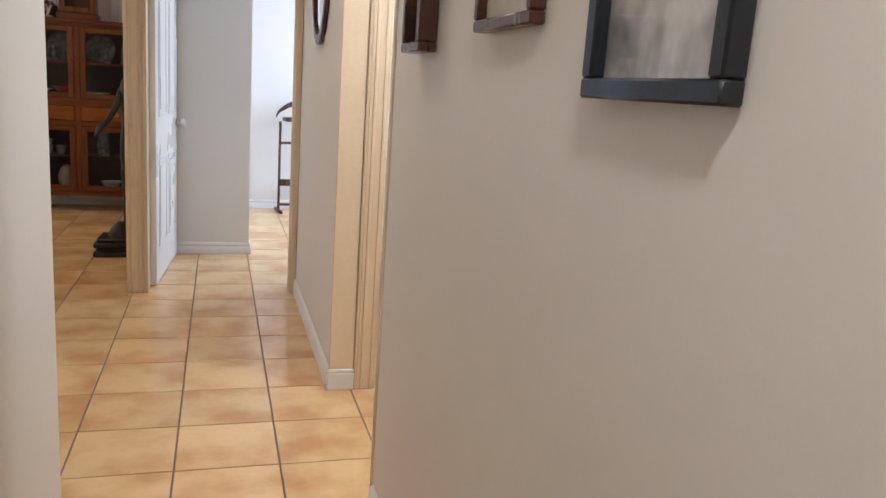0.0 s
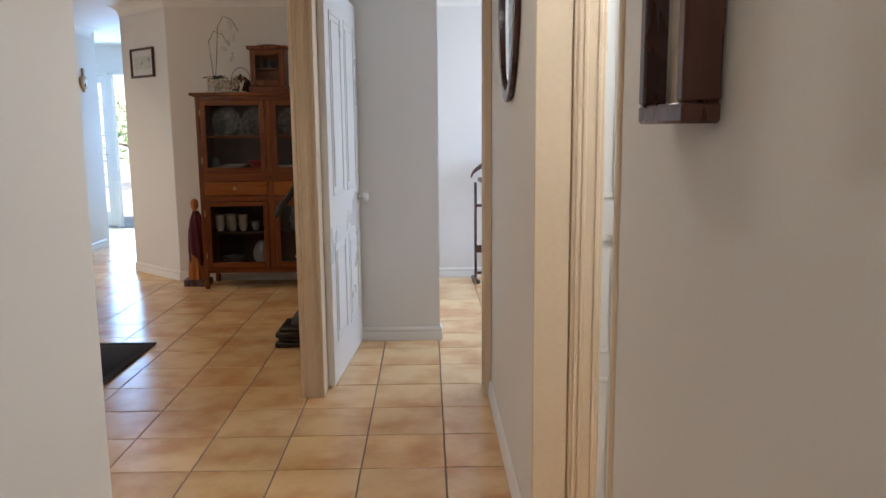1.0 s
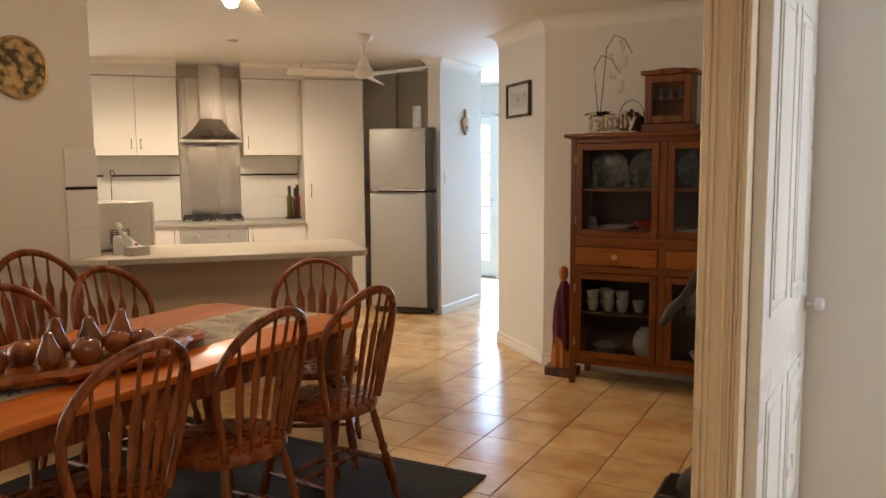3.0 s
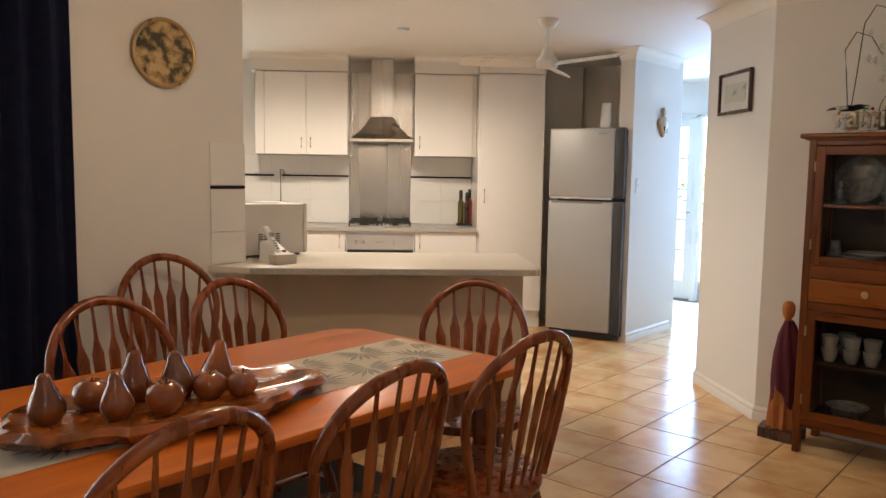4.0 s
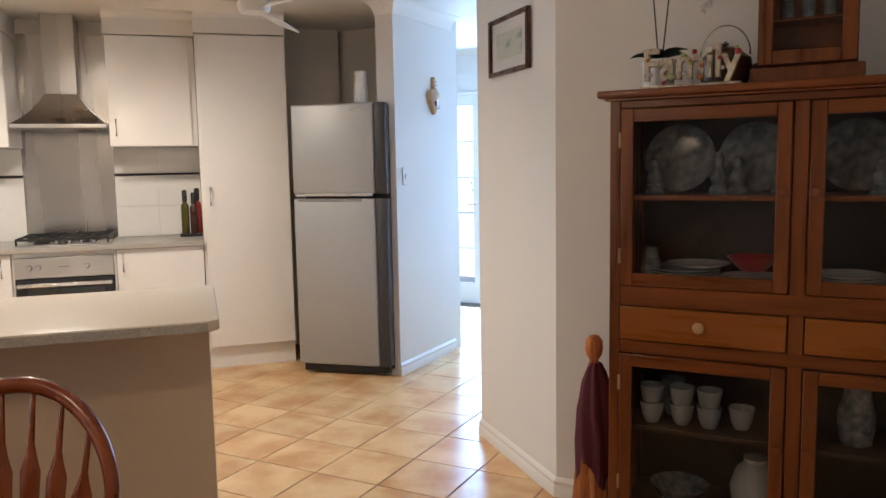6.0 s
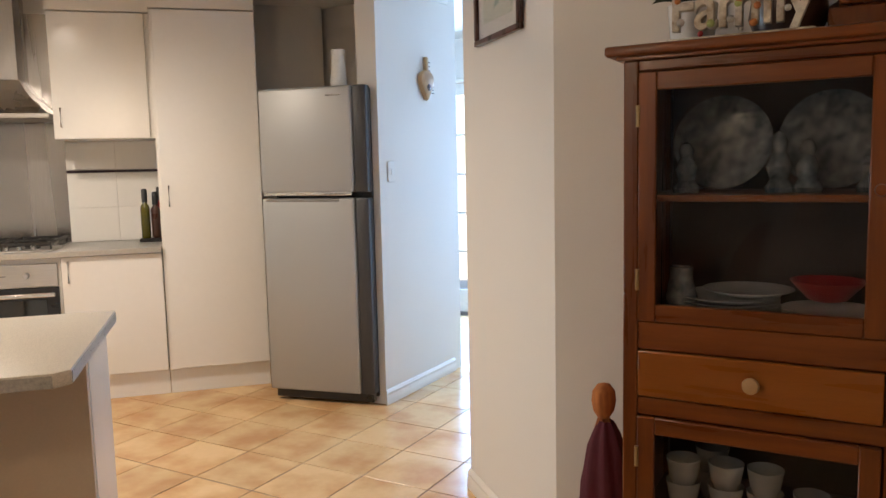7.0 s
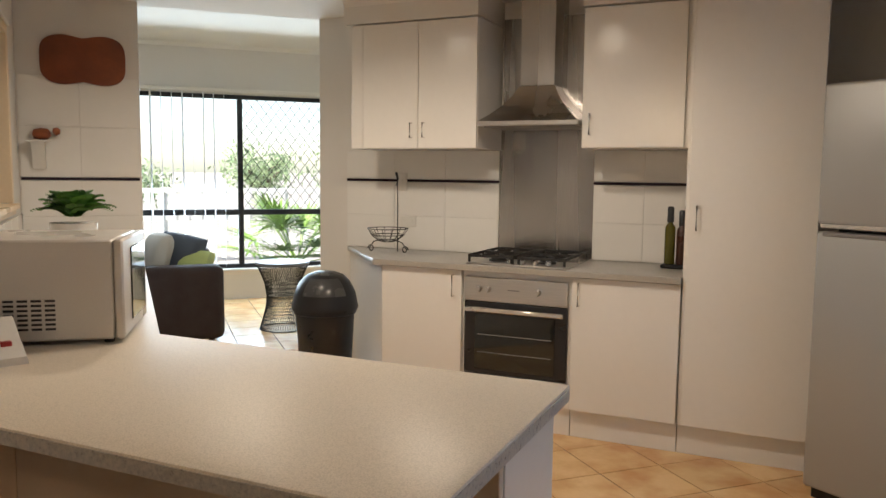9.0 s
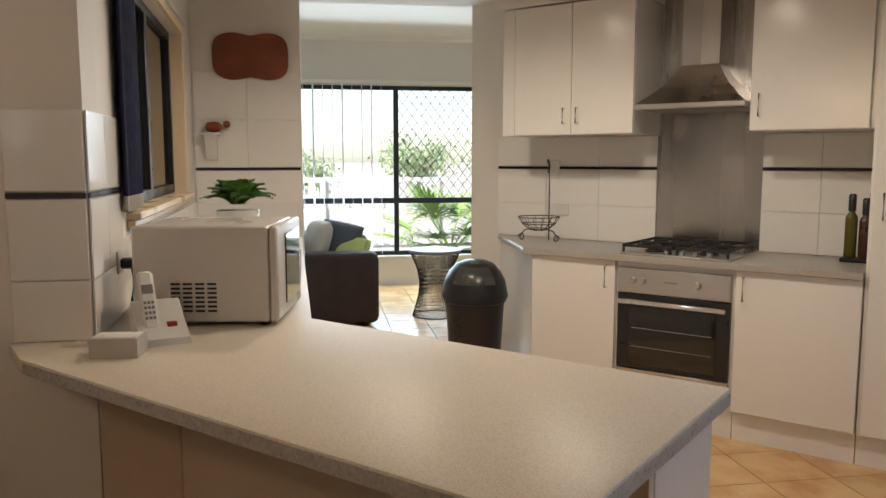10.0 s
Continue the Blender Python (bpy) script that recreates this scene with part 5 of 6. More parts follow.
for k in range(13):
    bm = B()
    cx, cz = 0.13 + rng.uniform(-0.05, 0.06), 0.56 - 0.024 * k + rng.uniform(-0.01, 0.01)
    for j in range(5):
        a = 2 * math.pi * j / 5
        leaf_blade(bm, (cx, -0.02, cz), (math.cos(a), -0.3, math.sin(a)), 0.024, 0.016, 0.0, 3)
    part("blossom", bm, PAPER, orchid, "pale blossom")
bm = B()
lathe(bm, [(0.035, 0), (0.038, 0.004), (0.038, 0.20), (0.030, 0.24), (0.031, 0.28), (0.029, 0.28), (0.028, 0.24), (0.035, 0.19), (0.034, 0.008), (0.001, 0.007)], 20)
solid("glass_vase", bm, GLASS, "tall clear glass vase on the hutch", "vase", m=pose(-0.46, 9.12, 1.616))

# draped broom doll beside the hutch
bm = B()
prism(bm, [(-0.12, -0.09), (0.10, -0.11), (0.13, 0.06), (-0.06, 0.10), (-0.14, 0.04)], 0.0, 0.055, 2)
for (r0, z0), mi in (((0.0, 0.0), 0),):
    n = 40
    rings = []
    for z, r in ((0.055, 0.088), (0.10, 0.086), (0.25, 0.074), (0.40, 0.062), (0.52, 0.050), (0.60, 0.032), (0.645, 0.018), (0.66, 0.016)):
        rings.append([bm.verts.new((r * (1 + 0.16 * math.sin(9 * t + z * 4)) * math.cos(t), 0.8 * r * (1 + 0.16 * math.sin(9 * t + z * 4)) * math.sin(t), z)) for t in [2 * math.pi * i / n for i in range(n)]])
    ring_faces(bm, rings, mi=0)
n = 40
rings = []
for z, r in ((0.22, 0.080), (0.34, 0.086), (0.46, 0.078), (0.56, 0.060), (0.61, 0.040), (0.64, 0.022)):
    rings.append([bm.verts.new((0.012 + r * (1 + 0.14 * math.sin(7 * t + z * 9)) * math.cos(t), -0.008 + 0.82 * r * (1 + 0.14 * math.sin(7 * t + z * 9)) * math.sin(t), z + (0.05 * math.sin(3 * t + 1) if z < 0.3 else 0))) for t in [2 * math.pi * i / n for i in range(n)]])
ring_faces(bm, rings, caps=False, mi=1)
lathe(bm, [(0.018, 0.645), (0.034, 0.665), (0.040, 0.692), (0.037, 0.72), (0.022, 0.738), (0.001, 0.743)], 18, mi=0)
solid("draped_doll", bm, (ORANGE_CLOTH, WINE_CLOTH, DARKWOOD), "plain cloth doll in orange and wine drapes on a dark block", "doll", m=pose(-1.43, 9.15, 0.0) @ Matrix.Diagonal((0.82, 1.0, 1.0, 1.0)))

# dark statue on a stepped base by the doorway
bm = B()
for w, z0, z1 in ((0.150, 0.0, 0.035), (0.132, 0.035, 0.060), (0.148, 0.060, 0.095), (0.128, 0.095, 0.120)):
    box(bm, -w, w, -w, w, z0, z1, 0.008)
lathe(bm, [(0.095, 0.118), (0.088, 0.15), (0.060, 0.19), (0.030, 0.22)], 24, Matrix.Translation((0.02, 0.0, 0.0)))
lathe(bm, [(0.028, 0.20), (0.026, 0.34), (0.034, 0.46), (0.040, 0.58), (0.030, 0.66)], 16, Matrix.Translation((0.055, 0.01, 0.0)))
lathe(bm, [(0.030, 0.20), (0.028, 0.36), (0.038, 0.50), (0.042, 0.62), (0.030, 0.70)], 16, Matrix.Translation((0.085, -0.03, 0.0)))
lathe(bm, [(0.046, 0.58), (0.060, 0.66), (0.056, 0.78), (0.044, 0.90), (0.052, 1.02), (0.060, 1.10), (0.046, 1.16), (0.018, 1.20), (0.017, 1.23), (0.036, 1.27), (0.042, 1.33), (0.034, 1.39), (0.001, 1.42)], 24, Matrix.Translation((0.072, -0.01, 0.0)))
tube(bm, [(0.03, -0.02, 1.10), (-0.005, -0.06, 0.98), (-0.05, -0.10, 0.90), (-0.09, -0.12, 0.86), (-0.12, -0.13, 0.80)], [0.024, 0.020, 0.017, 0.022, 0.012], 12)
tube(bm, [(0.115, -0.01, 1.10), (0.128, -0.05, 0.98), (0.10, -0.10, 0.90)], [0.022, 0.018, 0.014], 12)
solid("statue", bm, BRONZE, "dark bronze statue on a stepped square base", "statue", m=pose(-0.236, 7.30, 0.0))


# ---- pictures and the mirror ----
def picture(name, m, w, h, depth, frame_w, fmat, art, label, mount=0.0):
    """Hangs with its back at y = 0, looks towards -y; origin at the middle of the lower edge."""
    p = thing(name, m, label, "picture")
    bm = B()
    for x0, x1, z0, z1 in ((-w / 2, w / 2, 0, frame_w), (-w / 2, w / 2, h - frame_w, h), (-w / 2, -w / 2 + frame_w, frame_w, h - frame_w), (w / 2 - frame_w, w / 2, frame_w, h - frame_w)):
        box(bm, x0, x1, -depth, -0.001, z0, z1, 0.003)
    part("frame", bm, fmat, p)
    bm = B()
    box(bm, -w / 2 + frame_w - 0.002, w / 2 - frame_w + 0.002, -depth * 0.35, -0.002, frame_w - 0.002, h - frame_w + 0.002)
    part("print", bm, art if not mount else PAPER, p)
    if mount:
        bm = B()
        box(bm, -w / 2 + frame_w + mount, w / 2 - frame_w - mount, -depth * 0.35 - 0.002, -depth * 0.35 - 0.0005, frame_w + mount, h - frame_w - mount)
        part("artwork", bm, art, p)
    bm = B()
    box(bm, -w / 2 + frame_w - 0.002, w / 2 - frame_w + 0.002, -depth * 0.6, -depth * 0.6 + 0.002, frame_w - 0.002, h - frame_w + 0.002)
    part("glass", bm, GLASS, p, "clear picture glass").visible_shadow = False
    return p


ART_GREY = material("grey_wash_print", (0.58, 0.56, 0.54), 0.7, dark=(0.10, 0.10, 0.11), scale=7, mix=0.5, fine=120, bump=0.0, ramp=(0.36, 0.50), stretch=(1, 1, 0.7))
ART_PALE = material("pale_sketch_print", (0.62, 0.58, 0.50), 0.7, dark=(0.42, 0.38, 0.32), scale=14, mix=0.5, fine=120, bump=0.0, ramp=(0.36, 0.50))
ART_DARK = material("dark_foliage_print", (0.06, 0.075, 0.06), 0.6, dark=(0.02, 0.028, 0.024), scale=5, mix=0.5, fine=60, bump=0.0)
ART_SEA = material("pale_green_wash", (0.56, 0.58, 0.50), 0.7, dark=(0.16, 0.28, 0.25), scale=11, mix=0.5, fine=120, bump=0.0, ramp=(0.34, 0.46))
picture("framed_print", pose(0.858, 2.47, 1.247, 0, 0, -90), 0.28, 0.46, 0.028, 0.024, FRAME_BLACK, ART_GREY, "black framed grey wash print on the hall wall")
picture("framed_print", pose(0.858, 2.93, 1.346, 0, 0, -90), 0.262, 0.42, 0.026, 0.020, DARKWOOD, ART_PALE, "dark wood framed pale print on the hall wall")
picture("framed_print", pose(0.858, 3.468, 1.323, 0, 0, -90), 0.165, 0.46, 0.042, 0.022, DARKWOOD, ART_PALE, "deep mahogany box frame with a pale print")
ang_w = math.degrees(math.atan2(9.335 - 9.885, -1.642 + 2.232))
px, py = -2.232 + 0.395 * math.cos(radians(ang_w)), 9.885 + 0.395 * math.sin(radians(ang_w))
picture("framed_print", pose(px, py, 1.78, 0, 0, ang_w) @ pose(0, -0.002, 0), 0.41, 0.255, 0.022, 0.020, DARKWOOD, ART_SEA, "dark framed sea-green wash print on the angled wall", 0.05)

picture("framed_print", pose(-9.995, 10.78, 1.115, 0, 0, 90), 0.84, 1.18, 0.03, 0.022, FRAME_BLACK, ART_DARK, "tall black framed dark print with a wide white mount", 0.06)

mir = thing("oval_mirror", pose(0.858, 5.40, 1.815, 0, 0, -90), "oval wall mirror in a dark carved wood frame", "mirror")
bm = B()
lathe(bm, [(0.262, 0.004), (0.264, 0.008), (0.235, 0.012), (0.001, 0.0125)], 48, Matrix.Rotation(radians(90), 4, "X"), sx=1.0, sy=1.36)
part("mirror_glass", bm, MIRROR, mir, "bevelled silver mirror glass")
bm = B()
pts = [(0.275 * math.cos(2 * math.pi * i / 64), -0.018, 0.385 * math.sin(2 * math.pi * i / 64)) for i in range(64)]
tube(bm, pts, 0.022, 10, closed=True)
for v in bm.verts:
    v.co.y = max(min(v.co.y * 0.8, -0.001), -0.022)
part("frame", bm, DARKWOOD, mir)

# wall instrument and light switch
lute = thing("wall_ornament", pose(-3.173, 11.17, 1.733, 0, 0, 90), "pale wooden pear-shaped wall ornament with dark pegs", "ornament")
bm = B()
n = 28
rings = []
for y, s in ((-0.002, 0.95), (-0.016, 1.0), (-0.030, 0.93), (-0.034, 0.80)):
    ring = []
    for i in range(n):
        t = 2 * math.pi * i / n
        x, z = 0.062 * math.sin(t) * (0.60 - 0.42 * math.cos(t)) / 0.80, 0.085 - 0.088 * math.cos(t) * (1.0 if math.cos(t) > 0 else 1.05)
        ring.append(bm.verts.new((x * s * 1.45, y, 0.088 + (z - 0.088) * s)))
    rings.append(ring)
ring_faces(bm, rings)
part("body", bm, LUTEW, lute)
bm = B()
box(bm, -0.013, 0.013, -0.030, -0.002, 0.15, 0.255, 0.006)
part("neck", bm, LUTEW, lute)
bm = B()
lathe(bm, [(0.020, 0), (0.021, 0.004), (0.012, 0.008), (0.001, 0.008)], 16, Matrix.Translation((0.004, -0.033, 0.075)) @ Matrix.Rotation(radians(90), 4, "X"))
part("rosette", bm, DARKWOOD, lute)
for k in range(8):
    z = 0.045 + 0.018 * k if k < 5 else 0.175 + 0.024 * (k - 5)
    x = 0.055 - 0.004 * k if k < 5 else 0.012
    bm = B()
    tube(bm, [(x - 0.014, -0.026, z), (x + 0.018, -0.028, z)], 0.003, 6)
    part("peg", bm, IRON, lute)
sw = thing("light_switch", pose(-3.174, 10.78, 1.315, 0, 0, 90), "white plastic light switch plate", "switch")
bm = B()
box(bm, -0.036, 0.036, -0.008, -0.001, -0.058, 0.058, 0.003)
part("plate", bm, PLASTIC_W, sw)
bm = B()
box(bm, -0.010, 0.010, -0.013, -0.0075, -0.015, 0.015, 0.002)
part("rocker", bm, PLASTIC_W, sw)

# valet stand in the bedroom
val = thing("valet_stand", pose(1.15, 9.16, 0, 0, 0, 8), "dark wooden clothes valet stand with hanger and tray", "valet stand")
for x in (-0.19, 0.19):
    bm = B()
    box(bm, x - 0.011, x + 0.011, -0.011, 0.011, 0.03, 0.86, 0.004)
    part("upright", bm, DARKWOOD, val)
    bm = B()
    box(bm, x - 0.016, x + 0.016, -0.13, 0.13, 0.0, 0.035, 0.008)
    part("foot", bm, DARKWOOD, val)
for z, h in ((0.66, 0.012), (0.285, 0.032), (0.075, 0.012)):
    bm = B()
    box(bm, -0.178, 0.178, -0.010, 0.010, z - h, z + h, 0.003)
    part("rail", bm, DARKWOOD, val)
bm = B()
box(bm, -0.16, 0.16, -0.085, 0.06, 0.862, 0.90, 0.006)
part("tray", bm, DARKWOOD, val)
bm = B()
rings = []
for i in range(21):
    s = i / 20 * 2 - 1
    z = 1.035 - 0.11 * s * s - 0.02 * (abs(s) > 0.9)
    hh = 0.020 * (1 - 0.6 * s * s) + 0.006
    rings.append([bm.verts.new(p) for p in ((s * 0.225, 0.012, z - hh), (s * 0.225, 0.040, z - hh), (s * 0.225, 0.036, z + hh), (s * 0.225, 0.016, z + hh))])
ring_faces(bm, rings)
box(bm, -0.03, 0.03, 0.016, 0.034, 0.88, 1.03, 0.004)
part("hanger", bm, DARKWOOD, val)

# ---- things on the benches ----
mw = thing("microwave", pose(-3.79, 7.323, 0.905, 0, 0, -8), "silver microwave oven on the bench, its vented back to the room", "microwave")
bm = B()
box(bm, -0.40, 0.0, 0.0, 0.402, 0.014, 0.302, 0.006)
part("casing", bm, MICRO, mw)
bm = B()
box(bm, -0.40, 0.0, 0.404, 0.430, 0.014, 0.302, 0.006)
mdoor = part("front", bm, MICRO, mw)
bm = B()
box(bm, -0.36, -0.12, 0.430, 0.434, 0.05, 0.27, 0.002)
part("window", bm, OVENGLASS, mdoor)
for x in (-0.36, -0.04):
    for y in (0.04, 0.38):
        bm = B()
        lathe(bm, [(0.014, 0), (0.016, 0.014)], 12, Matrix.Translation((x, y, 0)))
        part("foot", bm, BLACK, mw)
for c in range(4):
    for r in range(7):
        bm = B()
        box(bm, 0.0, 0.0022, 0.112 + c * 0.036, 0.139 + c * 0.036, 0.046 + r * 0.0135, 0.0525 + r * 0.0135)
        part("vent_slot", bm, BLACK, mw)

ph = thing("cordless_phone", pose(-3.61, 7.43, 0.905, 0, 0, 112), "white cordless phone standing in its answering base", "phone")
bm = B()
rings = []
for y, z in ((-0.082, 0.020), (-0.02, 0.058), (0.035, 0.100), (0.052, 0.106), (0.060, 0.098)):
    rings.append([bm.verts.new(p) for p in ((-0.068, y, 0.0), (0.068, y, 0.0), (0.064, y, z), (-0.064, y, z))])
ring_faces(bm, rings)
base = part("base", bm, PLASTIC_W, ph)
bm = B()
box(bm, 0.014, 0.040, -0.044, -0.026, 0.036, 0.056, 0.002)
part("display", bm, RED_P, base)
bm = B()
box(bm, -0.022, 0.022, -0.013, 0.013, 0.0, 0.175, 0.009, m=Matrix.Translation((-0.026, -0.036, 0.034)) @ Matrix.Rotation(radians(-30), 4, "X"))
hs = part("handset", bm, PLASTIC_W, ph)
bm = B()
box(bm, -0.015, 0.015, -0.0135, -0.0115, 0.105, 0.132, 0.0, m=Matrix.Translation((-0.026, -0.036, 0.034)) @ Matrix.Rotation(radians(-30), 4, "X"))
part("screen", bm, GREY_P, hs)
for r in range(4):
    for c in range(3):
        bm = B()
        box(bm, -0.014 + c * 0.010, -0.007 + c * 0.010, -0.0145, -0.0115, 0.030 + r * 0.015, 0.038 + r * 0.015, 0.0, m=Matrix.Translation((-0.026, -0.036, 0.034)) @ Matrix.Rotation(radians(-30), 4, "X"))
        part("key", bm, GREY_P, hs)
nb = thing("note_box", pose(-3.455, 7.36, 0.905, 0, 0, 84), "small pale card box filled with white note paper", "box")
bm = B()
for a in ((-0.06, 0.06, -0.04, -0.036, 0, 0.05), (-0.06, 0.06, 0.036, 0.04, 0, 0.05), (-0.06, -0.056, -0.036, 0.036, 0, 0.05), (0.056, 0.06, -0.036, 0.036, 0, 0.05), (-0.056, 0.056, -0.036, 0.036, 0, 0.004)):
    box(bm, *a)
part("box", bm, CARD, nb)
bm = B()
slab(bm, [(-0.054, -0.034), (0.054, -0.034), (0.054, 0.034), (-0.054, 0.034)], 0.005, 0.053, 0.002)
part("paper", bm, PAPER, nb)
pf = thing("photo_frame", pose(-4.55, 7.725, 0.905, -12, 0, 80), "small standing photo frame on the bench", "photo frame")
bm = B()
for a in ((-0.07, 0.07, 0.0, 0.015), (-0.07, 0.07, 0.125, 0.14), (-0.07, -0.055, 0.015, 0.125), (0.055, 0.07, 0.015, 0.125)):
    box(bm, a[0], a[1], -0.008, 0.004, a[2], a[3], 0.002)
part("frame", bm, CHROME, pf)
bm = B()
box(bm, -0.056, 0.056, -0.002, 0.0, 0.014, 0.126)
part("print", bm, ART_GREY, pf)
fern = thing("potted_fern", pose(-4.80, 7.53, 0.905), "green fern in a plain pot on the bench", "plant")
bm = B()
lathe(bm, [(0.06, 0), (0.065, 0.01), (0.085, 0.22), (0.09, 0.285), (0.085, 0.285), (0.075, 0.28), (0.001, 0.278)], 22)
part("pot", bm, PLASTIC_W, fern)
rng = random.Random(21)
FERN = material("fern_green", (0.09, 0.25, 0.03), 0.5, dark=(0.04, 0.13, 0.015), scale=14, mix=0.5, fine=80, bump=0.03, rand=0.25)
for k in range(70):
    a = rng.uniform(0, 6.283)
    up = rng.uniform(0.8, 3.0)
    ln = rng.uniform(0.15, 0.24)
    d = Vector((math.cos(a), math.sin(a), up)).normalized()
    side = d.cross(Vector((0, 0, 1))).normalized()
    bm = B()
    for i in range(1, 15):
        s = i / 14
        p = Vector((0, 0, 0.305)) + d * ln * s + Vector((0, 0, -0.095 * ln / 0.2 * s * s))
        w = 0.058 * (1 - s) ** 0.7 * (0.4 + s) + 0.005
        for sg in (-1, 1):
            q = p + side * sg * w + d * 0.010 + Vector((0, 0, -0.006))
            bm.faces.new([bm.verts.new(v) for v in (p, p + d * 0.005 + side * sg * w * 0.5 + Vector((0, 0, 0.003)), q, p - d * 0.006 + side * sg * w * 0.5)])
    part("frond", bm, FERN, fern)

# power point, plug and cord
pp = thing("power_point", pose(-4.0, 7.232, 1.08, 0, 0, 183.1), "white power point with a black plug and cord", "power point")
bm = B()
box(bm, -0.058, 0.058, -0.014, -0.007, -0.036, 0.036, 0.003)
part("plate", bm, PLASTIC_W, pp)
bm = B()
box(bm, -0.04, -0.005, -0.050, -0.0145, -0.022, 0.012, 0.006)
part("plug", bm, BLACK, pp)
bm = B()
tube(bm, [(-0.022, -0.045, -0.02), (-0.02, -0.05, -0.07), (-0.04, -0.045, -0.12), (-0.02, -0.05, -0.165), (0.05, -0.06, -0.188)], 0.004, 6)
part("cord", bm, BLACK, pp)

# basket, bottles, bin
fb = thing("fruit_basket", K @ pose(2.30, 10.70, 0.905), "black wire fruit basket with a hook stand on the worktop", "basket")
bm = B()
for r, z in ((0.125, 0.155), (0.10, 0.115), (0.06, 0.082)):
    tube(bm, [(r * math.cos(2 * math.pi * i / 28), r * math.sin(2 * math.pi * i / 28), z) for i in range(28)], 0.003, 6, closed=True)
for k in range(14):
    a = 2 * math.pi * k / 14
    tube(bm, [(r * math.cos(a), r * math.sin(a), z) for r, z in ((0.125, 0.155), (0.10, 0.113), (0.06, 0.080), (0.02, 0.070))], 0.002, 5)
part("bowl", bm, IRON, fb)
bm = B()
tube(bm, [(0.0, 0.13, 0.0), (0.0, 0.13, 0.30), (0.0, 0.125, 0.46), (0.0, 0.10, 0.50), (0.03, 0.06, 0.50), (0.05, 0.04, 0.46), (0.035, 0.04, 0.42)], 0.004, 8)
part("hook_stand", bm, IRON, fb)
for sx in (-1, 1):
    bm = B()
    tube(bm, [(sx * (0.12 + 0.022 * math.cos(radians(t)) * (1 - t / 700)), 0.0, 0.026 + 0.024 * math.sin(radians(t)) * (1 - t / 700)) for t in range(0, 420, 25)] + [(sx * 0.10, 0, 0.07), (sx * 0.06, 0, 0.08)], 0.0035, 6)
    part("scroll_foot", bm, IRON, fb)
bm = B()
box(bm, -0.075, 0.075, -0.05, 0.05, 0.0, 0.022, 0.005)
solid("bottle_tray", bm, BLACK, "small dark tray under the bottles by the pantry", "tray", m=K @ pose(4.02, 10.80, 0.905))
for u, v, h, mat, nm in ((3.985, 10.79, 0.27, OIL, "oil bottle with yellow-green oil"), (4.045, 10.80, 0.25, KET, "dark sauce bottle"), (4.07, 10.835, 0.28, RED_P, "bottle with red dried flowers")):
    b = thing("bottle", K @ pose(u, v, 0.927), "tall glass " + nm, "bottle", "bottles by the pantry")
    bm = B()
    lathe(bm, [(0.024, 0), (0.028, 0.005), (0.028, h * 0.70), (0.025, h * 0.76), (0.013, h * 0.82), (0.013, h)], 18)
    part("body", bm, mat, b)
    bm = B()
    lathe(bm, [(0.0165, h * 0.84), (0.0175, h * 0.86), (0.0175, h + 0.035), (0.012, h + 0.042), (0.001, h + 0.043)], 14)
    part("stopper", bm, BLACK, b)

bin_ = thing("rubbish_bin", pose(-5.95, 8.80, 0, 0, 0, 76), "black plastic swing-top rubbish bin with grey flap", "bin")
bm = B()
lathe(bm, [(0.140, 0), (0.145, 0.01), (0.178, 0.55), (0.190, 0.555), (0.190, 0.59)], 32)
part("body", bm, BLACK, bin_)
bm = B()
lathe(bm, [(0.198, 0.575), (0.202, 0.59), (0.196, 0.615), (0.184, 0.68), (0.155, 0.74), (0.11, 0.785), (0.06, 0.803), (0.001, 0.808)], 32)
lid = part("dome_lid", bm, BLACK, bin_)
bm = B()
rings = []
for i in range(9):
    el = radians(20 + 50 * i / 8)
    rings.append([bm.verts.new((0.204 * math.cos(el) * math.sin(radians(a)), -0.204 * math.cos(el) * math.cos(radians(a)), 0.600 + 0.216 * math.sin(el))) for a in range(-42, 43, 7)])
ring_faces(bm, rings, closed=False, caps=False)
bmesh.ops.solidify(bm, geom=bm.faces[:], thickness=0.004)
part("flap", bm, FLAP, lid, "dark grey swing flap")

# board and little shelf on the end wall
bm = B()
out = []
for i in range(64):
    t = 2 * math.pi * i / 64
    cx = math.copysign(abs(math.cos(t)) ** 0.55, math.cos(t)) * 0.235
    cz = math.copysign(abs(math.sin(t)) ** 0.55, math.sin(t)) * (0.150 - 0.022 * math.exp(-(cx / 0.07) ** 2))
    out.append((cx, cz))
prism(bm, out, 0.0, 0.022)
solid("timber_board", bm, BOARDW, "red timber serving board with waisted sides on the wall", "board", m=pose(-6.541, 7.46, 2.055, 0, 0, 90) @ pose(0, 0, 0, 90, 0, 0))
sh = thing("wall_shelf", pose(-6.548, 7.19, 1.575, 0, 0, 90), "small white wall shelf", "shelf")
bm = B()
box(bm, -0.05, 0.08, -0.11, -0.007, -0.012, 0.0, 0.003)
part("board", bm, PLASTIC_W, sh)
bm = B()
rings = []
for z, d in ((-0.012, 0.09), (-0.06, 0.06), (-0.12, 0.035), (-0.17, 0.02)):
    rings.append([bm.verts.new(p) for p in ((-0.02, -0.007, z), (0.05, -0.007, z), (0.05, -0.007 - d, z), (-0.02, -0.007 - d, z))])
ring_faces(bm, rings)
part("bracket", bm, PLASTIC_W, sh)
bm = B()
lathe(bm, [(0.012, 0.0), (0.035, 0.01), (0.045, 0.05), (0.038, 0.085), (0.015, 0.10), (0.001, 0.10)], 16, Matrix.Rotation(radians(90), 4, "Y"), sx=0.8)
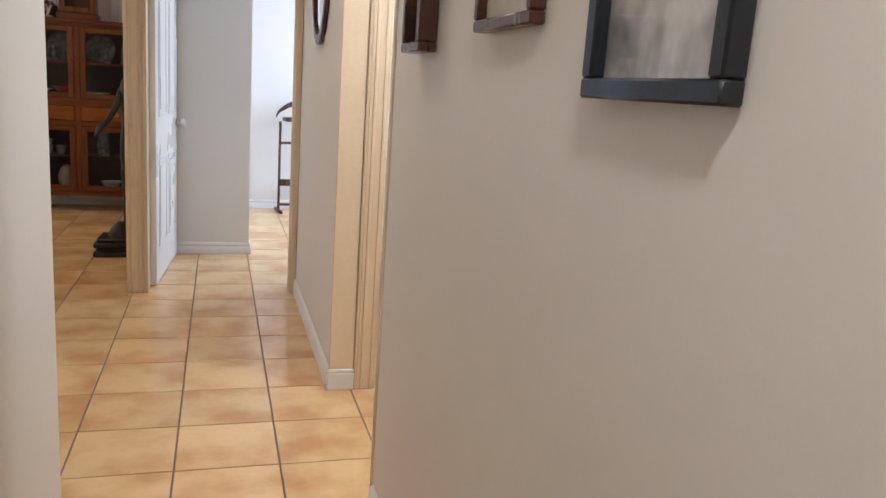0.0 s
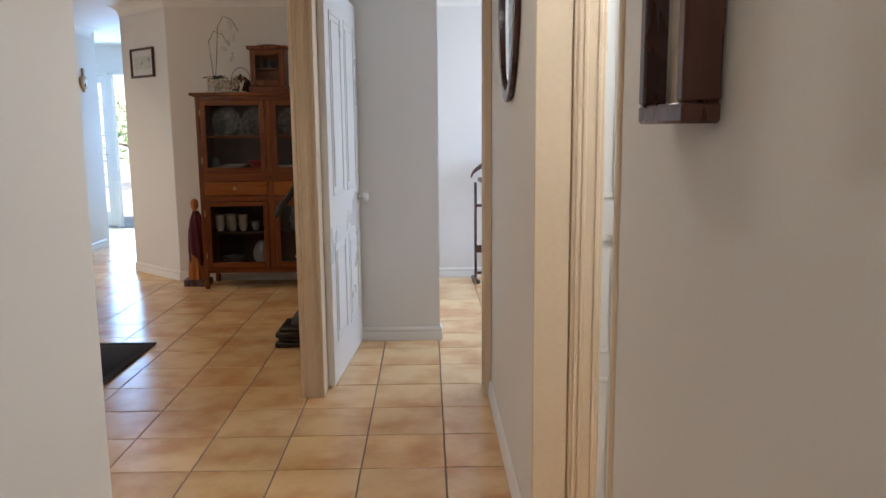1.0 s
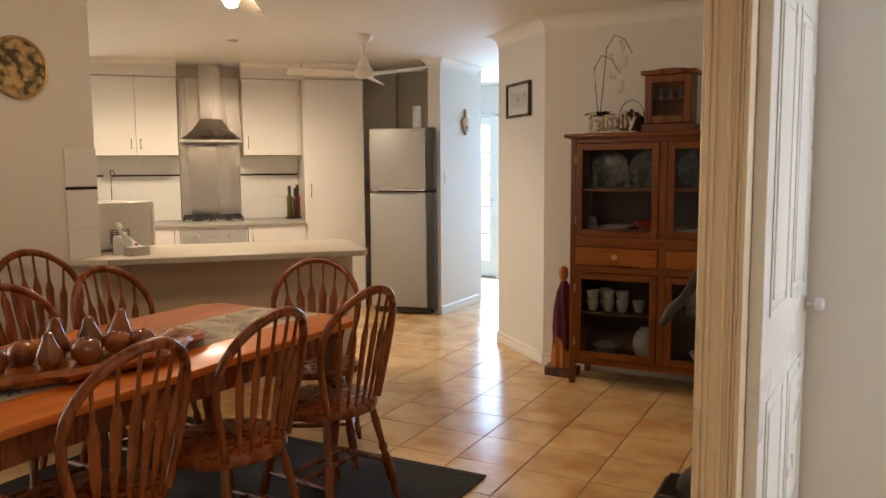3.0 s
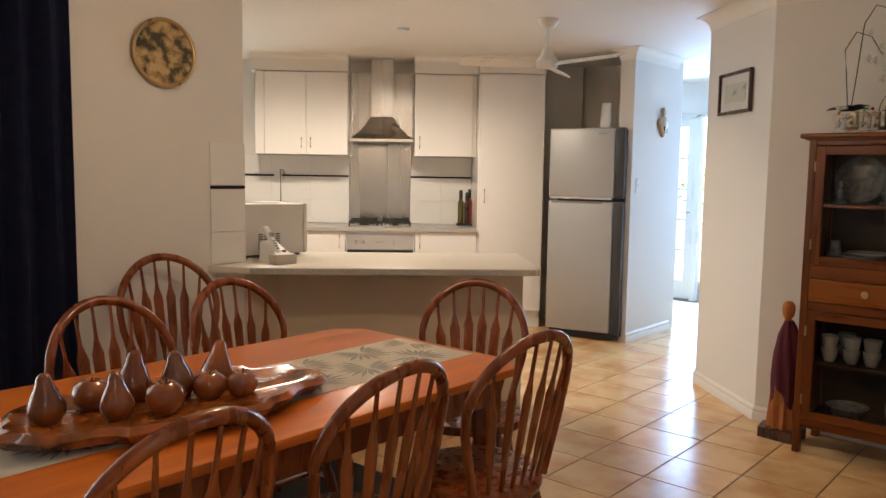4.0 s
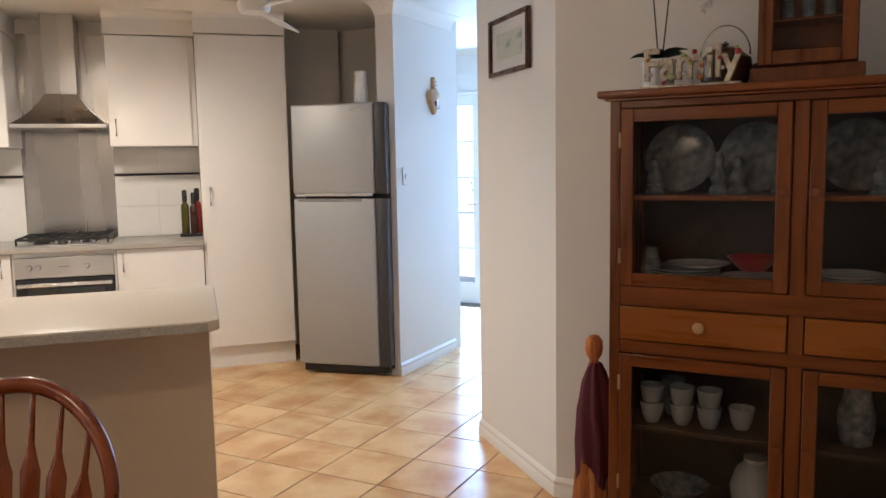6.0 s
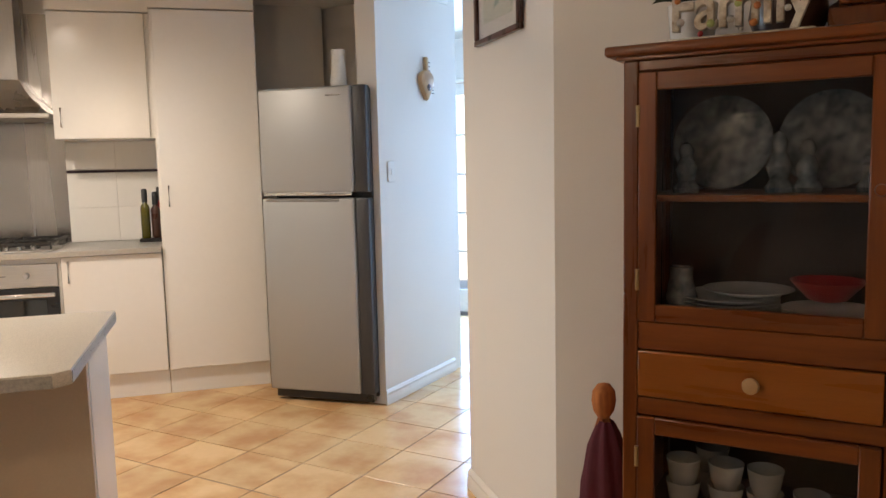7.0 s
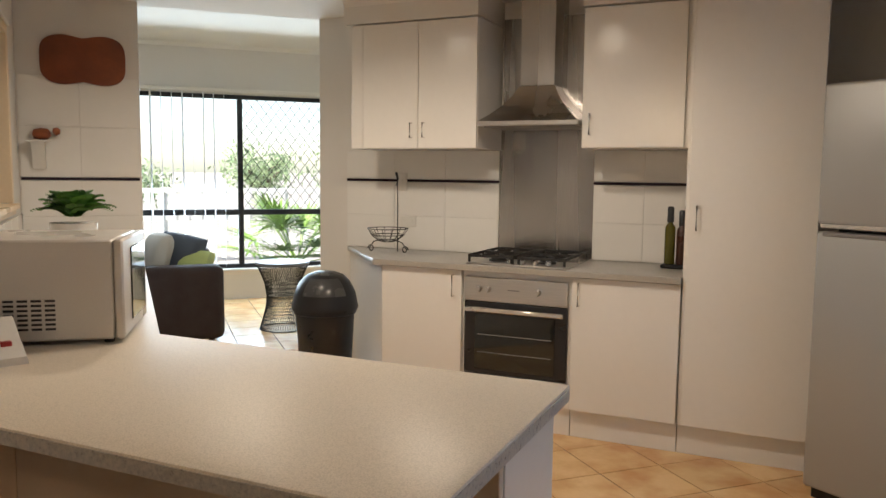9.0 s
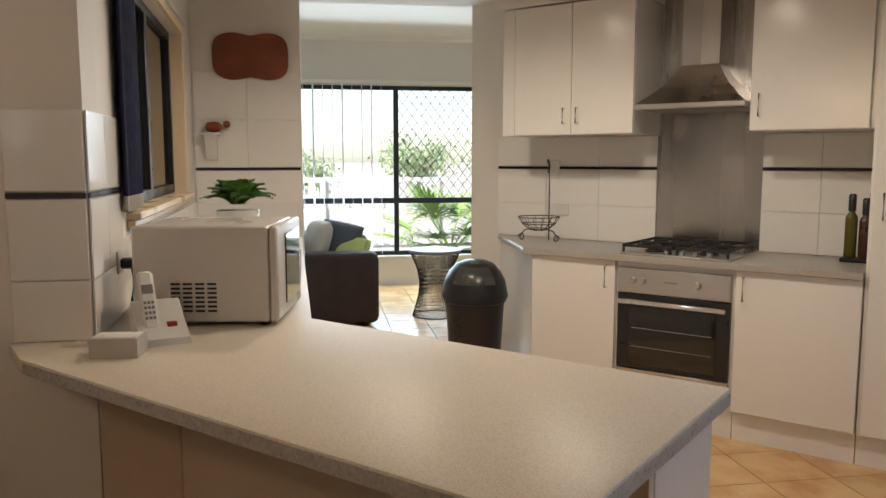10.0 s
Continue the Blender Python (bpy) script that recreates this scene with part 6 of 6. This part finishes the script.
lathe(bm, [(0.008, 0.0), (0.024, 0.01), (0.020, 0.035), (0.001, 0.045)], 14, Matrix.Translation((0.11, 0, 0.01)) @ Matrix.Rotation(radians(70), 4, "Y"))
solid("wooden_ornament", bm, BOARDW, "small rounded wooden ornament on the wall shelf", "ornament", m=pose(-6.495, 7.175, 1.611, 0, 0, 90))

# ---- kitchen window ----
kw = thing("window_2", pose(-6.72, 7.081, 0, 0, 0, 3.1), "kitchen window in cream timber frame with black sash", "window", kind="structure")
for nm, a in (("window_sill", (0.73, 2.53, -0.13, 0.050, 1.195, 1.222)), ("sill_mould", (0.73, 2.53, 0.004, 0.030, 1.165, 1.194)), ("jamb", (0.70, 0.772, -0.132, 0.020, 1.223, 2.10)), ("jamb", (2.45, 2.52, -0.132, 0.020, 1.223, 2.10)), ("head", (0.70, 2.52, -0.132, 0.020, 2.102, 2.17))):
    bm = B()
    box(bm, *a, 0.004)
    part(nm, bm, TRIM, kw)
bm = B()
for a in ((0.773, 0.82, 1.223, 2.10), (2.40, 2.448, 1.223, 2.10), (1.55, 1.62, 1.27, 2.055), (0.82, 2.40, 1.223, 1.27), (0.82, 2.40, 2.055, 2.10)):
    box(bm, a[0], a[1], -0.10, -0.05, a[2], a[3], 0.003)
part("sash", bm, ALU_BLACK, kw, "black aluminium sash")
for x0, x1 in ((0.82, 1.55), (1.62, 2.40)):
    bm = B()
    box(bm, x0, x1, -0.078, -0.072, 1.27, 2.055)
    part("pane", bm, OVENGLASS, kw, "dark tinted pane")
rb = thing("curtain", pose(-6.72, 7.081, 0, 0, 0, 3.1), "navy fabric curtain with a pale hem at the kitchen window", "curtain")
for nm, z0, z1, mat in (("cloth", 1.285, 2.14, NAVY), ("hem", 1.235, 1.284, FABRIC_LIGHT)):
    bm = B()
    rings = []
    for i in range(49):
        s = i / 48
        x, y = 2.41 + 0.28 * s, 0.026 + 0.010 * math.sin(s * 34)
        rings.append([bm.verts.new(p) for p in ((x, y, z0), (x, y + 0.006, z0), (x, y + 0.006, z1), (x, y, z1))])
    ring_faces(bm, rings)
    part(nm, bm, mat, rb)
bm = B()
tube(bm, [(0.75, 0.030, 2.15), (2.72, 0.030, 2.15)], 0.010, 10)
part("rod", bm, PLASTIC_W, rb)

# ---- living room ----
lw = thing("window_3", pose(-10.06, 0.25, 0), "large black framed living room window with diamond security screen", "window", kind="structure")
bm = B()
for y0, y1, z0, z1 in ((6.80, 6.85, 0.34, 2.22), (10.05, 10.10, 0.34, 2.22), (8.455, 8.51, 0.385, 2.175), (6.85, 10.05, 0.34, 0.385), (6.85, 10.05, 2.175, 2.22), (6.85, 8.455, 0.925, 0.985), (8.51, 10.05, 0.925, 0.985)):
    box(bm, -0.03, 0.03, y0, y1, z0, z1, 0.003)
part("window_frame", bm, ALU_BLACK, lw)
for y0, y1, z0, z1 in ((6.85, 8.455, 0.385, 0.925), (8.51, 10.05, 0.385, 0.925), (6.85, 8.455, 0.985, 2.175), (8.51, 10.05, 0.985, 2.175)):
    bm = B()
    box(bm, -0.003, 0.003, y0, y1, z0, z1)
    part("pane", bm, GLASS, lw).visible_shadow = False
bm = B()
st = 0.105
for k in range(-12, 18):
    for sg in (-1, 1):
        pts = []
        y_a = 8.51 + k * st
        for s in (0, 1):
            pts.append((y_a + sg * s * 1.19 * 0.75, 0.985 + s * 1.19))
        (ya, za), (yb, zb) = pts
        t0, t1 = 0.0, 1.0
        for lim, sign in ((8.51, 1), (10.05, -1)):
            da, db = sign * (ya - lim), sign * (yb - lim)
            if da < 0 and db < 0:
                t1 = -1
            elif da < 0:
                t0 = max(t0, da / (da - db))
            elif db < 0:
                t1 = min(t1, da / (da - db))
        if t1 > t0:
            tube(bm, [(-0.022, ya + (yb - ya) * t, za + (zb - za) * t) for t in (t0, t1)], 0.0032, 4)
part("security_screen", bm, ALU_BLACK, lw, "black diamond mesh security screen")
bm = B()
box(bm, 0.03, 0.10, 6.78, 10.12, 0.312, 0.338, 0.004)
part("window_sill", bm, SKIRT, lw)
vb = thing("vertical_blind", pose(-9.93, 0.25, 0), "half-open white vertical slat blind", "blind")
bm = B()
box(bm, -0.02, 0.02, 6.8, 9.4, 2.23, 2.27, 0.004)
part("headrail", bm, SKIRT, vb)
for k in range(13):
    bm = B()
    y = 7.05 + k * 0.105
    box(bm, -0.044, 0.044, -0.0008, 0.0008, 0.37, 2.23, 0.0, m=Matrix.Translation((0, y, 0)) @ Matrix.Rotation(radians(-4 + 8 * math.sin(k * 2.1)), 4, "Z"))
    part("slat", bm, BLIND, vb)

sofa = thing("sofa", pose(-7.80, 7.50, 0), "dark brown upholstered sofa with scatter cushions", "sofa")
for nm, a, bv in (("seat_base", (-1.78, -0.02, 0.0, 0.83, 0.06, 0.40), 0.03), ("backrest", (-1.76, -0.04, 0.0, 0.22, 0.40, 0.78), 0.06), ("arm", (-0.24, 0.0, 0.02, 0.86, 0.03, 0.635), 0.06), ("arm", (-1.80, -1.56, 0.02, 0.86, 0.03, 0.635), 0.06), ("seat_cushion", (-1.55, -0.90, 0.2, 0.84, 0.40, 0.50), 0.04), ("seat_cushion", (-0.89, -0.25, 0.2, 0.84, 0.40, 0.50), 0.04)):
    bm = B()
    box(bm, *a, bv, seg=3)
    part(nm, bm, SOFA, sofa)
for x in (-1.7, -0.1):
    for y in (0.08, 0.76):
        bm = B()
        lathe(bm, [(0.025, 0), (0.03, 0.06)], 12, Matrix.Translation((x, y, 0)))
        part("foot", bm, DARKWOOD, sofa)


def scatter_cushion(m, mat, label, s=0.21):
    bm = B()
    n = 10
    top, bot = [], []
    for i in range(n + 1):
        ta, tb = [], []
        for j in range(n + 1):
            x, y = i / n * 2 - 1, j / n * 2 - 1
            h = 0.075 * ((1 - x ** 4) * (1 - y ** 4)) ** 0.5
            k = 1 - 0.05 * (x * x + y * y - 1)
            ta.append(bm.verts.new((x * s * k, y * s * k, h + 0.004)))
            tb.append(bm.verts.new((x * s * k, y * s * k, -h - 0.004)))
        top.append(ta)
        bot.append(tb)
    for i in range(n):
        for j in range(n):
            bm.faces.new((top[i][j], top[i + 1][j], top[i + 1][j + 1], top[i][j + 1]))
            bm.faces.new((bot[i][j], bot[i][j + 1], bot[i + 1][j + 1], bot[i + 1][j]))
    for i in range(n):
        for g in (0, n):
            bm.faces.new((top[i][g], top[i + 1][g], bot[i + 1][g], bot[i][g]))
            bm.faces.new((top[g][i], top[g][i + 1], bot[g][i + 1], bot[g][i]))
    return solid("scatter_cushion", bm, mat, label, "cushion", group="sofa cushions", m=m)


scatter_cushion(pose(-8.20, 7.84, 0.68, 72, 0, 20), FABRIC_LIGHT, "pale scatter cushion leaning on the sofa back")
scatter_cushion(pose(-8.29, 8.02, 0.67, 60, 10, 62), FABRIC_GREY, "dark grey scatter cushion leaning on the sofa")
scatter_cushion(pose(-8.17, 8.15, 0.60, 40, 0, 66), FABRIC_LIME, "lime patterned scatter cushion on the sofa", 0.15)

wt = thing("wire_side_table", pose(-8.25, 8.90, 0), "round wire-framed side table with a dark top", "side table")
bm = B()
lathe(bm, [(0.235, 0.585), (0.24, 0.59), (0.24, 0.605), (0.001, 0.607)], 36)
part("tabletop", bm, GREY_P, wt)
bm = B()
for k in range(60):
    a = 2 * math.pi * k / 60
    for sg in (-1, 1):
        tube(bm, [(r * math.cos(a + sg * t), r * math.sin(a + sg * t), z) for r, z, t in ((0.205, 0.0, 0), (0.15, 0.20, 0.35), (0.14, 0.30, 0.5), (0.16, 0.42, 0.65), (0.23, 0.585, 0.95))], 0.0024, 3)
for r, z in ((0.205, 0.004), (0.23, 0.58)):
    tube(bm, [(r * math.cos(2 * math.pi * i / 32), r * math.sin(2 * math.pi * i / 32), z) for i in range(32)], 0.004, 6, closed=True)
part("wire_frame", bm, IRON, wt)

# ---- corridor: french doors ----
fd = thing("door_4", pose(-3.72, 13.22, 0), "white french door with small glass panes, closed leaf", "door", kind="structure")


def french_leaf(parent, x0, x1, name):
    bm = B()
    for a in ((x0, x0 + 0.09, 0.02, 2.05), (x1 - 0.09, x1, 0.02, 2.05), (x0 + 0.09, x1 - 0.09, 0.02, 0.22), (x0 + 0.09, x1 - 0.09, 1.95, 2.05)):
        box(bm, a[0], a[1], -0.02, 0.02, a[2], a[3], 0.003)
    for k in range(1, 5):
        z = 0.22 + 1.73 * k / 5
        box(bm, x0 + 0.09, x1 - 0.09, -0.014, 0.014, z - 0.011, z + 0.011, 0.002)
    leaf = part(name, bm, DOORW, parent)
    for k in range(5):
        z0, z1 = 0.22 + 1.73 * k / 5 + 0.011, 0.22 + 1.73 * (k + 1) / 5 - 0.011
        bm = B()
        box(bm, x0 + 0.09, x1 - 0.09, -0.003, 0.003, z0, z1)
        part("pane", bm, GLASS, leaf).visible_shadow = False
    bm = B()
    tube(bm, [(x1 - 0.045, -0.02, 1.0), (x1 - 0.045, -0.055, 1.0), (x1 - 0.14, -0.055, 1.0)], 0.007, 8)
    part("lever", bm, CHROME, leaf)


french_leaf(fd, -0.72, 0.0, "leaf")
bm = B()
for a in ((-0.80, -0.725, 0, 2.08), (0.005, 0.065, 0, 2.08), (-0.80, 0.765, 2.055, 2.079), (0.70, 0.765, 0, 2.05)):
    box(bm, a[0], a[1], -0.05, 0.05, a[2], a[3], 0.003)
part("frame", bm, DOORW, fd)
cs = thing("console_table", pose(-3.36, 11.72, 0), "slim dark console table in the corridor", "table")
bm = B()
box(bm, -0.60, 0.03, -0.12, 0.16, 0.83, 0.86, 0.005)
part("tabletop", bm, GREY_P, cs)
for x in (-0.58, -0.06):
    for y in (-0.10, 0.14):
        bm = B()
        box(bm, x - 0.015, x + 0.015, y - 0.015, y + 0.015, 0.0, 0.83, 0.003)
        part("leg", bm, GREY_P, cs)

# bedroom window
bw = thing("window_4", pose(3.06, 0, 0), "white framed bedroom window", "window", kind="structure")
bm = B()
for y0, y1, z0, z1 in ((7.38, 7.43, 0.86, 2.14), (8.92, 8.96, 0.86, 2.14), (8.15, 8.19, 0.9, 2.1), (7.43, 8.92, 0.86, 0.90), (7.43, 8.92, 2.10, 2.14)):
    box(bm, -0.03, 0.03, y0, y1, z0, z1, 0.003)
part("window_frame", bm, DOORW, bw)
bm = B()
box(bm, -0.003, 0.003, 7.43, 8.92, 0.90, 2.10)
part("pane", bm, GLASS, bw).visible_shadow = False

# ---- outside ----
bm = B()
box(bm, -600, 600, -600, 600, -0.30, -0.13)
solid("ground", bm, DIRT, "pale paved and sandy ground round the house", "ground", "structure", round_=False)
fence = thing("fence", pose(-15.0, 8, -0.13), "pale painted slat fence across the yard", "fence")
for k in range(9):
    bm = B()
    box(bm, -0.05, 0.05, -8 + 2 * k - 0.05, -8 + 2 * k + 0.05, 0, 1.25, 0.01)
    part("post", bm, FENCE_W, fence)
for r in range(3):
    bm = B()
    box(bm, 0.051, 0.08, -8.2, 8.2, 0.25 + 0.45 * r, 0.34 + 0.45 * r, 0.005)
    part("rail", bm, FENCE_W, fence)
for k in range(80):
    bm = B()
    box(bm, 0.081, 0.10, -8.1 + 0.2 * k, -8.1 + 0.2 * k + 0.09, 0.05, 1.2, 0.004)
    part("slat", bm, FENCE_W, fence)


PALM = material("bright_palm_leaf", (0.30, 0.46, 0.10), 0.45, dark=(0.18, 0.32, 0.06), scale=6, mix=0.5, fine=60, bump=0.03, rand=0.2)


def palm(m, n, length, label, seed):
    p = thing("fan_palm", m, label, "palm")
    rng = random.Random(seed)
    bm = B()
    tube(bm, [(0, 0, 0), (0.02, 0.01, 0.35), (0.0, 0.0, 0.6)], [0.07, 0.055, 0.045], 10)
    part("trunk", bm, BARK, p)
    for k in range(n):
        a = 2 * math.pi * k / n + rng.uniform(-0.2, 0.2)
        el = rng.uniform(0.1, 1.1)
        d = Vector((math.cos(a) * math.cos(el), math.sin(a) * math.cos(el), math.sin(el)))
        bm = B()
        c = Vector((0, 0, 0.6)) + d * length * 0.55
        tube(bm, [(0, 0, 0.58), tuple(c)], 0.008, 5)
        side = d.cross(Vector((0, 0, 1))).normalized()
        for j in range(17):
            t = radians(-105 + 210 * j / 16)
            leaf_blade(bm, c, d * math.cos(t) + side * math.sin(t) + Vector((0, 0, 0.12)), length * 0.5 * rng.uniform(0.85, 1.1), 0.042, 0.10, 4)
        part("frond", bm, PALM, p)


palm(pose(-11.6, 9.62, -0.40), 19, 1.15, "green fan palm outside the living room window", 4)


LEAFY = material("tree_leaves", (0.30, 0.38, 0.20), 0.5, dark=(0.22, 0.30, 0.14), scale=3, mix=0.5, fine=40, bump=0.0, island=True)


def tree(m, h, spread, label, seed, leaves=1700):
    t = thing("tree", m, label, "tree", "trees beyond the yard")
    rng = random.Random(seed)
    bm = B()
    tips = []
    tube(bm, [(0, 0, 0), (0.05, 0.02, h * 0.25), (-0.03, 0.04, h * 0.5)], [0.16, 0.12, 0.09], 8)
    for k in range(9):
        a = 2 * math.pi * k / 9 + rng.uniform(-0.3, 0.3)
        b0 = Vector((0, 0.02, h * rng.uniform(0.25, 0.5)))
        tip = b0 + Vector((math.cos(a) * spread * rng.uniform(0.4, 0.8), math.sin(a) * spread * rng.uniform(0.4, 0.8), h * rng.uniform(0.2, 0.45)))
        tube(bm, [b0, b0.lerp(tip, 0.5) + Vector((0, 0, 0.1)), tip], [0.07, 0.045, 0.02], 6)
        tips += [tip, b0.lerp(tip, 0.6)]
    part("trunk", bm, BARK, t)
    verts, faces = [], []
    for k in range(leaves):
        c = rng.choice(tips) + Vector((rng.gauss(0, 0.34), rng.gauss(0, 0.34), rng.gauss(0, 0.28))) * spread * 0.62
        s = rng.uniform(0.045, 0.095)
        q = Euler((rng.uniform(0, 6.3), rng.uniform(0, 6.3), rng.uniform(0, 6.3))).to_matrix()
        i = len(verts)
        verts += [tuple(c + q @ Vector(v)) for v in ((-s, 0, 0), (0, -s * 0.45, 0.02), (s, 0, 0), (0, s * 0.45, 0.02))]
        faces.append((i, i + 1, i + 2, i + 3))
    me = bpy.data.meshes.new("crown")
    me.from_pydata(verts, [], faces)
    me.materials.append(LEAFY)
    ob = new("crown", me)
    ob.parent = t


for k, (x, y, h, s) in enumerate(((-25.5, 10.9, 2.4, 1.3), (-30.0, 7.2, 1.9, 1.5), (-27.0, 14.4, 2.3, 1.8), (-6.0, 22.0, 2.2, 1.8), (-3.0, 19.0, 2.3, 1.2), (-4.4, 20.0, 1.6, 1.1))):
    tree(pose(x, y, -0.13), h, s, "leafy green tree beyond the yard", 30 + k)


# ---- floor tiles, last ----
def floor_tiles():
    """Single tiles where the camera passes nearest, the rest joined."""
    half = PITCH / 2 - 0.003
    bm = B()
    box(bm, -half, half, -half, half, -0.004, 0.0, 0.0016)
    one = finish("tile", bm, TILE, False)
    rng = random.Random(3)
    verts, faces = [], []
    for i in range(-34, 10):
        for j in range(-20, 28):
            x, y = TX + (i + 0.5) * PITCH, TY + (j + 0.5) * PITCH
            if x < -10 or x > 3.1 or y < -1.6 or y > 13.2:
                continue
            if -4.0 < x < 0.95 and 4.15 < y < 9.75:
                ob = new("tile", one)
                ob.parent = FLOOR
                ob.location = (x, y, rng.uniform(-0.0006, 0.0))
                ob.rotation_euler = (rng.uniform(-0.0012, 0.0012), rng.uniform(-0.0012, 0.0012), 0)
            else:
                b = len(verts)
                e = half - 0.0016
                verts += [(x + sx * half, y + sy * half, -0.004) for sx, sy in ((-1, -1), (1, -1), (1, 1), (-1, 1))]
                verts += [(x + sx * half, y + sy * half, -0.0016) for sx, sy in ((-1, -1), (1, -1), (1, 1), (-1, 1))]
                verts += [(x + sx * e, y + sy * e, -0.0002) for sx, sy in ((-1, -1), (1, -1), (1, 1), (-1, 1))]
                for q in range(4):
                    r = (q + 1) % 4
                    faces += [(b + q, b + r, b + 4 + r, b + 4 + q), (b + 4 + q, b + 4 + r, b + 8 + r, b + 8 + q)]
                faces.append((b + 8, b + 9, b + 10, b + 11))
    me = bpy.data.meshes.new("floor_tiles")
    me.from_pydata(verts, [], faces)
    me.materials.append(TILE_REST)
    ob = new("floor_tiles", me)
    ob.parent = FLOOR
    tagged(ob, kind="stuff")


floor_tiles()
